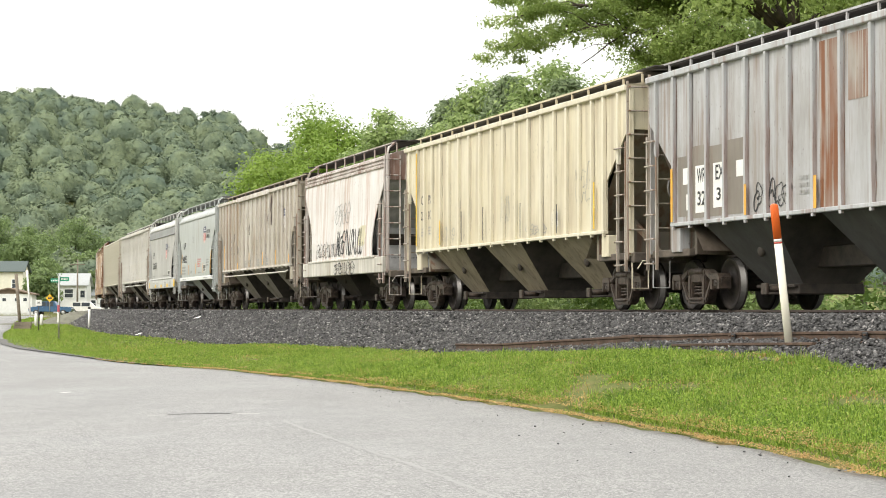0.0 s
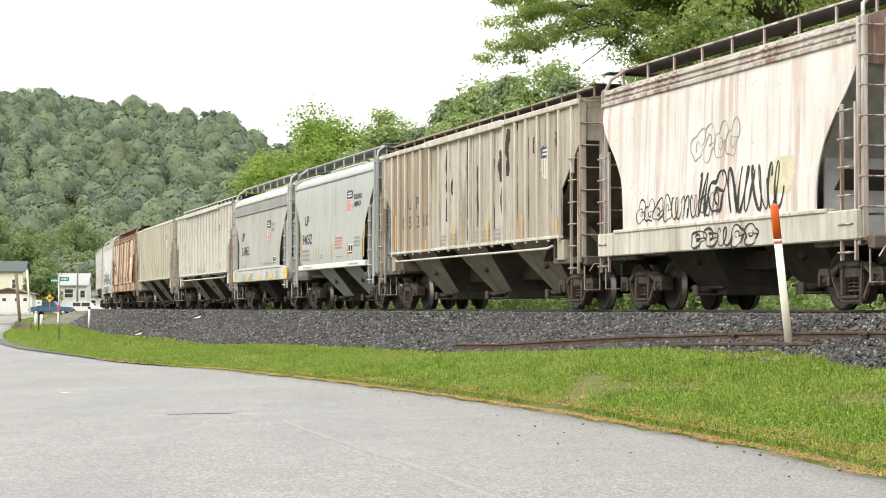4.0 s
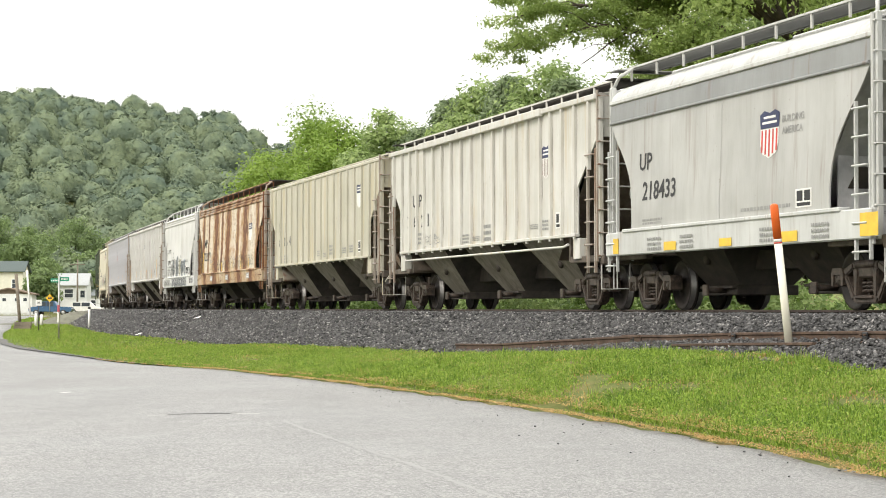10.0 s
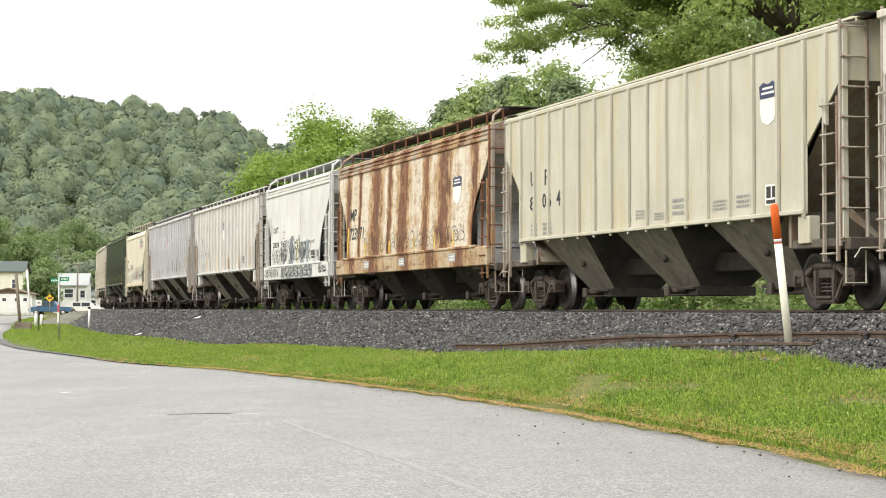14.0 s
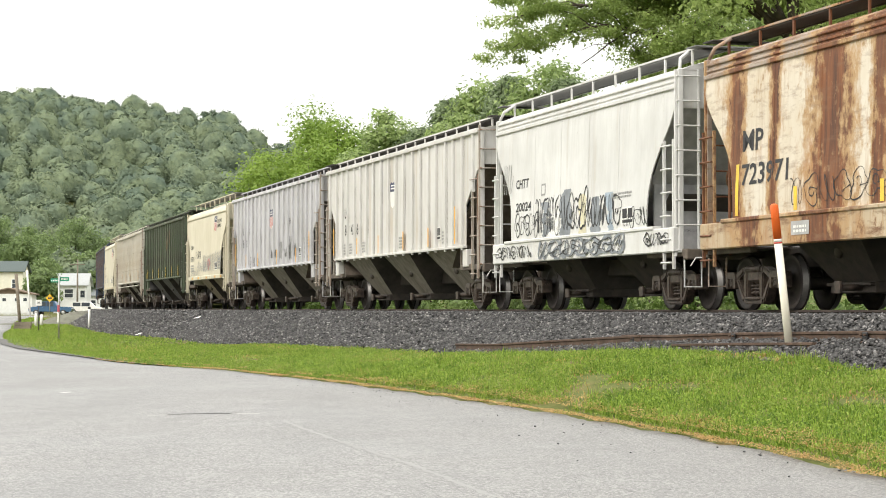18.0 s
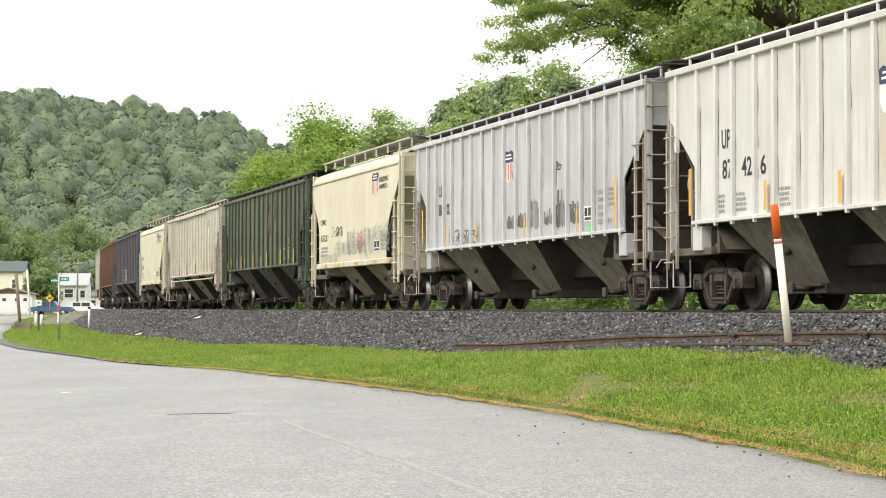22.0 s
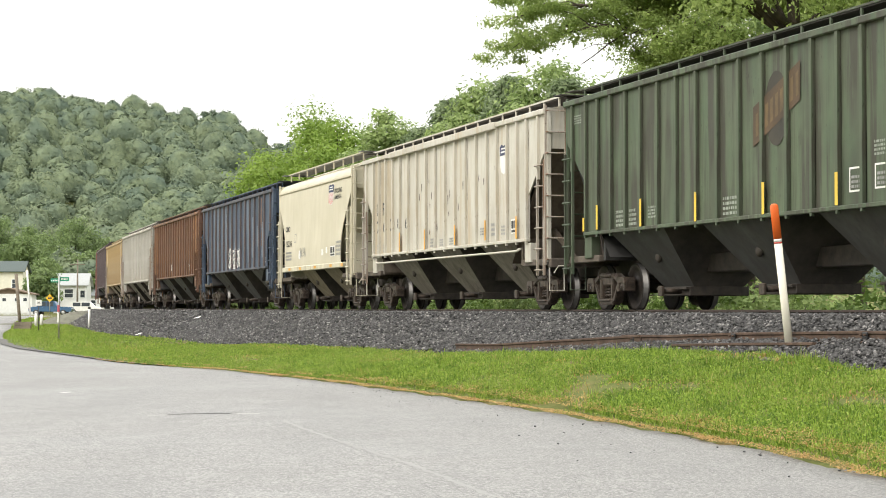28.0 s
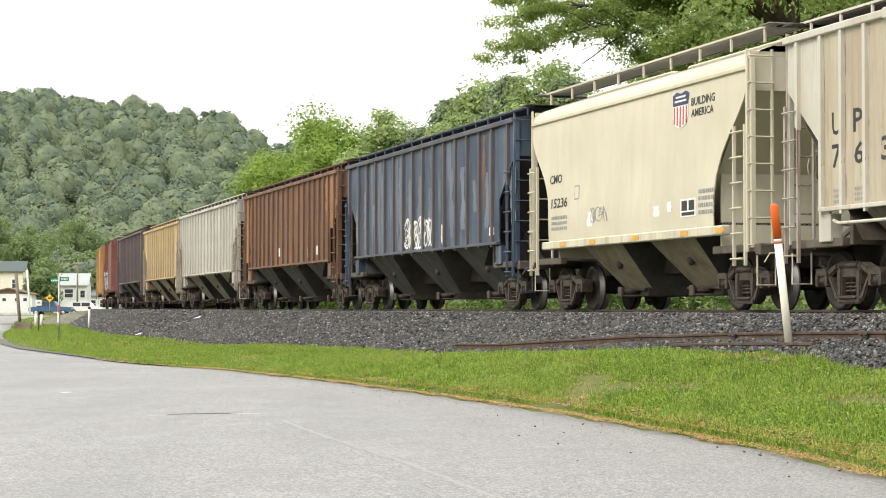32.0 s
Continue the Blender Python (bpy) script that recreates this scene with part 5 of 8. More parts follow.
def new_car(label, L, off=0.0, category="hopper car"):
    """off: by how much the marks given for the car are shifted along it."""
    global OFF
    OFF = off
    c = thing("hopper_car" if category == "hopper car" else "boxcar", label, category, "freight cars of the train")
    CARS.append((c, L))
    return c, L


def letters(body, x0, x1, z0, z1, car, mat=BLACKP, yfun=None, y=-1.506):
    """Letters that fill a field on the side, following its curve."""
    me = GLYPHS[body].copy()
    n = len(me.vertices)
    v = np.empty(n * 3, np.float32)
    me.vertices.foreach_get("co", v)
    v = v.reshape(-1, 3)
    lo, hi = v.min(0), v.max(0)
    x = x0 - OFF + (v[:, 0] - lo[0]) / max(hi[0] - lo[0], 1e-4) * (x1 - x0)
    z = z0 + (v[:, 1] - lo[1]) / max(hi[1] - lo[1], 1e-4) * (z1 - z0)
    yy = np.array([-yfun(a) - 0.007 for a in z]) if yfun else np.full(n, y)
    me.vertices.foreach_set("co", np.stack([x, yy, z], 1).astype(np.float32).ravel())
    me.materials.clear()
    me.materials.append(mat)
    return piece("lettering", me, None, car)


def field(x0, x1, z0, z1, mat, car, name, y=-1.503, yfun=None, lift=0.004, slant=0.0):
    """A painted field or sticker on the side."""
    bm = bmesh.new()
    sheet(bm, [[(x - OFF + slant * (z - z0), (-yfun(z) if yfun else y) - lift, z) for x in (x0, x1)] for z in np.linspace(z0, z1, 6 if yfun else 2)])
    return part(name, bm, mat, car)


def tabs(car, rows, mat=AMBERP, y=-1.568, w=0.05, yfun=None):
    """Strips of reflecting tape on the ribs: (x, z0, z1)."""
    for x, z0, z1 in rows:
        field(x - w, x + w, z0, z1, mat, car, "reflector_tape", y, yfun, 0.009)


def blotch(x0, x1, z0, z1, mat, car, seed, name="peeled_patch", y=-1.503, yfun=None, rag=0.3):
    """A ragged patch of bare or smeared paint, longer down than across."""
    rr = np.random.default_rng(seed)
    bm = bmesh.new()
    n = 30
    left, right = [], []
    q = max(4, int((z1 - z0) / 0.22))
    ctl = np.linspace(0, 1, q + 1)
    la, ra = rr.uniform(0, 1, q + 1), rr.uniform(0, 1, q + 1)
    for i in range(n + 1):
        u = i / n
        z = z0 + (z1 - z0) * u
        e = math.sin(math.pi * (u * 0.96 + 0.02)) ** 0.14
        cx, w = (x0 + x1) / 2, (x1 - x0) / 2
        left.append((cx - w * e * (1 - rag * 1.5 * np.interp(u, ctl, la) + 0.06 * rr.normal()), z))
        right.append((cx + w * e * (1 - rag * 1.5 * np.interp(u, ctl, ra) + 0.06 * rr.normal()), z))
    sheet(bm, [[(a[0] - OFF, (-yfun(a[1]) if yfun else y) - 0.004, a[1]), (b[0] - OFF, (-yfun(b[1]) if yfun else y) - 0.004, b[1])] for a, b in zip(left, right)], False)
    return part(name, bm, mat, car)


def fine_print(x0, x1, z0, z1, rows, car, seed, mat=GREYTXT, y=-1.504, yfun=None):
    """Small print too worn to read: rows of short bars."""
    rr = np.random.default_rng(seed)
    bm = bmesh.new()
    h = (z1 - z0) / (rows * 1.7)
    for i in range(rows):
        z = z0 + (z1 - z0) * i / rows
        x = x0
        while x < x1 - 0.03:
            w = min(rr.uniform(0.03, 0.12), x1 - x)
            yy = (-yfun(z) if yfun else y) - 0.006
            bm.faces.new([bm.verts.new(p) for p in ((x - OFF, yy, z), (x + w - OFF, yy, z), (x + w - OFF, yy, z + h), (x - OFF, yy, z + h))])
            x += w + 0.025
    return part("small_print", bm, mat, car)


def data_box(x0, x1, z0, z1, car, y=-1.504, yfun=None):
    """A black notice panel with a white frame and bars."""
    b = field(x0, x1, z0, z1, WHITEP, car, "notice_panel", y, yfun, 0.006)
    w, h = x1 - x0, z1 - z0
    for a, c_, d, e in ((0.08, 0.45, 0.35, 0.9), (0.55, 0.92, 0.35, 0.9), (0.08, 0.92, 0.08, 0.26)):
        field(x0 + a * w, x0 + c_ * w, z0 + d * h, z0 + e * h, BLACKP, b, "notice_field", y, yfun, 0.009)


def emblem(x0, x1, z0, z1, car, yfun=None, old=False, y=-1.5):
    shield((x0 + x1) / 2 - OFF, (z0 + z1) / 2, x1 - x0, z1 - z0, y, car, yfun, old)


def spray(x0, x1, z0, z1, mat, car, seed, n=9, yfun=None, r=0.022, y=-1.503):
    scrawl(x0 - OFF, x1 - OFF, z0, z1, y, mat, car, seed, n, yfun, r)


def rib_shade_stain(car, xs, mat, seed, share=0.6, w=0.016):
    """Ragged dirt or rust beside the ribs, with crease shade put into the colour."""
    rr = np.random.default_rng(seed)
    bm = bmesh.new()
    for x in [-v for v in xs] + list(xs):
        for side in (-1, 1):
            z = rr.uniform(1.6, 2.2)
            while z < 4.15:
                z1 = min(4.22, z + rr.uniform(0.15, 1.1))
                if rr.uniform() < share:
                    rows = []
                    for q in np.linspace(z, z1, 7):
                        a = w * rr.uniform(0.5, 1.5) * (0.3 if q in (z, z1) else 1)
                        rows.append([(x + side * 0.071, -1.506, q), (x + side * (0.071 + a), -1.506, q)])
                    sheet(bm, rows, False)
                z = z1 + rr.uniform(0.03, 0.5)
    return tagged(part("rib_shade_stain", bm, mat, car), kind="stuff")


def smear(x0, x1, z0, z1, mat, car, seed, n=7):
    """Dark paint rubbed up and down in uneven strokes."""
    rr = np.random.default_rng(seed)
    w = (x1 - x0) / n
    first = None
    for i in range(n):
        bm = bmesh.new()
        x = x0 - OFF + i * w
        a, b = z0 + rr.uniform(0, 0.12) * (z1 - z0), z1 - rr.uniform(0, 0.55) * (z1 - z0)
        rows = [[(x + rr.normal(0, 0.02), -1.507 - 0.0005 * (i % 2), q), (x + w * 1.15 + rr.normal(0, 0.02), -1.507 - 0.0005 * (i % 2), q)] for q in np.linspace(a, b, 6)]
        sheet(bm, rows, False)
        ob = part("smudge" if first is None else "stroke", bm, mat, first or car)
        first = first or ob
    return first


FW = flow_width
# crease shade beside the ribs put into colour, together with grime
RIB_SHADE = plain("rib_shade_grime", (0.2, 0.165, 0.12), 0.85, vary=0.35)
XS1 = [0.49, 1.43, 2.3, 3.16, 3.96, 4.84, 5.61, 6.36, 7.12]
XS7 = [0.45, 1.33, 2.22, 3.11, 3.95, 4.83, 5.55, 6.29, 7.11]
XS11 = [0.42, 1.28, 2.21, 3.02, 3.84, 4.6, 5.5, 6.21, 7.02]
LR, LS, LA = 18.05, 12.9, 12.4

# weathered grey
c, L = new_car("weathered grey ribbed covered hopper car with rust streaks", LR, -0.12)
P = car_paint("grey_car_paint", (0.44, 0.44, 0.45), (0.55, 0.56, 0.58), (0.2, 0.13, 0.09), 0.3, 0.4, grime_c=(0.3, 0.27, 0.23), seed=1)
P1R = car_paint("rib_grey_paint", (0.52, 0.54, 0.56), (0.6, 0.62, 0.64), RUST, 0.2, 0.25, seed=1.2)
ribbed(c, L, P, BROWN_IN, rib_paint=P1R, bay_paint=BAY_D, sill_bar=False, xs=XS1)
rib_shade_stain(c, XS1, plain("brown_streak", (0.16, 0.09, 0.055), 0.85, vary=0.35), 1, 0.5)
SMEAR = car_paint("smeared_brown", (0.24, 0.21, 0.18), (0.3, 0.27, 0.23), amount=0.2, grime=0.3, seed=1.4)
for x0, x1, z0, z1 in ((-6.45, -5.8, 1.65, 2.95), (-5.68, -5.0, 1.65, 2.9), (-4.9, -4.15, 1.65, 2.95), (-7.1, -6.6, 1.7, 2.8)):
    field(x0, x1, z0, z1, SMEAR, c, "overpainted_patch", lift=0.002)
for x0, x1, z0, z1 in ((-6.3, -5.8, 1.74, 2.59), (-5.51, -4.97, 1.8, 2.59), (-6.87, -6.61, 2.28, 2.58), (-4.53, -4.23, 2.29, 2.57), (-6.72, -6.53, 1.81, 2.1)):
    field(x0, x1, z0, z1, WHITEP, c, "white_panel", lift=0.005)
for b, x0, x1, z0, z1 in (("WR", -6.22, -5.84, 2.28, 2.54), ("EX", -5.4, -5.04, 2.29, 2.55), ("32", -6.2, -5.84, 1.87, 2.13), ("3", -5.36, -5.17, 1.92, 2.15)):
    letters(b, x0, x1, z0, z1, c, y=-1.512)
tabs(c, ((-7.25, 1.62, 2.6), (-4.03, 1.61, 2.13), (-1.42, 1.6, 2.12), (1.4, 1.6, 2.12), (4.0, 1.6, 2.12), (6.6, 1.6, 2.6)))
spray(-3.8, -2.41, 1.66, 2.14, BLACKP, c, 101, 5)
RSTK = car_paint("rust_run_panel", (0.4, 0.36, 0.32), (0.5, 0.46, 0.42), (0.2, 0.075, 0.03), 0.9, 0.3, width=7, seed=1.6)
field(-1.38, -0.55, 1.57, 4.22, RSTK, c, "rust_runs", lift=0.002)
field(-0.42, 0.38, 3.2, 4.22, RSTK, c, "rust_runs", lift=0.002)
fine_print(-2.1, -1.6, 1.85, 2.2, 3, c, 1)

# cream
c, L = new_car("cream ribbed covered hopper car with dusty hoppers", LR, -0.26)
P = car_paint("cream_car_paint", (0.78, 0.7, 0.5), (0.8, 0.74, 0.57), (0.45, 0.38, 0.27), 0.35, 0.25, grime_c=(0.5, 0.45, 0.36), width=2.0, seed=2)
P2R = car_paint("rib_cream_paint", (0.84, 0.78, 0.6), (0.82, 0.77, 0.62), amount=0.05, grime=0.1, seed=2.2)
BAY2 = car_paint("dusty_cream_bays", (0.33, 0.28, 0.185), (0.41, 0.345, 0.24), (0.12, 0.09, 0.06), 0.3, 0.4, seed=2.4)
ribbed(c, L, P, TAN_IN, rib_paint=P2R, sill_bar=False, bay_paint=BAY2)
for b, x0, x1, z0, z1 in (("CM", -7.14, -6.78, 2.79, 3.04), ("PX", -6.42, -6.08, 2.78, 3.02), ("252", -7.15, -6.77, 2.38, 2.62), ("103", -6.43, -6.02, 2.38, 2.62)):
    letters(b, x0, x1, z0, z1, c)
fine_print(-7.1, -6.8, 1.95, 2.2, 3, c, 31)
fine_print(-6.4, -6.05, 1.98, 2.22, 3, c, 32)
rib_shade_stain(c, RIB_X, RIB_SHADE, 2, 0.4)
tabs(c, ((-3.12, 1.68, 2.45), (-1.29, 1.66, 2.46), (1.59, 1.63, 2.42), (4.1, 1.64, 2.27)), BLACKP, w=0.03)
tabs(c, ((6.42, 1.64, 2.6), (-7.39, 1.7, 4.2), (-5.1, 1.66, 2.3)), YELLOWP, w=0.045)
data_box(3.6, 4.01, 1.8, 2.12, c)
spray(-0.1, 0.6, 2.0, 2.7, GREYTXT, c, 102, 3, r=0.014)
spray(5.1, 6.1, 2.2, 3.0, GREYTXT, c, 103, 3, r=0.014)
spray(-5.6, -4.0, 1.6, 2.1, GREYTXT, c, 104, 5, r=0.012)
spray(1.8, 3.2, 1.65, 1.9, GREYTXT, c, 105, 5, r=0.012)

# white two-bay with graffiti
c, L = new_car("rust-stained white round-sided hopper car with graffiti", LA, -1.10)
P = car_paint("stained_white_paint", (0.86, 0.84, 0.82), (0.86, 0.84, 0.83), (0.5, 0.36, 0.3), 0.4, 0.2, grime_c=(0.55, 0.5, 0.42), seed=3)
T = car_paint("rust_stained_trim", (0.6, 0.54, 0.5), (0.74, 0.7, 0.66), (0.2, 0.11, 0.08), 0.6, 0.3, seed=3.5)
T3 = car_paint("stained_white_sill", (0.7, 0.68, 0.6), (0.78, 0.76, 0.7), (0.3, 0.2, 0.12), 0.3, 0.3, seed=3.7)
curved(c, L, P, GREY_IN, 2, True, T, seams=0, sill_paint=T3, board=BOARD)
spray(-4.5, -0.6, 1.62, 2.1, BLACKP, c, 110, 9, FW, 0.02)
spray(-1.6, 1.9, 1.6, 2.5, BLACKP, c, 111, 6, FW, 0.05)
spray(-1.9, 0.1, 2.6, 3.3, GREYTXT, c, 112, 4, FW, 0.02)
spray(-1.8, 1.0, 1.08, 1.45, BLACKP, c, 113, 5, r=0.03, y=-1.62)
blotch(1.2, 2.4, 1.9, 2.5, SPRAY_CREAM, c, 6, "paint_patch", yfun=FW)

# peeling
c, L = new_car("peeling white and tan ribbed hopper car with brown patches", LR, -0.56)
P = car_paint("peeling_paint", (0.46, 0.42, 0.34), (0.55, 0.51, 0.43), (0.2, 0.14, 0.09), 0.45, 0.6, grime_c=(0.4, 0.34, 0.26), width=2.2, seed=4)
P4C = car_paint("chalk_white_paint", (0.7, 0.67, 0.61), (0.77, 0.75, 0.71), (0.4, 0.3, 0.2), 0.3, 0.5, grime_c=(0.52, 0.46, 0.38), seed=4.2)
P4W = car_paint("worn_white_panel", (0.6, 0.57, 0.51), (0.66, 0.63, 0.57), (0.22, 0.15, 0.09), 0.4, 0.6, grime_c=(0.42, 0.37, 0.29), seed=4.4)
P4T = car_paint("brown_stained_panel", (0.36, 0.29, 0.2), (0.45, 0.38, 0.28), (0.22, 0.14, 0.08), 0.5, 0.6, grime_c=(0.3, 0.23, 0.16), seed=4.8)
PEEL = plain("bare_brown_primer", (0.04, 0.022, 0.016), 0.8, vary=0.4)
FADEDK = plain("worn_black_lettering", (0.075, 0.065, 0.06), 0.7, vary=0.35)
ribbed(c, L, P, BROWN_IN, bay_paint=BAY, chord=(-3.4, 3.25), rib_paint=P4C)
for i in range(7):
    x = (-3.12, -2.2, -1.27, -0.35, 0.6, 1.52, 2.48)[i]
    field(x, x + 0.93, 1.56, 4.26, P4W, c, "white_panel", lift=0.0015)
for b, x0, x1, z0, z1 in (("U", -6.06, -5.74, 2.72, 3.03), ("P", -5.25, -4.96, 2.72, 3.04), ("8", -6.68, -6.40, 2.21, 2.55), ("5", -6.01, -5.73, 2.21, 2.54), ("3", -5.17, -4.89, 2.19, 2.54), ("1", -4.51, -4.41, 2.20, 2.54), ("0", -4.26, -4.00, 2.21, 2.55)):
    letters(b, x0, x1, z0, z1, c, FADEDK)
for i, (x0, x1, z0, z1) in enumerate(((2.55, 3.15, 3.1, 4.2), (2.05, 2.55, 3.0, 3.75), (1.6, 1.95, 1.9, 3.6), (2.3, 2.65, 2.2, 3.6), (-2.4, -2.02, 2.25, 4.1), (-0.52, -0.28, 1.7, 4.2), (-0.22, 0.0, 1.8, 3.2), (0.38, 0.6, 2.0, 3.5), (3.5, 3.72, 4.1, 4.3), (4.68, 4.88, 3.5, 3.85), (6.2, 6.42, 3.5, 3.85), (-1.9, -1.6, 2.9, 3.3), (1.5, 1.75, 3.5, 3.9))):
    blotch(x0, x1, z0, z1, PEEL, c, 40 + i, rag=0.62)
rib_shade_stain(c, RIB_X, PEEL, 4, 0.65, 0.022)
for i, (x0, x1) in enumerate(((-7.6, -7.05), (-6.95, -6.3), (-6.2, -5.6), (-5.5, -4.75), (-4.65, -3.9))):
    field(x0 + 0.5 + OFF, x1 + 0.5 + OFF, 1.6, 4.24, P4T, c, "dirty_panel", lift=0.001)
emblem(5.33, 5.88, 2.86, 3.61, c, old=True)
tabs(c, ((-7.17, 1.66, 2.62), (-4.0, 1.6, 1.85), (-1.38, 1.63, 2.18), (1.47, 1.65, 2.15), (4.11, 1.62, 2.15), (6.55, 1.65, 1.95)))
for i, x in enumerate((-2.9, -2.0, -0.1, 0.85, 1.75)):
    fine_print(x, x + 0.6, 1.65, 1.95, 3, c, 50 + i)

# light grey smooth
c, L = new_car("clean light grey smooth-sided two-bay hopper car", LS, -0.26)
P = car_paint("light_grey_paint", (0.55, 0.585, 0.58), (0.52, 0.55, 0.545), amount=0.0, grime=0.08, seed=5, rough=0.4)
P5S = plain("white_sill_paint", (0.74, 0.75, 0.74), 0.5, vary=0.06)
curved(c, L, P, P, 2, False, P, grooves=False, seams=0, sill_paint=P5S)
emblem(2.0, 2.74, 2.92, 3.67, c, FW)
letters("BUILDING", 2.93, 3.91, 3.34, 3.5, c, yfun=FW)
letters("AMERICA", 2.93, 3.86, 3.12, 3.28, c, yfun=FW)
letters("UP", -4.24, -3.6, 2.79, 3.13, c, yfun=FW)
letters("94052", -4.53, -3.01, 2.16, 2.51, c, yfun=FW)
for x, z0, z1 in ((-4.7, 1.63, 2.58), (-2.34, 1.59, 2.04), (-0.01, 1.6, 2.06), (2.25, 1.6, 2.06), (4.42, 1.57, 2.56)):
    tabs(c, ((x, z0, z1),), yfun=FW, w=0.06)
data_box(2.39, 3.04, 1.67, 1.99, c, yfun=FW)
fine_print(0.48, 1.53, 1.9, 2.31, 4, c, 60, FADED_RED, yfun=FW)
fine_print(-4.5, -3.3, 1.62, 2.05, 3, c, 61, yfun=FW)
fine_print(3.1, 3.9, 1.9, 2.25, 3, c, 62, yfun=FW)
fine_print(-1.7, -1.2, 1.65, 1.8, 2, c, 63, yfun=FW)
fine_print(0.7, 1.6, 1.62, 1.7, 1, c, 64, yfun=FW)
fine_print(-4.2, -2.9, 1.37, 1.43, 1, c, 65, y=-1.635)
fine_print(2.6, 3.8, 1.37, 1.43, 1, c, 66, y=-1.635)
field(-1.36, -1.06, 3.05, 3.33, GREYTXT, c, "letter_box", yfun=FW)
field(-1.33, -1.09, 3.08, 3.3, P, c, "letter_box", yfun=FW, lift=0.006)

# grey two-bay
c, L = new_car("grey round-sided two-bay hopper car with yellow marks", LA, -0.31)
P = car_paint("mid_grey_paint", (0.5, 0.5, 0.48), (0.54, 0.54, 0.52), amount=0.02, grime=0.12, seed=6, rough=0.45)
T = car_paint("pale_grey_trim", (0.64, 0.65, 0.63), amount=0.05, grime=0.15, seed=6.5)
P6D = car_paint("slate_band_paint", (0.3, 0.31, 0.31), amount=0.05, grime=0.1, seed=6.7)
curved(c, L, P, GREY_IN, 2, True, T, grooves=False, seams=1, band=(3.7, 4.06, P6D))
emblem(1.31, 2.0, 2.5, 3.3, c, FW)
letters("BUILDING", 2.12, 2.92, 3.05, 3.17, c, GREYTXT, yfun=FW)
letters("AMERICA", 2.12, 2.88, 2.86, 2.98, c, GREYTXT, yfun=FW)
letters("UP", -4.13, -3.5, 2.66, 2.99, c, yfun=FW)
letters("218433", -3.92, -2.29, 2.08, 2.44, c, yfun=FW)
data_box(2.7, 3.27, 1.63, 1.93, c, yfun=FW)
for x0, x1, z0, z1 in ((-2.77, -2.19, 1.1, 1.26), (-0.25, 0.27, 1.1, 1.24), (2.2, 2.81, 1.1, 1.27), (4.91, 5.48, 1.1, 1.45), (-5.4, -5.1, 1.1, 1.4)):
    field(x0, x1, z0, z1, YELLOWP, c, "yellow_mark", y=-1.625, lift=0.008)
for i, (x0, x1) in enumerate(((-3.6, -2.9), (-2.0, -1.4), (1.4, 1.9), (3.3, 3.9))):
    fine_print(x0, x1, 1.12, 1.4, 3, c, 70 + i, y=-1.63)
fine_print(0.6, 2.5, 1.66, 1.76, 1, c, 75, yfun=FW)
fine_print(-3.9, -2.9, 1.62, 1.75, 2, c, 76, yfun=FW)

# off-white
c, L = new_car("off-white ribbed covered hopper car", LR, 0.22)
P = car_paint("off_white_paint", (0.68, 0.67, 0.62), (0.75, 0.74, 0.7), (0.5, 0.4, 0.24), 0.15, 0.2, grime_c=(0.5, 0.46, 0.38), seed=7)
ribbed(c, L, P, BROWN_IN, bay_paint=BAY, chord=(-5.06, 5.03), xs=XS7)
rib_shade_stain(c, XS7, RIB_SHADE, 7, 0.3)
for b, x0, x1, z0, z1 in (("U", -5.82, -5.48, 2.76, 3.09), ("P", -5.16, -4.90, 2.75, 3.09), ("7", -6.38, -6.15, 2.21, 2.55), ("6", -5.74, -5.49, 2.22, 2.54), ("2", -4.98, -4.73, 2.20, 2.54), ("1", -4.32, -4.22, 2.20, 2.54), ("1", -3.94, -3.84, 2.20, 2.54)):
    letters(b, x0, x1, z0, z1, c)
emblem(5.14, 5.68, 2.87, 3.6, c, old=True)
data_box(6.06, 6.53, 1.75, 2.1, c)
for i, (x0, x1, z0, z1) in enumerate(((-5.5, -4.95, 1.75, 2.1), (-3.9, -3.5, 1.85, 2.0), (-1.1, -0.5, 1.65, 1.9), (0.75, 1.4, 1.65, 2.1), (-0.2, 0.4, 1.68, 1.8), (4.3, 4.9, 1.8, 1.92), (5.15, 5.7, 1.75, 2.0))):
    fine_print(x0, x1, z0, z1, 3, c, 80 + i)
spray(-4.7, -3.2, 1.68, 1.95, GREYTXT, c, 120, 3, r=0.014)

# pale cream, rounded eaves
c, L = new_car("pale cream ribbed covered hopper car", LR, -0.17)
P = car_paint("pale_cream_paint", (0.58, 0.56, 0.46), (0.66, 0.63, 0.53), (0.5, 0.42, 0.24), 0.25, 0.25, grime_c=(0.5, 0.47, 0.38), width=1.5, seed=8)
ribbed(c, L, P, TAN_IN, xs=[0.48 + 0.96 * i for i in range(8)], sill_bar=False, tall=0.16, bay_paint=BAY, round_top=True)
for b, x0, x1, z0, z1 in (("U", -6.73, -6.38, 2.75, 3.09), ("P", -5.76, -5.44, 2.73, 3.08), ("8", -6.78, -6.43, 2.21, 2.53), ("0", -5.92, -5.66, 2.23, 2.56), ("6", -5.59, -5.31, 2.23, 2.55), ("4", -4.97, -4.72, 2.24, 2.58)):
    letters(b, x0, x1, z0, z1, c)
emblem(5.37, 5.98, 3.06, 3.79, c, old="blank")
data_box(5.57, 6.04, 1.73, 2.08, c)
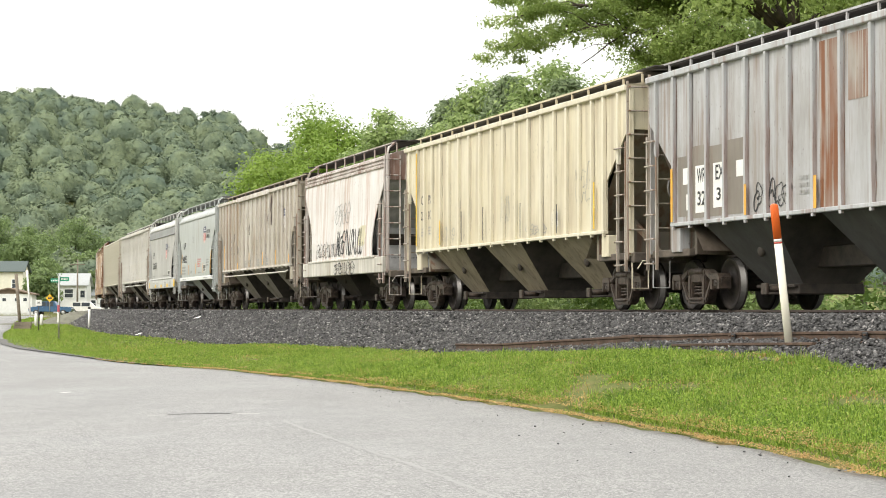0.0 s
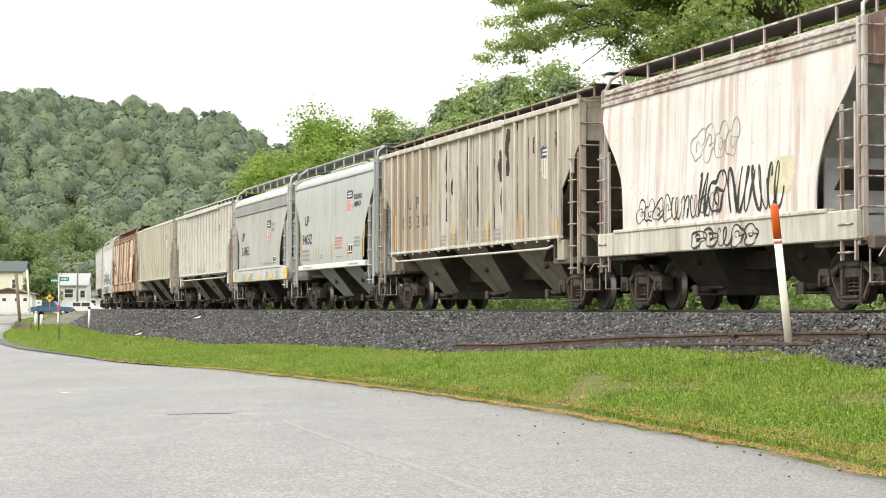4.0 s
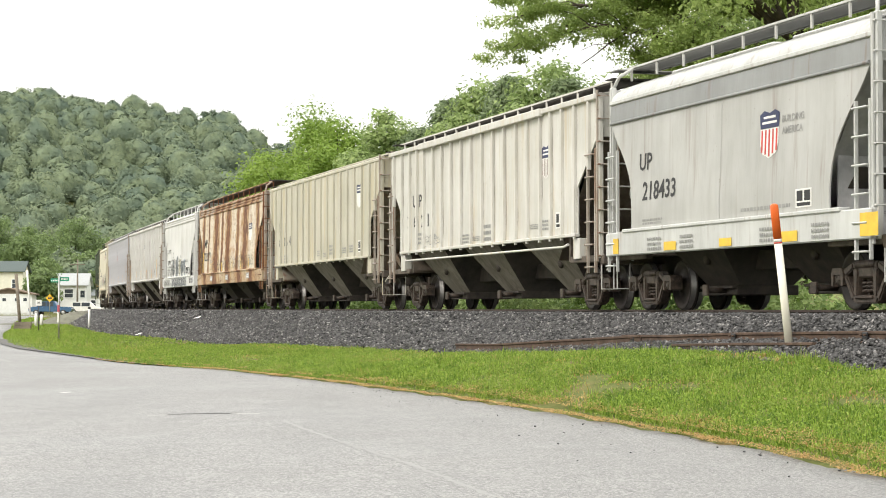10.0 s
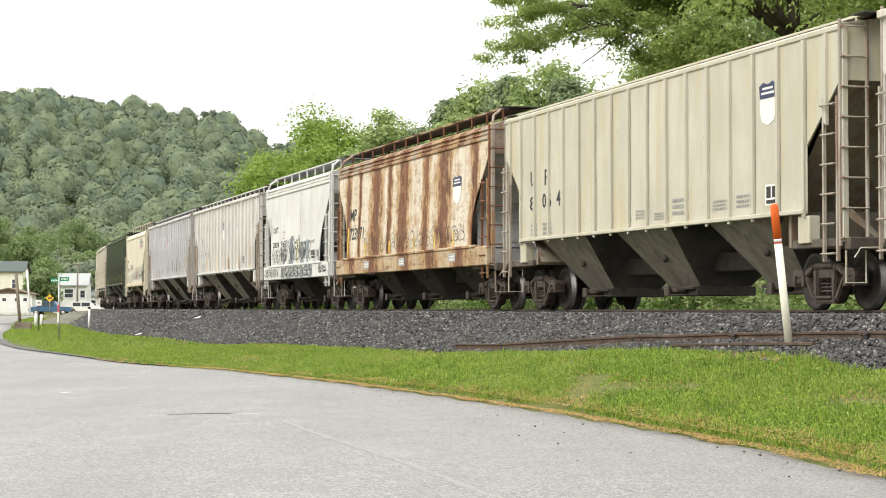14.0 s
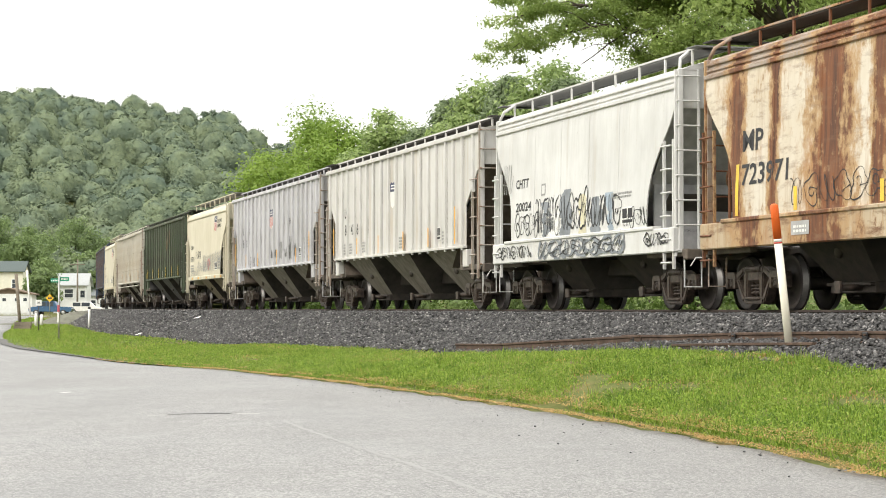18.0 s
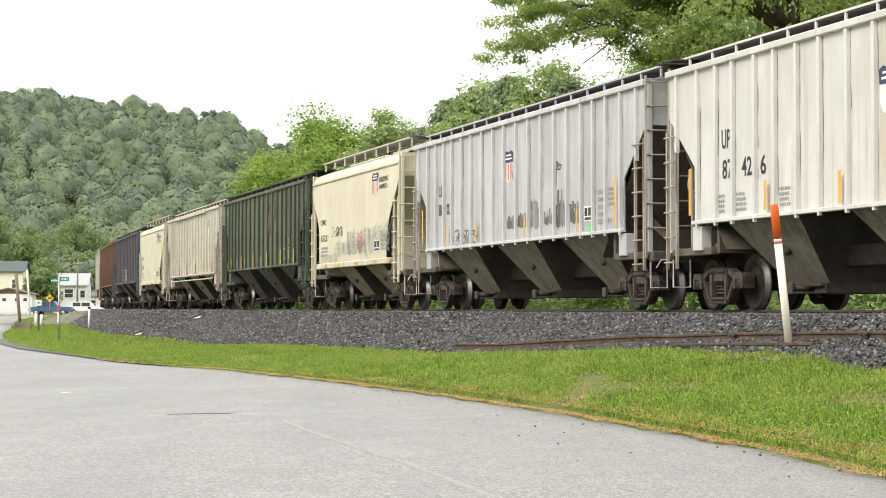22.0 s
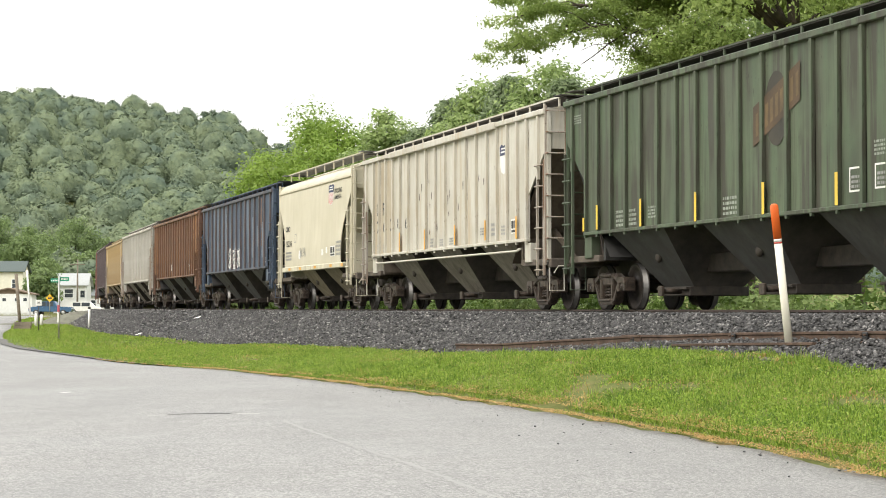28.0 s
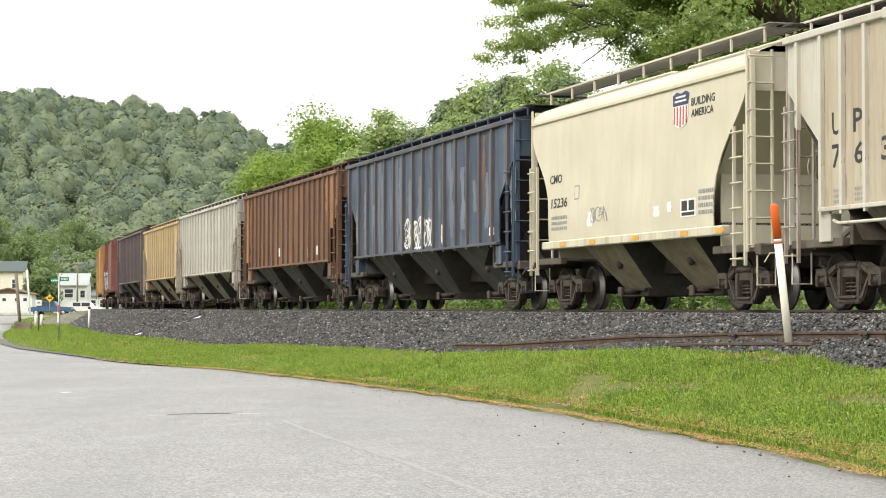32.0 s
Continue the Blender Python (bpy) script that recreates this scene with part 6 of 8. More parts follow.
for i, (x0, x1, z0, z1) in enumerate(((-6.7, -6.3, 1.65, 1.95), (-5.9, -5.3, 1.65, 1.95), (-0.3, 0.3, 1.75, 1.95), (0.65, 1.2, 1.7, 1.85), (1.55, 2.1, 1.75, 2.1), (3.4, 4.0, 1.75, 1.95), (4.4, 5.0, 1.75, 2.0))):
    fine_print(x0, x1, z0, z1, 3, c, 90 + i)

# rusty long round car
c, L = new_car("heavily rusted long round-sided hopper car", 17.4, 0.15)
BANDS = ((-3.1, 0.62), (0.0, 0.55), (4.1, 0.6), (-6.6, 0.3), (-5.1, 0.16), (6.8, 0.3))
P = rust_paint("rust_eaten_paint", (0.58, 0.5, 0.38), (0.67, 0.62, 0.53), BANDS + ((2.35, 0.3), (-1.5, 0.22)), 0.5, 9)
PT = rust_paint("rusty_trim_paint", (0.3, 0.24, 0.2), (0.42, 0.36, 0.31), BANDS + ((2.2, 0.6), (-1.6, 0.5), (5.5, 0.4)), 0.8, 9.7)
PS = rust_paint("rusty_sill_paint", (0.42, 0.32, 0.2), (0.52, 0.43, 0.31), ((-3.4, 0.8), (0.2, 0.6), (3.0, 0.7), (5.6, 0.5), (-6, 0.5)), 1.0, 9.9)
curved(c, L, P, GREY_IN, 3, True, PT, seams=7, board=BOARD, sill_paint=PS)
letters("MP", -6.16, -5.35, 2.68, 3.04, c, yfun=FW)
letters("723971", -6.16, -4.37, 2.1, 2.47, c, yfun=FW)
emblem(5.11, 5.82, 2.66, 3.36, c, FW, old="blank")
for x, z0, z1 in ((-6.33, 1.6, 2.48), (-4.08, 1.6, 1.98), (-1.22, 1.6, 1.93), (1.45, 1.6, 1.98), (3.51, 1.6, 2.03), (5.3, 1.6, 2.0)):
    tabs(c, ((x, z0, z1),), YELLOWP, yfun=FW, w=0.06)
spray(-4.3, 6.2, 1.65, 2.15, BLACKP, c, 150, 20, FW, 0.013)
for x0 in (-4.2, -0.1, 4.9):
    field(x0, x0 + 0.65, 1.2, 1.42, GREY_IN, c, "steel_tag", y=-1.625, lift=0.006)
    fine_print(x0 + 0.1, x0 + 0.55, 1.24, 1.38, 2, c, 155, WHITEP, y=-1.63)

# white with graffiti
c, L = new_car("white round-sided two-bay hopper car with graffiti", LA, 0.27)
P = car_paint("clean_white_paint", (0.76, 0.76, 0.74), (0.81, 0.81, 0.79), (0.5, 0.46, 0.4), 0.1, 0.12, seed=10)
curved(c, L, P, GREY_IN, 2, True, P, seams=4)
letters("CHTT", -3.64, -2.74, 2.74, 2.95, c, yfun=FW)
letters("20024", -3.58, -2.5, 2.21, 2.42, c, yfun=FW)
field(-1.84, -1.56, 2.5, 2.76, GREYTXT, c, "letter_box", yfun=FW)
field(-1.8, -1.6, 2.54, 2.72, P, c, "letter_box", yfun=FW, lift=0.006)
data_box(3.15, 3.79, 1.67, 2.01, c, yfun=FW)
fine_print(2.55, 3.66, 2.2, 2.34, 2, c, 160, yfun=FW)
for i, (x0, x1, z1, m) in enumerate(((-2.1, -0.9, 2.35, SPRAY_GREY), (-0.8, 0.5, 2.55, SPRAY_GREY), (0.5, 1.3, 2.4, SPRAY_CREAM), (1.2, 2.3, 2.3, SPRAY_GREY), (2.0, 3.0, 2.35, SPRAY_BLUE), (-1.5, -0.4, 2.2, WHITEP))):
    blotch(x0, x1, 1.58, z1, m, c, 170 + i, "graffiti_fill", yfun=FW, rag=0.55)
spray(-1.9, 3.4, 1.1, 1.5, SPRAY_GREY, c, 187, 7, r=0.06, y=-1.628)
spray(-1.8, 3.3, 1.12, 1.48, BLACKP, c, 188, 8, r=0.018, y=-1.633)
spray(-3.6, -1.9, 1.62, 2.2, BLACKP, c, 180, 5, FW, 0.022)
spray(-2.1, 1.2, 1.62, 2.5, BLACKP, c, 181, 8, FW, 0.032)
spray(1.0, 3.1, 1.65, 2.35, BLACKP, c, 182, 5, FW, 0.03)
spray(3.2, 4.5, 1.6, 2.0, BLACKP, c, 183, 4, FW, 0.018)
spray(-4.6, -3.9, 2.6, 3.4, GREYTXT, c, 184, 2, FW, 0.016)
spray(-4.9, -2.4, 1.15, 1.45, BLACKP, c, 185, 7, r=0.022, y=-1.628)
spray(4.4, 5.6, 1.2, 1.45, BLACKP, c, 186, 4, r=0.022, y=-1.628)

# white
c, L = new_car("white ribbed covered hopper car", LR, -0.19)
P = car_paint("white_car_paint", (0.7, 0.69, 0.66), (0.75, 0.74, 0.72), (0.45, 0.36, 0.25), 0.1, 0.2, grime_c=(0.52, 0.49, 0.43), seed=11)
ribbed(c, L, P, BROWN_IN, bay_paint=BAY, sill_bar=False, xs=XS11)
rib_shade_stain(c, XS11, RIB_SHADE, 11, 0.35)
for b, x0, x1, z0, z1 in (("UP", -6.21, -5.83, 2.80, 3.14), ("87", -6.18, -5.75, 2.27, 2.62), ("42", -5.38, -4.97, 2.28, 2.61), ("6", -4.63, -4.41, 2.26, 2.60)):
    letters(b, x0, x1, z0, z1, c)
emblem(-0.49, 0.07, 2.86, 3.61, c, old="blank")
tabs(c, ((-7.46, 1.7, 2.54), (-4.3, 1.66, 2.15), (-1.65, 1.63, 2.14), (1.17, 1.65, 2.15), (3.78, 1.65, 2.15), (6.3, 1.65, 2.6)))
data_box(4.3, 4.75, 1.8, 2.15, c)
for i, (x0, x1) in enumerate(((-6.5, -6.1), (-5.6, -5.2), (-3.9, -3.5), (0.5, 1.0), (4.9, 5.4))):
    fine_print(x0, x1, 1.7, 2.05, 4, c, 190 + i)

# silver grey with smudges
c, L = new_car("light grey ribbed hopper car with dark smudges", LR, -0.16)
P = car_paint("silver_grey_paint", (0.53, 0.53, 0.56), (0.61, 0.61, 0.64), (0.4, 0.39, 0.38), 0.3, 0.3, grime_c=(0.4, 0.38, 0.36), seed=12)
P12R = car_paint("rib_silver_paint", (0.7, 0.7, 0.73), (0.72, 0.72, 0.75), amount=0.05, grime=0.2, seed=12.3)
SOOT = car_paint("soot_smudge", (0.06, 0.06, 0.06), (0.1, 0.1, 0.1), (0.3, 0.3, 0.3), 0.5, 0.4, grime_c=(0.3, 0.3, 0.3), seed=12.5)
ribbed(c, L, P, BROWN_IN, rib_paint=P12R, bay_paint=BAY, sill_bar=False, xs=XS7)
rib_shade_stain(c, XS7, RIB_SHADE, 12, 0.3)
for b, x0, x1, z0, z1 in (("UP", -6.27, -5.84, 2.90, 3.20), ("88", -6.28, -5.82, 2.41, 2.73), ("03", -5.54, -5.08, 2.41, 2.72)):
    letters(b, x0, x1, z0, z1, c)
emblem(-0.63, -0.02, 2.94, 3.69, c)
for i, (x0, x1, z0, z1) in enumerate(((-0.45, 0.1, 1.85, 2.2), (0.3, 1.0, 1.85, 2.2), (1.3, 1.95, 1.8, 2.65), (2.2, 2.78, 1.85, 2.22), (3.0, 3.58, 1.72, 2.7), (3.9, 4.42, 1.8, 2.3))):
    smear(x0, x1, z0, z1, SOOT, c, 200 + i)
tabs(c, ((-7.62, 1.72, 2.63), (-5.25, 1.63, 2.13), (-2.76, 1.64, 2.12), (1.03, 1.63, 2.13), (4.51, 1.63, 2.12), (6.76, 1.63, 2.62)))
data_box(4.79, 5.25, 1.83, 2.14, c)
field(5.05, 5.3, 1.6, 1.78, GREENP, c, "green_sticker")
spray(-4.9, -2.9, 1.62, 2.0, BLACKP, c, 210, 4, r=0.016)
for i, (x0, x1, z0, z1) in enumerate(((5.6, 6.0, 1.9, 2.5), (6.2, 6.5, 2.1, 2.5), (5.6, 6.4, 1.75, 1.85))):
    fine_print(x0, x1, z0, z1, 4, c, 215 + i)
spray(2.9, 3.3, 3.0, 3.2, BLACKP, c, 211, 1, r=0.014)

# butter cream with graffiti
def cream_car(label, off, paint, number, marks):
    c, L = new_car(label, LS, off)
    sill = car_paint(paint.name + "_sill", (0.72, 0.68, 0.52), amount=0.1, grime=0.2, seed=33)
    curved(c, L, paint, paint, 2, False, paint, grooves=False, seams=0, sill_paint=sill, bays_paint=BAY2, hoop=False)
    emblem(2.1, 2.8, 3.31, 4.0, c, FW)
    letters("BUILDING", 2.95, 4.0, 3.68, 3.83, c, yfun=FW)
    letters("AMERICA", 2.95, 3.95, 3.48, 3.62, c, yfun=FW)
    letters("CMO", -4.8, -4.02, 2.71, 2.9, c, yfun=FW)
    letters(number, -4.64, -3.62, 2.18, 2.39, c, yfun=FW)
    data_box(2.58, 3.28, 1.68, 2.01, c, yfun=FW)
    field(-3.2, -2.9, 2.3, 2.6, GREYTXT, c, "letter_box", yfun=FW)
    field(-3.17, -2.93, 2.33, 2.57, paint, c, "letter_box", yfun=FW, lift=0.006)
    for x in (-4.0, -2.2, 0.2, 2.6, 4.2):
        field(x, x + 0.35, 1.34, 1.43, AMBERP, c, "amber_mark", y=-1.625, lift=0.006)
    fine_print(-4.6, -3.6, 1.7, 2.05, 3, c, 220, yfun=FW)
    fine_print(3.4, 4.1, 1.7, 2.2, 4, c, 221, yfun=FW)
    return c


P = car_paint("butter_cream_paint", (0.71, 0.65, 0.49), (0.75, 0.7, 0.56), (0.5, 0.45, 0.34), 0.12, 0.2, grime_c=(0.6, 0.55, 0.42), seed=13)
c = cream_car("cream smooth-sided two-bay hopper car with graffiti", -0.45, P, "15221", True)
spray(-2.6, 1.2, 1.66, 2.1, GREYTXT, c, 230, 15, FW, 0.016)
spray(-0.9, 2.6, 1.6, 2.45, GREYTXT, c, 235, 14, FW, 0.018)
spray(-4.6, -2.2, 1.5, 1.75, GREYTXT, c, 236, 10, FW, 0.01)
spray(2.5, 4.3, 1.9, 2.5, GREYTXT, c, 231, 9, FW, 0.014)
spray(3.2, 4.4, 1.7, 2.3, GREYTXT, c, 232, 4, FW, 0.02)
spray(-2.6, -1.6, 2.25, 2.6, BLACKP, c, 233, 3, FW, 0.025)
blotch(0.2, 1.6, 1.7, 2.2, FADED_RED, c, 234, "graffiti_fill", yfun=FW, rag=0.7)

# green
c, L = new_car("dark green ribbed covered hopper car with yellow tape", LR, -0.12)
P = car_paint("faded_green_paint", (0.06, 0.1, 0.055), (0.115, 0.165, 0.09), (0.05, 0.05, 0.035), 0.7, 0.5, grime_c=(0.13, 0.14, 0.1), width=2.6, seed=14)
ribbed(c, L, P, BLACK_IN, bay_paint=BAY_D, sill_bar=False)
LOGO_D = plain("faded_black_emblem", (0.05, 0.045, 0.035), 0.7, vary=0.4)
WORN_PRINT = plain("worn_pale_print", (0.3, 0.33, 0.28), 0.7, vary=0.4, scale=8)
LOGO_Y = plain("faded_yellow_emblem", (0.13, 0.09, 0.045), 0.7, vary=0.4)
bm = bmesh.new()
bm.faces.new([bm.verts.new((1.88 + 0.44 * math.cos(a), -1.51, 3.32 + 0.62 * math.sin(a))) for a in np.linspace(0, 6.283, 28, endpoint=False)])
e = part("emblem", bm, LOGO_D, c, "faded round emblem with a slanting bar")
bm = bmesh.new()
bm.faces.new([bm.verts.new(p) for p in ((0.99, -1.515, 2.74), (2.77, -1.515, 3.37), (2.77, -1.515, 4.01), (0.99, -1.515, 3.41))])
part("emblem_bar", bm, plain("emblem_brown", (0.09, 0.06, 0.035), 0.7, vary=0.4), e)
for i in range(9):
    a = 1.1 + i * 0.19
    z = 2.86 + (a - 1.0) * 0.354
    bm = bmesh.new()
    bm.faces.new([bm.verts.new(p) for p in ((a, -1.519, z), (a + 0.1, -1.519, z + 0.036), (a + 0.1, -1.519, z + 0.42), (a, -1.519, z + 0.38))])
    part("emblem_mark", bm, LOGO_Y, e)
tabs(c, ((-7.31, 1.62, 1.9), (-6.52, 1.63, 2.13), (-4.13, 1.6, 2.13), (-1.47, 1.59, 2.11), (1.37, 1.59, 2.12), (4.0, 1.61, 2.12), (6.39, 1.6, 2.1)), YELLOWP)
for x0, x1, z0, z1 in ((4.3, 4.78, 1.79, 2.17), (5.11, 5.63, 1.8, 2.18)):
    b = field(x0, x1, z0, z1, WHITEP, c, "notice_panel", lift=0.006)
    field(x0 + 0.04, x1 - 0.04, z0 + 0.03, z1 - 0.03, P, b, "notice_field", lift=0.009)
    fine_print(x0 + 0.08, x1 - 0.08, z0 + 0.06, z1 - 0.1, 3, c, 240, y=-1.51)
for i, (x0, x1, z0, z1) in enumerate(((5.1, 5.6, 2.3, 2.55), (-5.6, -5.2, 1.65, 2.0), (-4.9, -4.5, 1.65, 2.0), (-0.4, 0.2, 1.65, 2.0), (-3.9, -3.5, 1.75, 2.0), (6.0, 6.3, 1.7, 2.1), (-8.1, -7.6, 3.9, 4.1))):
    fine_print(x0, x1, z0, z1, 4, c, 245 + i, WORN_PRINT)

# dirty cream
c, L = new_car("dirty cream ribbed covered hopper car", LR, -0.5)
P = car_paint("dirty_cream_paint", (0.63, 0.6, 0.52), (0.7, 0.68, 0.61), (0.45, 0.34, 0.2), 0.2, 0.3, grime_c=(0.48, 0.43, 0.34), seed=15)
ribbed(c, L, P, BROWN_IN, bay_paint=BAY, chord=(-5.0, 4.95))
rib_shade_stain(c, RIB_X, RIB_SHADE, 15, 0.35)
P15T = car_paint("tan_stained_panel", (0.52, 0.45, 0.33), (0.6, 0.54, 0.42), (0.35, 0.25, 0.15), 0.3, 0.4, grime_c=(0.4, 0.34, 0.25), seed=15.5)
for x0, x1 in ((-7.08, -6.53), (-6.39, -5.77), (-5.63, -5.05)):
    field(x0 + OFF, x1 + OFF, 1.6, 4.24, P15T, c, "tan_panel", lift=0.001)
for b, x0, x1, z0, z1 in (("U", -7.34, -7.04, 2.7, 3.06), ("P", -6.64, -6.34, 2.7, 3.06), ("7", -7.34, -7.04, 2.19, 2.56), ("6", -6.61, -6.3, 2.21, 2.55), ("3", -5.77, -5.48, 2.21, 2.57), ("8", -4.98, -4.68, 2.24, 2.57), ("6", -4.14, -3.86, 2.22, 2.55)):
    letters(b, x0, x1, z0, z1, c)
emblem(4.61, 5.16, 3.16, 3.87, c, old="blank")
tabs(c, ((-4.49, 1.6, 2.13), (-1.85, 1.59, 2.12), (1.0, 1.63, 2.12), (3.61, 1.66, 2.14), (6.02, 1.62, 2.13)))
data_box(5.45, 5.9, 1.75, 2.08, c)
for i, (x0, x1, z0, z1) in enumerate(((-7.3, -7.0, 1.65, 1.9), (-6.6, -6.3, 1.65, 1.9), (-1.5, -1.1, 1.65, 1.9), (-0.6, -0.1, 1.65, 1.85), (0.3, 0.8, 1.65, 1.85), (3.0, 3.5, 1.8, 2.0), (3.9, 4.3, 1.75, 2.1), (4.7, 5.2, 1.75, 2.0))):
    fine_print(x0, x1, z0, z1, 3, c, 260 + i)
for i in range(16):
    rr = random.Random(i)
    x, z = rr.uniform(-3.5, 4.5), rr.uniform(1.8, 3.4)
    blotch(x, x + 0.07, z, z + rr.uniform(0.08, 0.25), PEEL, c, 270 + i, rag=0.4)

P = car_paint("custard_paint", (0.68, 0.63, 0.48), (0.71, 0.66, 0.52), (0.5, 0.45, 0.34), 0.06, 0.12, grime_c=(0.6, 0.55, 0.42), seed=16)
c = cream_car("cream smooth-sided two-bay hopper car", -0.39, P, "15236", False)
spray(-2.2, -1.2, 1.75, 2.1, GREYTXT, c, 280, 3, FW, 0.02)
for i, (x0, x1, z0, z1) in enumerate(((1.2, 1.6, 1.75, 1.95), (1.9, 2.2, 1.8, 2.0), (-2.4, -2.0, 1.7, 2.0))):
    blotch(x0, x1, z0, z1, WHITEP, c, 282 + i, "paint_patch", yfun=FW)

# blue
c, L = new_car("faded blue ribbed hopper car with white graffiti", LR, -0.50)
P = car_paint("faded_blue_paint", (0.035, 0.06, 0.105), (0.075, 0.11, 0.17), (0.15, 0.18, 0.23), 0.4, 0.3, grime_c=(0.045, 0.06, 0.09), width=1.6, seed=17)
P17R = car_paint("blue_rib_paint", (0.03, 0.045, 0.08), (0.07, 0.09, 0.13), amount=0.2, grime=0.3, seed=17.3)
ribbed(c, L, P, BLACK_IN, bay_paint=BAY_D, sill_bar=False, xs=[0.52 + 1.04 * i for i in range(8)], rib_paint=P17R)
# chalked paint, lightened further with the sky's sheen put into its colour
FADE = car_paint("chalked_sheen_blue", (0.12, 0.165, 0.24), (0.19, 0.235, 0.31), (0.04, 0.06, 0.1), 0.3, 0.3, seed=17.6)
for i in range(16):
    rr = random.Random(50 + i)
    x = -7.9 + i * 1.02
    if i % 5 < 4:
        blotch(x + 0.1, x + 0.7, 1.55 + rr.uniform(0, 0.9), 3.0 + rr.uniform(0.0, 1.0), FADE, c, 290 + i, "faded_sheen_patch", rag=0.5)
PB = car_paint("brown_stain", (0.16, 0.09, 0.06), (0.2, 0.12, 0.09), amount=0.2, grime=0.3, seed=17.8)
blotch(5.3, 5.75, 2.4, 4.2, PB, c, 310, "rust_stain", rag=0.6)
spray(-2.2, 1.1, 1.68, 2.42, WHITEP, c, 320, 4, r=0.055)
spray(-2.1, 1.0, 1.62, 2.5, WHITEP, c, 322, 5, r=0.04)
blotch(1.7, 2.1, 1.7, 2.2, WHITEP, c, 325, "graffiti_fill")
field(5.95, 6.35, 1.76, 1.96, WHITEP, c, "white_patch")

# brown
c, L = new_car("rusty brown ribbed covered hopper car", LR, -0.75)
P = car_paint("red_brown_paint", (0.13, 0.065, 0.04), (0.19, 0.1, 0.065), (0.3, 0.14, 0.05), 0.4, 0.3, grime_c=(0.1, 0.07, 0.055), seed=18)
ribbed(c, L, P, BLACK_IN, bay_paint=BAY_D, sill_bar=False)
OR = car_paint("orange_rust", (0.36, 0.15, 0.04), (0.42, 0.2, 0.06), amount=0.4, grime=0.3, seed=18.4)
blotch(5.6, 7.5, 2.6, 4.3, OR, c, 330, "rust_patch", rag=0.3)
blotch(-9.2, -7.6, 1.8, 4.3, OR, c, 331, "rust_patch", rag=0.2)
for x, z in ((-2.2, 1.9), (3.0, 1.75), (4.4, 1.8)):
    field(x, x + 0.35, z, z + 0.3, WHITEP, c, "white_patch")
# chalky white
c, L = new_car("grey-white ribbed covered hopper car", LR, 0)
P = car_paint("chalky_paint", (0.58, 0.56, 0.5), (0.65, 0.63, 0.58), (0.35, 0.28, 0.2), 0.2, 0.3, seed=19)
ribbed(c, L, P, BROWN_IN, bay_paint=BAY, sill_bar=False)
# yellow
c, L = new_car("faded yellow ribbed covered hopper car", 16.5, 0)
P = car_paint("faded_yellow_paint", (0.55, 0.4, 0.2), (0.62, 0.48, 0.28), (0.3, 0.18, 0.08), 0.25, 0.25, seed=20)
ribbed(c, L, P, BROWN_IN, bay_paint=BAY2, sill_bar=False, top=4.2, ymid=4.36, xs=[0.5 + 1.0 * i for i in range(7)])
# purple brown
c, L = new_car("dull purple-brown ribbed covered hopper car", 17.4, 0)
P = car_paint("purple_brown_paint", (0.12, 0.09, 0.095), (0.17, 0.13, 0.135), (0.1, 0.07, 0.06), 0.2, 0.3, grime_c=(0.14, 0.12, 0.12), seed=21)
ribbed(c, L, P, BLACK_IN, bay_paint=BAY_D, sill_bar=False)
# boxcars
c, L = new_car("dark red boxcar with graffiti low on its side", 14.6, 0, "boxcar")
P = car_paint("boxcar_red_paint", (0.17, 0.05, 0.04), (0.22, 0.075, 0.055), RUST, 0.2, 0.3, seed=22)
boxcar(c, L, P, P)
spray(-6, -1.8, 1.3, 2.6, WHITEP, c, 340, 4, r=0.09, y=-1.565)
spray(-6, -1.8, 1.3, 2.6, SPRAY_BLUE, c, 341, 4, r=0.09, y=-1.57)
c, L = new_car("orange-yellow boxcar with a white roof", 16.0, 0, "boxcar")
P = car_paint("boxcar_yellow_paint", (0.5, 0.26, 0.05), (0.56, 0.32, 0.08), RUST, 0.2, 0.3, seed=23)
boxcar(c, L, P, WHITEP)

# ---- beside the track ----
OLDWOOD = plain("grey_old_wood", (0.2, 0.17, 0.13), 0.9, vary=0.35)
GALV = plain("galvanised_steel", (0.45, 0.45, 0.44), 0.45, 0.6)
SIGNG = plain("green_sign_sheet", (0.02, 0.25, 0.14), 0.4, vary=0.08)
SIGNY = plain("yellow_sign_sheet", (0.85, 0.5, 0.03), 0.4, vary=0.06)
CREAM_W = plain("cream_siding", (0.72, 0.7, 0.58), 0.7, vary=0.06)
WHITE_W = plain("white_siding", (0.78, 0.79, 0.78), 0.7, vary=0.06)
ROOFG = plain("grey_shingle", (0.2, 0.22, 0.22), 0.9, vary=0.2, scale=8)
ROOFD = plain("dark_green_shingle", (0.1, 0.125, 0.12), 0.9, vary=0.2, scale=8)
ROOFL = plain("pale_grey_roofing", (0.42, 0.44, 0.44), 0.8, vary=0.12, scale=4)
ROOFB = plain("brown_gable_boards", (0.2, 0.15, 0.11), 0.85, vary=0.2)
GLASS = plain("dark_window_glass", (0.05, 0.06, 0.07), 0.08, vary=0.1)
TYRE = plain("tyre_rubber", (0.025, 0.025, 0.025), 0.85)


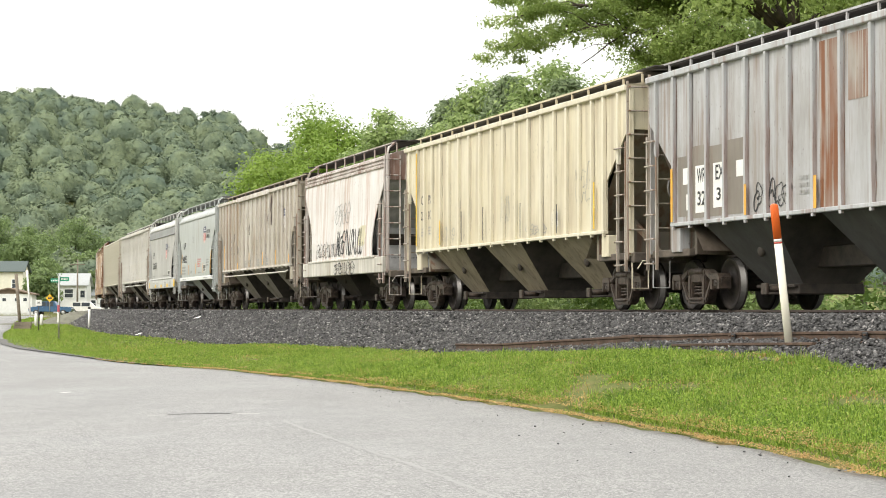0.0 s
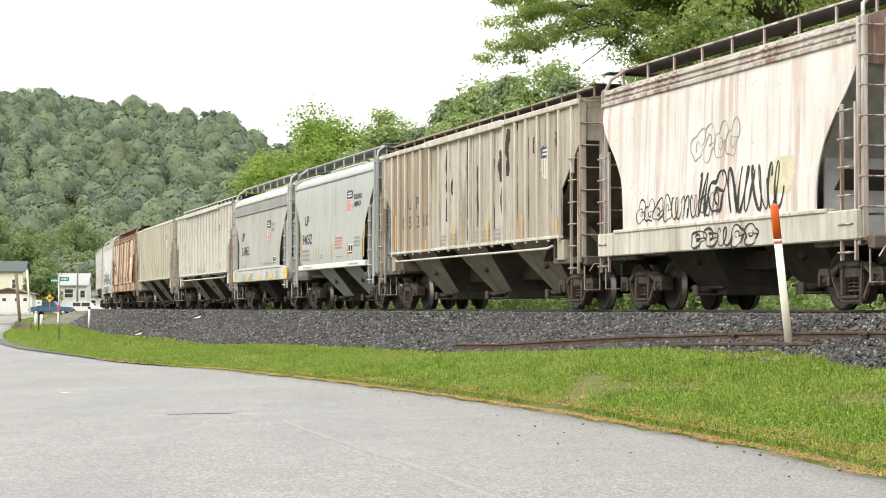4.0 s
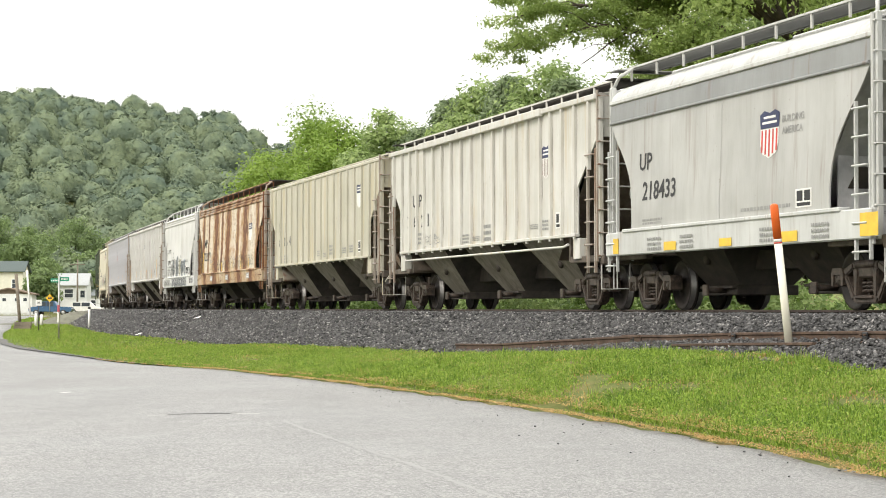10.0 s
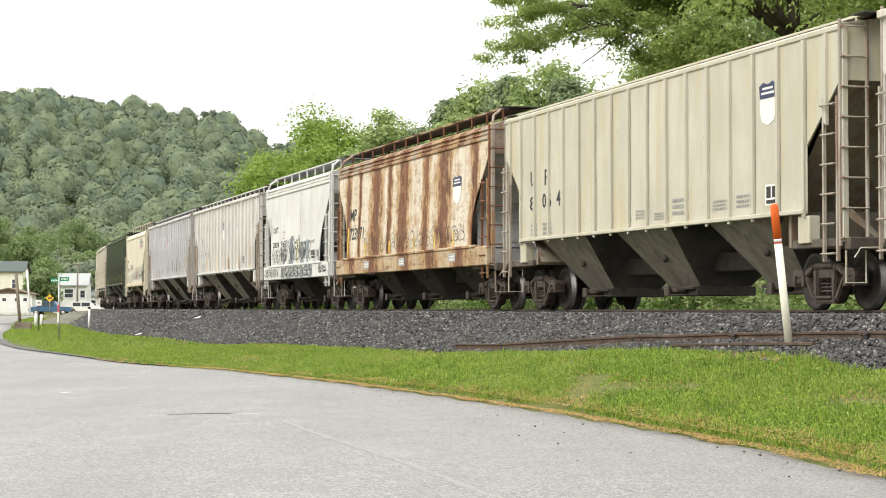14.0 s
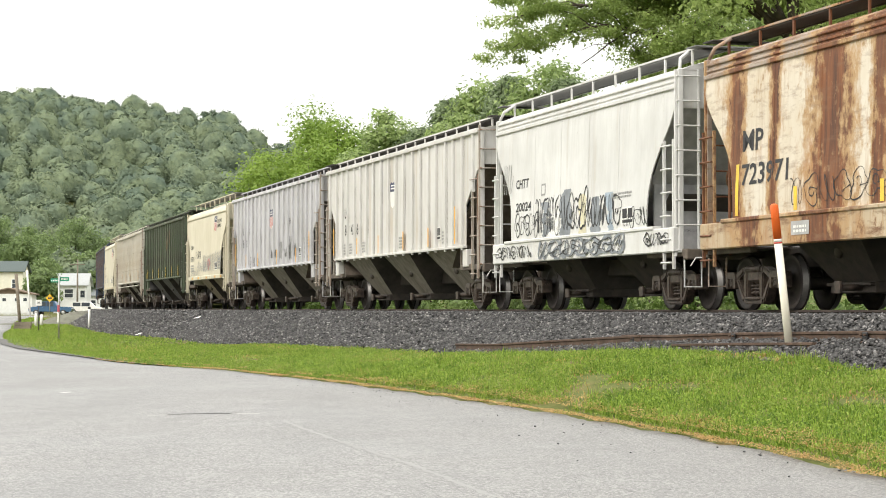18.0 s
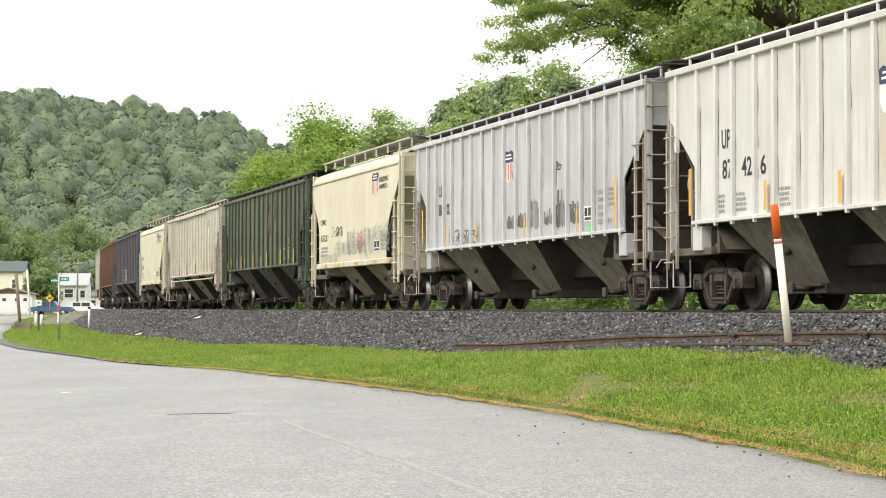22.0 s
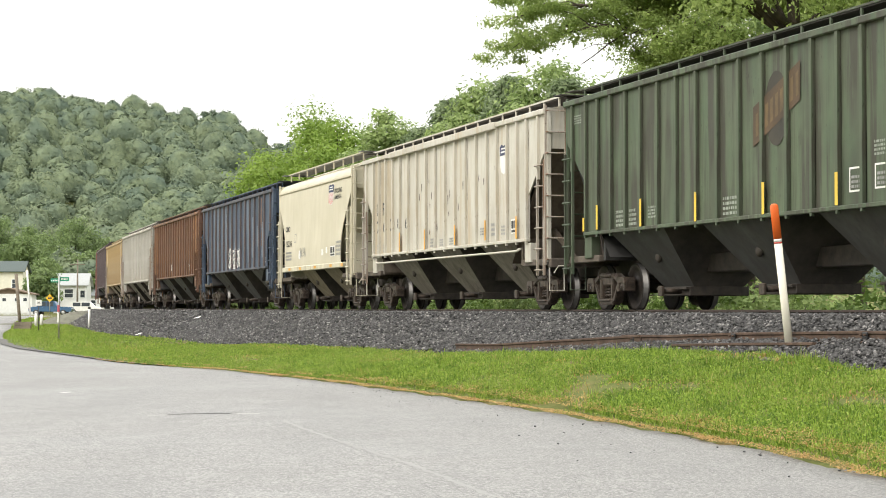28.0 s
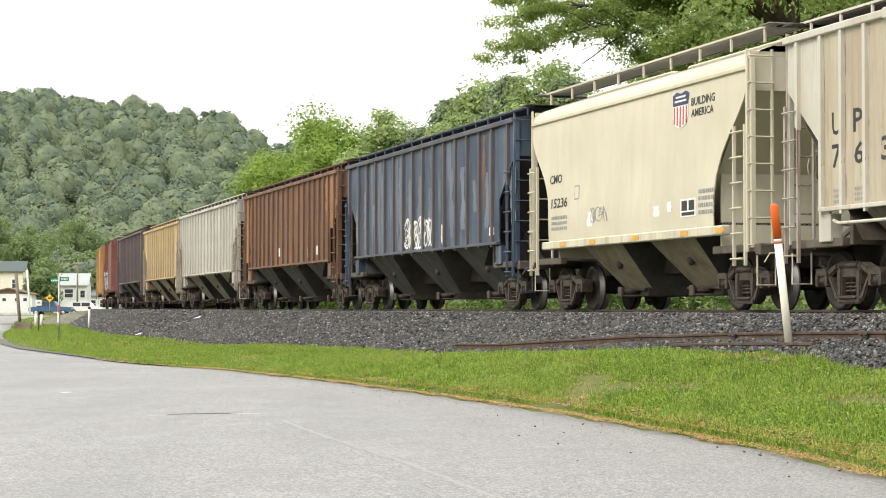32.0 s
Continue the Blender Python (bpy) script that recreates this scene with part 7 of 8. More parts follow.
def marker_post():
    """A flexible roadside marker that leans a little."""
    base, top = Vector((5.1, 29.9, 0.72)), Vector((4.875, 29.9, 2.9))
    d = (top - base).normalized()
    q = Vector((0, 0, 1)).rotation_difference(d).to_matrix().to_4x4()
    t = thing("marker_post", "white marker post with an orange top in the grass", "marker post", m=Matrix.Translation(base) @ q)
    L = (top - base).length

    def tubez(a, b, r, mat, name, cap=False):
        bm = bmesh.new()
        prof = [(0, a), (r, a), (r, b)] + ([(r * 0.9, b + 0.03), (r * 0.5, b + 0.05), (0, b + 0.055)] if cap else [(0, b)])
        lathe(bm, prof, 16, "z")
        bmesh.ops.scale(bm, vec=(1, 0.3, 1), verts=list(bm.verts))
        part(name, bm, mat, t)
    tubez(-0.1, L - 0.6, 0.06, plain("cream_post_plastic", (0.8, 0.77, 0.66), 0.45, vary=0.05), "post")
    tubez(L - 0.6, L - 0.575, 0.061, REDP, "band")
    tubez(L - 0.575, L - 0.53, 0.06, WHITEP, "band")
    tubez(L - 0.53, L - 0.06, 0.062, ORANGEP, "sleeve", True)


marker_post()


def old_rail(pts, label, sink=0.0):
    """A spare rail lying on the ballast, along places (s, d)."""
    bm = bmesh.new()
    P_ = []
    for i in range(len(pts) - 1):
        for u in np.linspace(0, 1, 7)[: 7 if i == len(pts) - 2 else 6]:
            P_.append((pts[i][0] * (1 - u) + pts[i + 1][0] * u, pts[i][1] * (1 - u) + pts[i + 1][1] * u))
    rows = []
    for s, d in P_:
        row = []
        for a, b in RAIL + RAIL[:1]:
            x, y = beside(s, d + a)
            row.append((float(x), float(y), float(bed(d)) + 0.185 - sink + b))
        rows.append(row)
    sheet(bm, rows, False)
    for r in (rows[0], rows[-1]):
        bm.faces.new([bm.verts.new(p) for p in r[:-1]])
    bmesh.ops.remove_doubles(bm, verts=list(bm.verts), dist=0.0005)
    me = finish(bm, "spare_rail")
    ob = tagged(new("spare_rail", me), label, "rail", "spare rails on the ballast")
    me.materials.append(OLDRAIL)


old_rail([(-9.7, 3.47), (-7, 3.4), (-5.3, 3.28), (-2.6, 3.1), (-0.2, 2.94)], "long rusty spare rail lying bent on the ballast", 0.03)
old_rail([(-1.1, 2.92), (0.9, 2.88), (3.4, 2.76), (7.5, 2.64), (14, 2.6)], "rusty spare rail lying on the ballast slope", 0.05)
old_rail([(1.5, 3.04), (3.6, 2.95), (6.3, 2.86)], "thin rusty rail half buried in the ballast", 0.1)


def rail_clip(s, d, label):
    """A joint bar or clip left on a spare rail."""
    x, y, h = line(s)
    x, y = beside(s, d)
    t = thing("joint_bar", label, "joint bar", "joint bars on the spare rails", m=Matrix.Translation((float(x), float(y), float(bed(d)) + 0.14)) @ Matrix.Rotation(math.pi / 2 - float(h), 4, "Z"))
    bm = bmesh.new()
    cbox(bm, -0.07, 0.07, -0.07, -0.045, -0.12, -0.02, 0.008)
    part("bar", bm, BLACKP, t)
    for a in (-0.06, 0.06):
        bm = bmesh.new()
        tube(bm, [(a, -0.11, -0.06), (a, -0.08, -0.06)], 0.018, 6)
        part("bolt", bm, OLDRAIL, t)


for s_, d_ in ((-0.5, 2.92), (3.4, 2.76), (7.5, 2.64)):
    rail_clip(s_, d_, "dark rusty joint bar bolted to a spare rail")


def post(name, label, x, y, z, h, r, mat, lean=(0, 0), n=10, cap=None):
    t = thing(name, label, "post", m=Matrix.Translation((x, y, z - 0.1)))
    bm = bmesh.new()
    tube(bm, [(0, 0, 0), (lean[0] * 0.5, lean[1] * 0.5, h * 0.5), (lean[0], lean[1], h + 0.1)], r, n)
    part("shaft", bm, mat, t)
    if cap:
        bm = bmesh.new()
        tube(bm, [(lean[0], lean[1], h + 0.02), (lean[0], lean[1], h + 0.16)], r * 1.08, n)
        part("cap", bm, cap, t)
    return t


post("guard_post", "white painted guard post at the foot of the ballast", -21.01, 120.7, 0.15, 1.24, 0.075, WHITEP, cap=BLACKP)
post("guard_post", "short white guard post in the grass", -27.32, 136.4, 0.18, 0.84, 0.1, WHITEP)
post("guard_post", "short white guard post in the grass", -27.95, 141.5, 0.22, 0.72, 0.09, WHITEP)
post("guard_post", "leaning white guard post by the crossing", -27.28, 153.7, 0.76, 0.5, 0.1, WHITEP, (0.12, 0))
post("wooden_post", "leaning weathered wooden post beside the street", -28.5, 137, 0.18, 3.5, 0.11, OLDWOOD, (-0.3, 0))
post("flag_pole", "tall thin white pole beside the garage", -40.15, 197.7, 0.65, 4.4, 0.09, WHITEP, (-0.35, 0))


def street_sign():
    t = thing("street_sign", "green street name blades on a steel post", "street sign", m=Matrix.Translation((-16.43, 86.9, 0.0)))
    bm = bmesh.new()
    tube(bm, [(0, 0, 0), (0, 0, 2.75)], 0.035, 8)
    part("post", bm, GALV, t)
    for x0, x1, z0, dy in ((-0.36, 0.06, 2.46, 0.0), (0.04, 0.42, 2.52, 0.05)):
        bm = bmesh.new()
        cbox(bm, x0, x1, dy - 0.01, dy + 0.01, z0, z0 + 0.17, 0.004)
        b = part("sign_blade", bm, SIGNG, t)
        n = 5
        for i in range(n):
            bm = bmesh.new()
            w = (x1 - x0 - 0.08) / n
            box(bm, x0 + 0.04 + i * w, x0 + 0.04 + i * w + w * 0.6, dy - 0.014, dy - 0.011, z0 + 0.05, z0 + 0.12)
            part("sign_bar", bm, WHITEP, b)
    bm = bmesh.new()
    cbox(bm, -0.06, 0.02, -0.05, -0.03, 0.75, 1.15, 0.004)
    part("reflector_panel", bm, WHITEP, t)
    bm = bmesh.new()
    cbox(bm, -0.06, 0.04, -0.05, -0.03, 1.2, 1.5, 0.004)
    part("red_panel", bm, plain("dull_red_panel", (0.4, 0.08, 0.1), 0.6), t)


street_sign()


def small_sign(name, label, x, y, z, h, shape, mat, size, post_mat):
    t = thing(name, label, "road sign", m=Matrix.Translation((x, y, z - 0.1)))
    bm = bmesh.new()
    tube(bm, [(0, 0.03, 0), (0, 0.03, h)], 0.03, 8)
    part("post", bm, post_mat, t)
    bm = bmesh.new()
    if shape == "diamond":
        prism(bm, [(0, h - size), (size, h), (0, h + size), (-size, h)], -0.01, 0.01)
    else:
        prism(bm, [(-size, h - size), (size, h - size), (size, h + size), (-size, h + size)], -0.01, 0.01)
    f = part("sign_face", bm, mat, t)
    for k_ in (-0.25, 0.1):
        bm = bmesh.new()
        box(bm, -size * 0.5, size * 0.5, -0.016, -0.012, h + size * k_, h + size * (k_ + 0.22))
        part("sign_bar", bm, BLACKP, f)


small_sign("notice_sign", "small white square sign on a dark post", -23.44, 117.8, 0.08, 1.7, "square", WHITEP, 0.17, BLACKP)
small_sign("warning_sign", "yellow diamond warning sign", px(88, 225), 225, 0.65, 1.95, "diamond", SIGNY, 0.46, GALV)

# a low timber kerb at the street's corner
for i, (x, z) in enumerate(((-26.05, 0.0), (-26.0, 0.22))):
    bm = bmesh.new()
    cbox(bm, -0.55, 0.5, -0.14, 0.14, 0, 0.23, 0.02)
    ob = tagged(new("timber", finish(bm, "timber")), "dark weathered timber lying at the street corner", "timber", "timber kerb")
    ob.data.materials.append(OLDWOOD)
    ob.matrix_basis = pose(x, 126, 0.06 + z, 0, 0, 4 * i)

t = thing("utility_pole", "dark wooden utility pole with a crossarm", "utility pole", m=Matrix.Translation((px(137, 300), 300, 0.4)))
bm = bmesh.new()
tube(bm, [(0, 0, 0), (0, 0, 8.2)], 0.16, 8, 0.11)
part("pole", bm, OLDWOOD, t)
bm = bmesh.new()
cbox(bm, -1.1, 1.1, -0.18, -0.06, 7.4, 7.52, 0.01)
part("crossarm", bm, OLDWOOD, t)


def gable(bm, x0, x1, y0, y1, z0, z1, over, thick=0.15, along="x"):
    """A gable roof of two thick slopes over a plan."""
    if along == "x":
        ym = (y0 + y1) / 2
        prof = [(y0 - over, z0), (ym, z1), (y1 + over, z0), (y1 + over, z0 - thick), (ym, z1 - thick), (y0 - over, z0 - thick)]
        a = [bm.verts.new((x0 - over, p, q)) for p, q in prof]
        b = [bm.verts.new((x1 + over, p, q)) for p, q in prof]
    else:
        xm = (x0 + x1) / 2
        prof = [(x0 - over, z0), (xm, z1), (x1 + over, z0), (x1 + over, z0 - thick), (xm, z1 - thick), (x0 - over, z0 - thick)]
        a = [bm.verts.new((p, y0 - over, q)) for p, q in prof]
        b = [bm.verts.new((p, y1 + over, q)) for p, q in prof]
    n = len(a)
    for i in range(n):
        bm.faces.new((a[i], a[(i + 1) % n], b[(i + 1) % n], b[i]))
    for r in (a, b):
        bm.faces.new((r[0], r[1], r[4], r[5]))
        bm.faces.new((r[1], r[2], r[3], r[4]))


def window(parent, x, y, z, w, h, frame_mat):
    bm = bmesh.new()
    for a, b, c_, d in ((-w / 2 - 0.1, w / 2 + 0.1, -0.1, 0), (-w / 2 - 0.1, w / 2 + 0.1, h, h + 0.1), (-w / 2 - 0.1, -w / 2, 0, h), (w / 2, w / 2 + 0.1, 0, h), (-w / 2, w / 2, h * 0.48, h * 0.53)):
        box(bm, x + a, x + b, y - 0.07, y + 0.02, z + c_, z + d)
    wd = part("window", bm, frame_mat, parent)
    bm = bmesh.new()
    box(bm, x - w / 2, x + w / 2, y - 0.03, y - 0.01, z, z + h)
    part("pane", bm, GLASS, wd)


def house(label, x, y, z, w, d, eave, ridge_z, wall, roof, wins, along="x", garage=False, doors=()):
    t = thing("garage" if garage else "house", label, "garage" if garage else "house", m=Matrix.Translation((x, y, z)))
    bm = bmesh.new()
    box(bm, -w / 2, w / 2, 0, d, -0.3, eave)
    part("wall", bm, wall, t)
    bm = bmesh.new()
    if along == "x":
        for xx in (-w / 2, w / 2 - 0.1):
            a = [bm.verts.new(p) for p in ((xx, 0, eave), (xx, d, eave), (xx, d / 2, ridge_z - 0.16))]
            b = [bm.verts.new(p) for p in ((xx + 0.1, 0, eave), (xx + 0.1, d, eave), (xx + 0.1, d / 2, ridge_z - 0.16))]
            bm.faces.new(a)
            bm.faces.new(b)
    else:
        for yy in (0, d - 0.1):
            prism(bm, [(-w / 2, eave), (w / 2, eave), (0, ridge_z - 0.16)], yy, yy + 0.1)
    part("gable", bm, ROOFB if garage else wall, t)
    bm = bmesh.new()
    gable(bm, -w / 2, w / 2, 0, d, eave, ridge_z, 0.35, along=along)
    part("roof", bm, roof, t)
    for wx, wz, ww, wh in wins:
        window(t, wx, 0, wz, ww, wh, WHITE_W)
    for dx, dw, dh in doors:
        bm = bmesh.new()
        cbox(bm, dx - dw / 2, dx + dw / 2, -0.06, 0.0, 0.02, dh, 0.01)
        dr = part("door", bm, WHITE_W, t)
        for r in range(4):
            for q in range(4):
                bm = bmesh.new()
                a, b = dx - dw / 2 + 0.08 + q * (dw - 0.1) / 4, 0.1 + r * (dh - 0.1) / 4
                cbox(bm, a, a + (dw - 0.1) / 4 - 0.1, -0.085, -0.06, b, b + (dh - 0.1) / 4 - 0.1, 0.01)
                part("door_panel", bm, GLASS if r == 3 and garage and q % 2 else WHITE_W, dr)
    return t


house("low white double garage with a brown gable", px(15, 262), 262, 0.68, 6.0, 3, 2.55, 3.35, WHITE_W, ROOFB, [], "y", True, ((-1.35, 2.3, 2.1), (1.35, 2.3, 2.1)))
house("cream two-storey house with a grey roof", px(-2, 292), 292, 0.6, 6.9, 4, 6.1, 7.6, CREAM_W, ROOFD, ((2.3, 3.7, 0.8, 1.2), (-1.0, 3.7, 0.8, 1.2), (2.3, 1.0, 0.9, 1.2)), "x")
house("white house far behind the trees", px(50, 340), 340, 0.9, 2.9, 3, 7.9, 8.9, WHITE_W, WHITE_W, ((0, 5.0, 0.8, 1.2),), "x")
house("white two-storey house with a grey roof and porch", px(124, 325), 325, 0.5, 5.3, 4, 4.6, 6.5, WHITE_W, ROOFL, ((-0.2, 2.6, 1.3, 1.3), (2.0, 2.6, 0.7, 1.1), (1.8, 0.8, 0.9, 1.1), (-2.0, 0.8, 0.9, 1.2)), "x")
house("small white house with a low roof", px(180, 338), 338, 0.6, 4.5, 8, 2.9, 4.6, WHITE_W, ROOFG, ((0.2, 1.0, 0.9, 1.1), (-1.4, 1.0, 0.8, 1.1)), "x")


def vehicle(label, x, y, z, L, H, W, outline, cabin, paint, wheels, turn=0):
    """A parked vehicle from side outlines, facing along x."""
    t = thing("car", label, "car", m=Matrix.Translation((x, y, z)) @ Matrix.Rotation(radians(turn), 4, "Z"))
    bm = bmesh.new()
    prism(bm, outline, -W / 2, W / 2)
    bmesh.ops.bevel(bm, geom=list(bm.edges), offset=0.06, segments=2, affect="EDGES")
    part("body", bm, paint, t)
    bm = bmesh.new()
    prism(bm, cabin, -W / 2 + 0.12, W / 2 - 0.12)
    bmesh.ops.bevel(bm, geom=list(bm.edges), offset=0.05, segments=2, affect="EDGES")
    part("cabin", bm, paint, t)
    for side in (-1, 1):
        ys = side * (W / 2 - 0.115)
        xs_ = sorted(p[0] for p in cabin)
        z0, z1 = min(p[1] for p in cabin) + 0.08, max(p[1] for p in cabin) - 0.1
        a, b = xs_[0], xs_[-1]
        for u0, u1 in ((0.16, 0.46), (0.5, 0.82)):
            bm = bmesh.new()
            y0, y1 = sorted((ys, ys + side * 0.012))
            box(bm, a + (b - a) * u0, a + (b - a) * u1, y0, y1, z0, z1)
            part("side_window", bm, GLASS, t)
        for wx in wheels:
            bm = bmesh.new()
            lathe(bm, [(0, -0.12), (0.24, -0.12), (0.34, -0.1), (0.37, -0.06), (0.37, 0.06), (0.34, 0.1), (0, 0.1)], 20)
            wl_ = part("wheel", bm, TYRE, t, m=Matrix.Translation((wx, side * (W / 2 - 0.1), 0.36)) @ Matrix.Rotation(0 if side < 0 else math.pi, 4, "Z"))
            bm = bmesh.new()
            lathe(bm, [(0, -0.135), (0.1, -0.14), (0.2, -0.125), (0.21, -0.115)], 14)
            part("rim", bm, GALV, wl_)
    for s_, m_ in ((-1, REDP), (1, WHITEP)):
        for side in (-0.65, 0.65):
            bm = bmesh.new()
            xx = outline[0][0] if s_ < 0 else max(p[0] for p in outline)
            cbox(bm, xx - 0.03, xx + 0.03, side - 0.12, side + 0.12, 0.75, 0.9, 0.01)
            part("lamp", bm, m_, t)


BLUEC = plain("blue_car_paint", (0.07, 0.15, 0.27), 0.25, 0.3, vary=0.06)
vehicle("parked blue pickup truck", px(91, 245), 245, 0.5, 5.2, 1.8, 1.9,
        [(-2.6, 0.45), (2.5, 0.45), (2.6, 0.7), (2.55, 1.0), (0.9, 1.08), (-2.2, 1.05), (-2.6, 0.9)],
        [(-1.7, 1.02), (-1.0, 1.68), (0.5, 1.72), (0.85, 1.05)], BLUEC, (-1.65, 1.6))
vehicle("parked white station wagon", px(151, 262), 262, 0.6, 4.6, 1.6, 1.8,
        [(-2.25, 0.4), (2.25, 0.4), (2.3, 0.75), (1.3, 0.98), (-2.25, 0.98)],
        [(-2.0, 0.95), (-1.75, 1.6), (0.6, 1.6), (1.3, 0.96)], WHITEP, (-1.4, 1.4))

# trees round the houses
for i, (c_, y, h, r, b, kind) in enumerate([(38, 315, 12.5, 5.5, 2, 1), (76, 268, 6.2, 2.4, 1, 0), (66, 300, 8.5, 3.2, 1, 1), (112, 352, 11.5, 4.5, 2, 1), (150, 350, 10.5, 4.5, 2, 0), (132, 385, 15, 5.5, 2, 1),
                                            (-15, 345, 16.5, 6.5, 2, 1), (70, 372, 15, 6, 2, 1), (182, 352, 11, 4.2, 2, 0), (215, 370, 11, 4.5, 2, 1), (95, 330, 8.5, 3.0, 1, 1), (250, 385, 12, 4.5, 2, 0), (290, 395, 12.5, 4.8, 2, 0), (165, 342, 7.5, 2.6, 1, 0), (340, 400, 11, 5, 2, 1)]):
    tree("leafy green tree near the houses", px(c_, y), y, h, r, b, 0.36, LEAF_TOWN, 44, 230, seed=300 + i)

# ---- loose ballast, grass, straw ----
def stones(name, s, d, size, seed, label, lift=0.0, zfun=None):
    """Small broken stones as one mesh."""
    rr = np.random.default_rng(seed)
    n = len(s)
    x, y = beside(s, d)
    z = (bed(d) if zfun is None else zfun(x, y)) + lift * rr.uniform(0, 2, n)
    base = np.array([(1, 0, 0), (-1, 0, 0), (0, 1, 0), (0, -1, 0), (0, 0, 1), (0, 0, -1)], float)
    V = base[None] * rr.uniform(0.55, 1.25, (n, 6, 1)) + rr.normal(0, 0.22, (n, 6, 3))
    a = rr.uniform(0, 6.28, n)
    c_, s_ = np.cos(a), np.sin(a)
    R = np.zeros((n, 3, 3))
    R[:, 0, 0], R[:, 0, 1], R[:, 1, 0], R[:, 1, 1], R[:, 2, 2] = c_, -s_, s_, c_, 1
    tilt = rr.uniform(-0.7, 0.7, n)
    T = np.zeros((n, 3, 3))
    T[:, 0, 0], T[:, 1, 1], T[:, 1, 2], T[:, 2, 1], T[:, 2, 2] = 1, np.cos(tilt), -np.sin(tilt), np.sin(tilt), np.cos(tilt)
    V = np.einsum("nij,njk,nlk->nli", R, T, V * (size * rr.uniform(0.55, 1.35, n))[:, None, None] * np.array([1.15, 0.85, 0.7]))
    V += np.stack([x, y, z], 1)[:, None]
    F = np.array([(0, 2, 4), (2, 1, 4), (1, 3, 4), (3, 0, 4), (2, 0, 5), (1, 2, 5), (3, 1, 5), (0, 3, 5)])
    F = (F[None] + 6 * np.arange(n)[:, None, None]).reshape(-1, 3)
    me = bpy.data.meshes.new(name)
    me.vertices.add(n * 6)
    me.vertices.foreach_set("co", V.astype(np.float32).ravel())
    me.loops.add(len(F) * 3)
    me.loops.foreach_set("vertex_index", F.astype(np.int32).ravel())
    me.polygons.add(len(F))
    me.polygons.foreach_set("loop_start", np.arange(0, len(F) * 3, 3, dtype=np.int32))
    me.update(calc_edges=True)
    me.materials.append(STONEM)
    return tagged(new(name, me), label, "ballast", kind="stuff")


rs = np.random.default_rng(5)


def spread(n, s0, s1, f0, f1, power=1.0):
    """Places between two lines beside the track."""
    s = rs.uniform(s0, s1, n)
    u = rs.uniform(0, 1, n) ** power
    return s, f0(s) + (f1(s) - f0(s)) * u


near = lambda s: np.full_like(s, 1.75)
foot = lambda s: toe(s) + 0.12 + 0.12 * np.sin(s * 2.3) + 0.1 * np.sin(s * 5.1)
s_, d_ = spread(52000, -12, 22, near, foot)
stones("ballast_stones", s_, d_, 0.036, 1, "dark grey broken ballast stones beside the rail", 0.022)
s_, d_ = spread(34000, -50, -12, near, foot)
stones("ballast_stones", s_, d_, 0.042, 2, "dark grey broken ballast stones beside the rail", 0.022)
s_, d_ = spread(17000, -125, -50, near, foot)
stones("ballast_stones", s_, d_, 0.062, 3, "dark grey broken ballast stones beside the rail", 0.022)
s_, d_ = spread(2200, -12, 18, foot, lambda s: foot(s) + 0.5, 2.2)
stones("stray_stones", s_, d_, 0.035, 4, "stray ballast stones in the grass", 0.0, ground_z)
s_, d_ = spread(260, -8, 19, lambda s: road_edge(s) - 0.15, lambda s: road_edge(s) + 3.0, 3.0)
stones("road_grit", s_, d_, 0.012, 6, "loose grit at the edge of the road", 0.015, lambda x, y: np.full_like(x, 0.0))


def blades(name, s, d, h, w, mat, seed, label, flat=0.0, zoff=0.0, lean=0.45):
    rr = np.random.default_rng(seed)
    n = len(s)
    x, y = beside(s, d)
    z = ground_z(x, y) + zoff
    hv = np.array([0.75 + 0.9 * max(0, noise.noise((p * 1.3, q * 1.3, 7.0))) for p, q in zip(x, y)])
    B = np.stack([x, y, z], 1)
    a = rr.uniform(0, 6.28, n)
    H = h * rr.uniform(0.45, 1.35, n) * hv
    dirv = np.stack([np.cos(a), np.sin(a), np.zeros(n)], 1)
    side = np.stack([-np.sin(a + 0.6), np.cos(a + 0.6), np.zeros(n)], 1)
    ln = rr.normal(0, lean, n) if flat == 0 else rr.uniform(0.8, 1.4, n)
    up = np.stack([np.zeros(n), np.zeros(n), np.ones(n) * (1 - flat)], 1)
    W = (w * rr.uniform(0.7, 1.3, n))[:, None]
    if flat == 0:
        mid = B + up * (H * 0.5 * np.cos(np.clip(ln * 0.6, -1.2, 1.2)))[:, None] + dirv * (H * 0.5 * np.sin(ln * 0.6))[:, None]
    else:
        mid = B + up * (H * 0.55)[:, None] + dirv * (H * 0.2 * ln)[:, None]
    tip = B + up * (H * np.cos(np.clip(ln, -1.2, 1.2)))[:, None] + dirv * (H * np.sin(ln))[:, None]
    V = np.stack([B - side * W, B + side * W, mid + side * W * 0.8, mid - side * W * 0.8], 1)
    V2 = np.stack([mid - side * W * 0.8, mid + side * W * 0.8, tip], 1)
    # one mesh of triangles: the lower half split in two, and the tip
    tri = np.concatenate([V[:, [0, 1, 2]], V[:, [0, 2, 3]], V2])
    me = quads(name, tri, mat)
    return tagged(new(name, me), label, "grass", kind="stuff")


# bare worn places on the bank: (s, d, radius)
WORN = ((5.85, 3.7, 0.6), (2.29, 5.4, 0.42), (5.7, 6.0, 0.4), (8.7, 5.7, 0.4), (13.1, 5.7, 0.5), (-10.2, 5.0, 0.9), (-5.5, 4.6, 0.5), (-78, 4.4, 1.0), (-58, 4.7, 0.9), (-42, 4.5, 0.7), (-27, 4.3, 0.6))


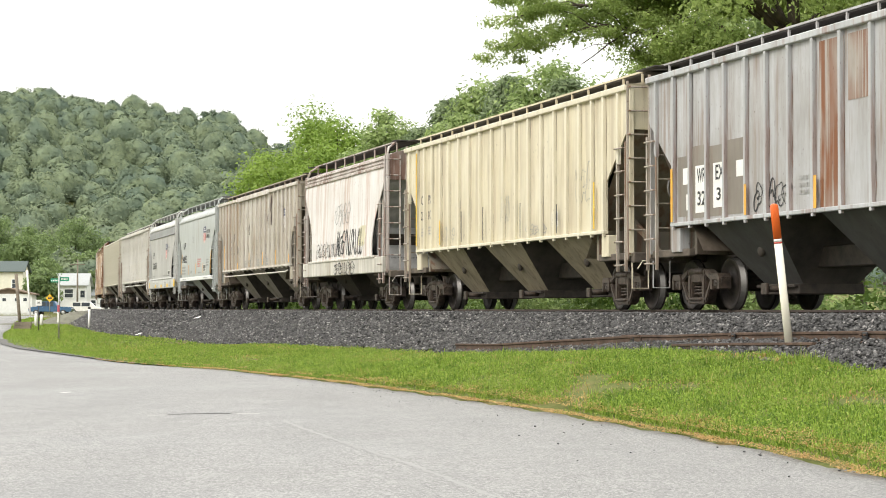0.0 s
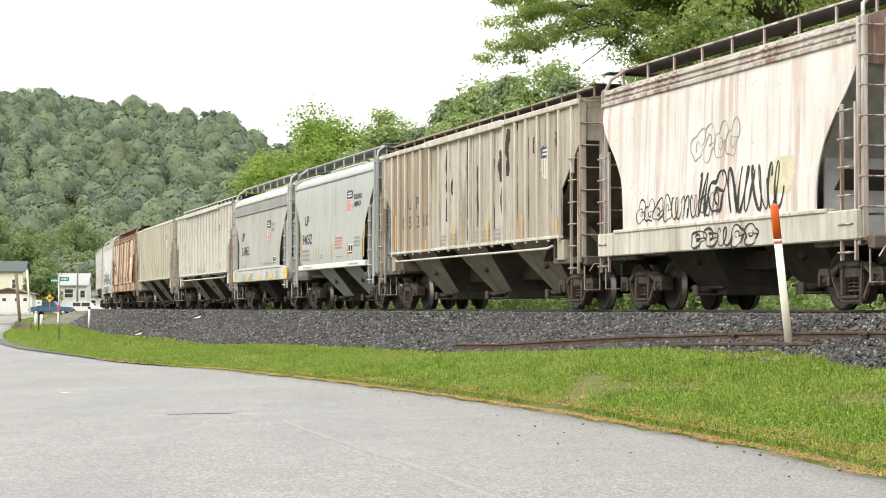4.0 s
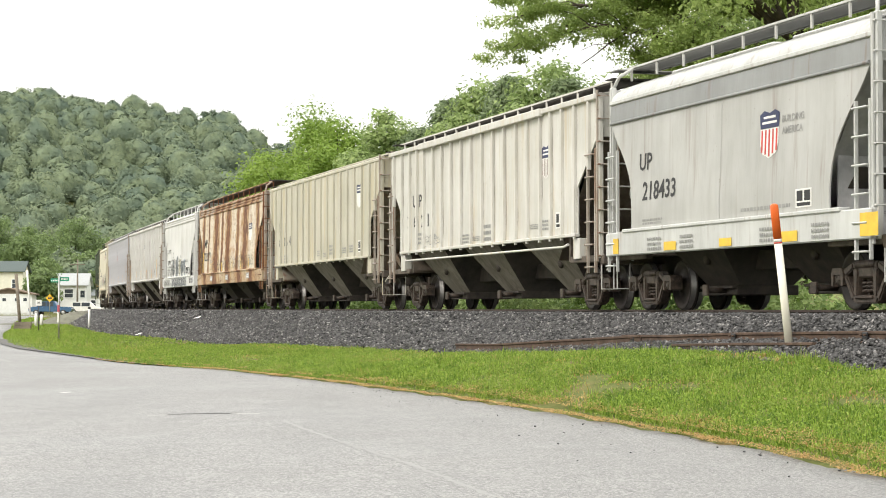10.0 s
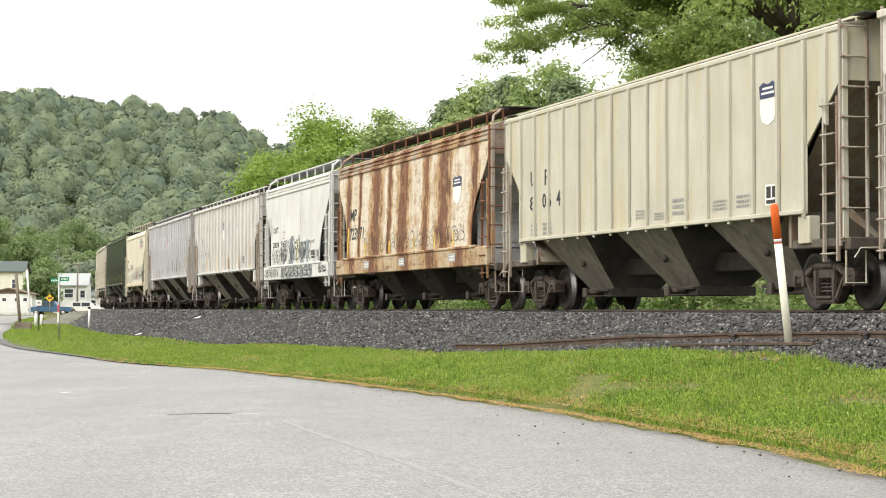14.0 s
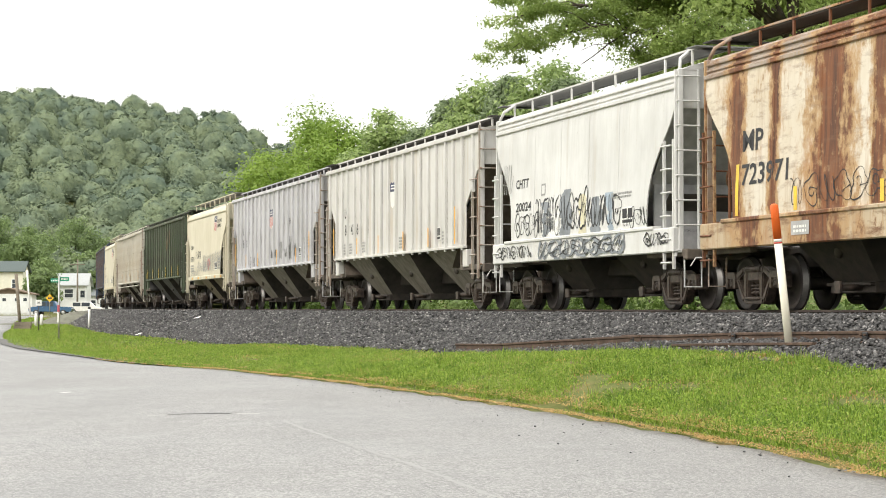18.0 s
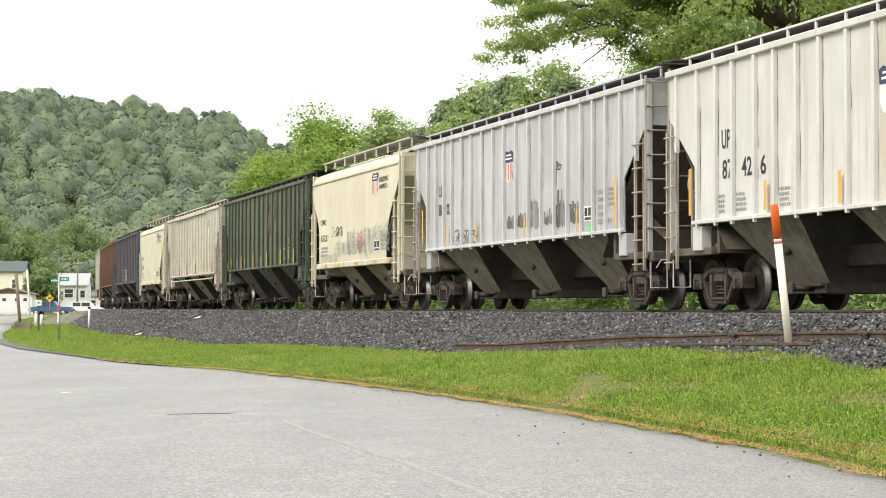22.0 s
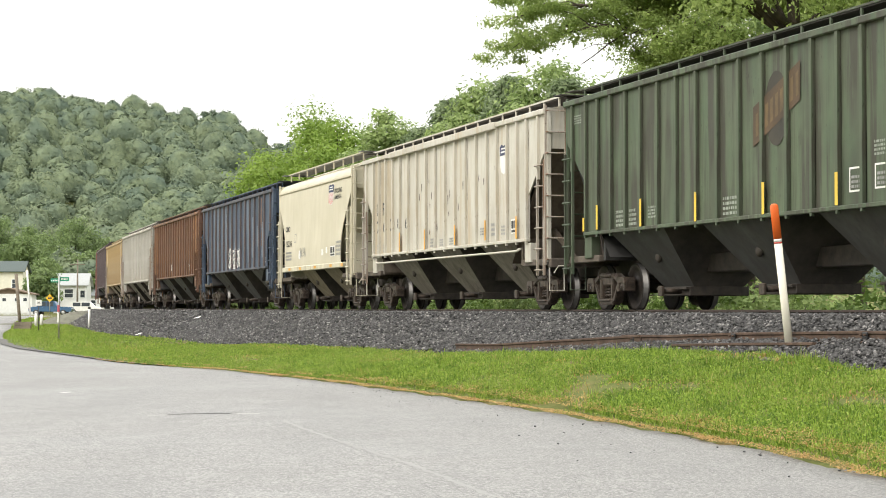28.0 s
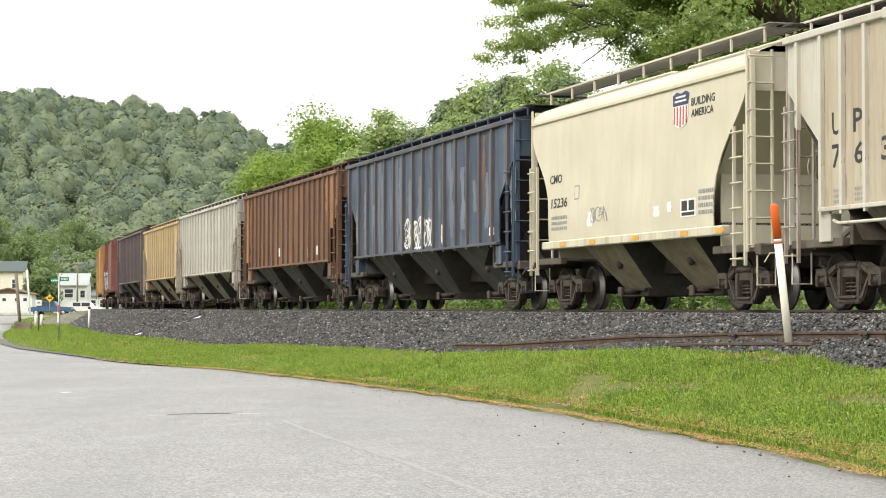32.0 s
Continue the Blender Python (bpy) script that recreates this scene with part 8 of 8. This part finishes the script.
def patchy(s, d, lim):
    """Thin the places where the grass is worn."""
    v = np.array([noise.noise((a * 0.35, b * 0.9, 2.0)) + 0.5 * noise.noise((a * 1.3, b * 2.2, 5.0)) for a, b in zip(s, d)])
    for a, b, r in WORN:
        v = v + 0.62 * np.exp(-(((s - a) / (r * 1.5)) ** 2 + ((d - b) / r) ** 2))
    keep = v + np.random.default_rng(len(s)).uniform(0, 0.55, len(s)) < lim + 0.3
    return s[keep], d[keep]


fringe = lambda s: toe(s) + 0.05 + 0.2 * np.sin(s * 1.7) + 0.16 * np.sin(s * 4.3) + 0.14 * np.sin(s * 9.1 + 1)
verge = lambda s: road_edge(s) - 0.02
s_, d_ = patchy(*spread(100000, -6, 20, fringe, verge), 0.42)
blades("grass", s_, d_, 0.1, 0.008, GRASSM, 21, "rough green grass on the bank", lean=1.15)
s_, d_ = patchy(*spread(85000, -34, -6, fringe, verge), 0.42)
blades("grass", s_, d_, 0.085, 0.009, GRASSM, 22, "rough green grass on the bank", lean=1.15)
s_, d_ = patchy(*spread(40000, -150, -34, fringe, verge), 0.42)
blades("grass", s_, d_, 0.12, 0.018, GRASSM, 23, "rough green grass on the bank", lean=1.15)
s_, d_ = patchy(*spread(12000, -12, 19, fringe, verge), 0.42)
_t = np.array([noise.noise((a * 1.1, b * 1.6, 9.0)) for a, b in zip(s_, d_)]) > 0.05
blades("tall_grass", s_[_t], d_[_t], 0.17, 0.007, GRASSM, 24, "taller tufts of grass on the bank", lean=0.8)
s_, d_ = spread(26000, -26, 20, lambda s: road_edge(s) - 0.22 - 0.012 * np.maximum(s + 8, 0) - 0.1 * np.sin(s * 2.7) - 0.06 * np.sin(s * 6.1), lambda s: road_edge(s) + 0.14 + 0.05 * np.sin(s * 3.3), 0.8)
_t = np.array([noise.noise((a * 1.9, b * 5, 3.0)) + 0.035 * a for a, b in zip(s_, d_)]) > -0.4
s_, d_ = s_[_t], d_[_t]
blades("straw", s_, d_, 0.11, 0.006, STRAWM, 25, "dry mown straw along the road's edge", flat=0.85, zoff=0.055)
s_, d_ = spread(9000, -40, 18, fringe, verge)
_w = np.zeros(len(s_))
for a, b, r in WORN:
    _w += np.exp(-(((s_ - a) / (r * 1.4)) ** 2 + ((d_ - b) / r) ** 2))
_t = np.array([noise.noise((a * 0.35, b * 0.9, 2.0)) for a, b in zip(s_, d_)]) + 0.7 * _w > 0.3
blades("straw", s_[_t], d_[_t], 0.14, 0.006, STRAWM, 26, "dead brown grass in worn patches", flat=0.5, zoff=0.03)

def scrap(s, d, z, w):
    x, y = beside(s, d)
    t = thing("paper_scrap", "crumpled white scrap of paper on the ballast", "litter", m=Matrix.Translation((float(x), float(y), z)))
    bm = bmesh.new()
    sheet(bm, [[(-w, 0.05, 0.02), (0, 0.03, 0.09), (w, 0.06, 0.06)], [(-w * 0.9, -0.08, 0.03), (0.05, -0.1, 0.05), (w, -0.07, 0.12)], [(-w, -0.2, 0.0), (0, -0.19, 0.03), (w * 0.8, -0.2, 0.05)]], False)
    part("sheet", bm, WHITEP, t)


scrap(-51.3, 2.6, 0.93, 0.2)
scrap(-60.0, 4.05, 0.14, 0.16)

# a seam and a rough patch in the asphalt, pale worn lines
PATCH = plain("asphalt_crack_fill", (0.05, 0.05, 0.05), 0.9, vary=0.3)
PALE = plain("pale_worn_asphalt", (0.27, 0.268, 0.26), 0.6, vary=0.2, scale=12)


def road_z(s, d):
    e = road_edge(s)
    return float(np.interp(d - e, [0, 0.6, 2.0, ROADW / 2, ROADW - 2, ROADW - 0.6, ROADW], [0.0, 0.008, 0.03, 0.05, 0.03, 0.008, 0.0])) - 0.008


def road_mark(pts, w, mat, label, seed):
    """A thin ragged line lying on the road, through places (x, y)."""
    rr = np.random.default_rng(seed)
    bm = bmesh.new()
    rows = []
    for (xa, ya), (xb, yb) in zip(pts, pts[1:]):
        n = max(4, int(math.hypot(xb - xa, yb - ya) / 0.12))
        for u in np.linspace(0, 1, n, endpoint=False):
            x, y = xa + (xb - xa) * u, ya + (yb - ya) * u
            q = np.array([-(yb - ya), xb - xa]) / math.hypot(xb - xa, yb - ya) * w * rr.uniform(0.35, 1.0)
            s, d = station([x], [y])
            z = road_z(s[0], d[0]) + 0.002
            j = rr.normal(0, w * 0.25, 2)
            rows.append([(x - q[0] + j[0], y - q[1] + j[1], z), (x + q[0] + j[0], y + q[1] + j[1], z)])
    sheet(bm, rows)
    ob = tagged(new("road_seam", finish(bm, "road_seam")), label, "road mark", kind="structure")
    ob.data.materials.append(mat)


road_mark([(-1.88, 23.8), (-1.03, 20.1), (-0.25, 17.0), (0.3, 14.45), (1.2, 11.5)], 0.04, PALE, "pale worn seam along the middle of the road", 1)
LIP = plain("broken_asphalt_lip", (0.5, 0.49, 0.47), 0.7, vary=0.2, scale=12)
road_mark([(-3.65, 25.2), (-3.35, 25.32)], 0.07, LIP, "pale lip of a patch in the asphalt", 2)
road_mark([(-2.58, 25.42), (-2.2, 25.28)], 0.08, LIP, "pale lip of a patch in the asphalt", 7)
road_mark([(-3.38, 25.36), (-3.0, 25.56), (-2.55, 25.46)], 0.09, PATCH, "dark crack at the lip of an asphalt patch", 3)
road_mark([(-6.05, 32.2), (-5.85, 32.2)], 0.12, WHITEP, "white paint speck on the road", 4)
road_mark([(-11.9, 54.0), (-10.6, 50.0)], 0.12, PALE, "pale worn line on the road", 5)


# tufts and small broad-leaved weeds in the grass
_c, _e = patchy(*spread(1500, -10, 19, fringe, verge), 0.42)
_t = np.array([noise.noise((a * 0.7, b * 1.2, 13.0)) for a, b in zip(_c, _e)]) > -0.1
_c, _e = _c[_t], _e[_t]
s_ = np.repeat(_c, 16) + rs.normal(0, 0.05, len(_c) * 16)
d_ = np.repeat(_e, 16) + rs.normal(0, 0.05, len(_c) * 16)
blades("tall_grass", s_, d_, 0.15, 0.006, GRASSM, 31, "taller tufts of grass on the bank", lean=0.8)
s_, d_ = patchy(*spread(42000, -14, 19, fringe, verge), 0.42)
_x, _y = beside(s_, d_)
_p = np.stack([_x, _y, ground_z(_x, _y) + rs.uniform(0.02, 0.09, len(_x))], 1)
me = quads("weeds", leaf_tris(_p, np.tile(np.array([0.0, -0.3, 1.0]), (len(_p), 1)), 0.026, rs, 0.6), GRASSM)
tagged(new("weeds", me), "small broad-leaved weeds among the grass", "weeds", kind="stuff")


# ---- everything that moves ----
def travelled(t):
    return 7.2078 * (t - 13) + 0.000522 * (t - 13) ** 2


def motions():
    times = [float(t) for t in np.arange(0, 32.01, 1.0)]
    for i, (c, L) in enumerate(CARS):
        mid = MIDS[i]
        rows = []
        for t in times:
            s = travelled(t) - mid
            xa, ya, _ = line(s - L / 2 + 2.0)
            xb, yb, _ = line(s + L / 2 - 2.0)
            rows.append((t, Matrix.Translation(((xa + xb) / 2, (ya + yb) / 2, RAIL_Z)) @ Matrix.Rotation(math.atan2(yb - ya, xb - xa), 4, "Z")))
        walk(c, rows)
    spin = [(float(t), math.degrees(travelled(float(t)) / 0.47)) for t in np.arange(0, 961, 3) / 30]
    for ws, x in WHEELS:
        walk(ws, [(t, pose(x, 0, 0.47, 0, a, 0)) for t, a in spin])


motions()
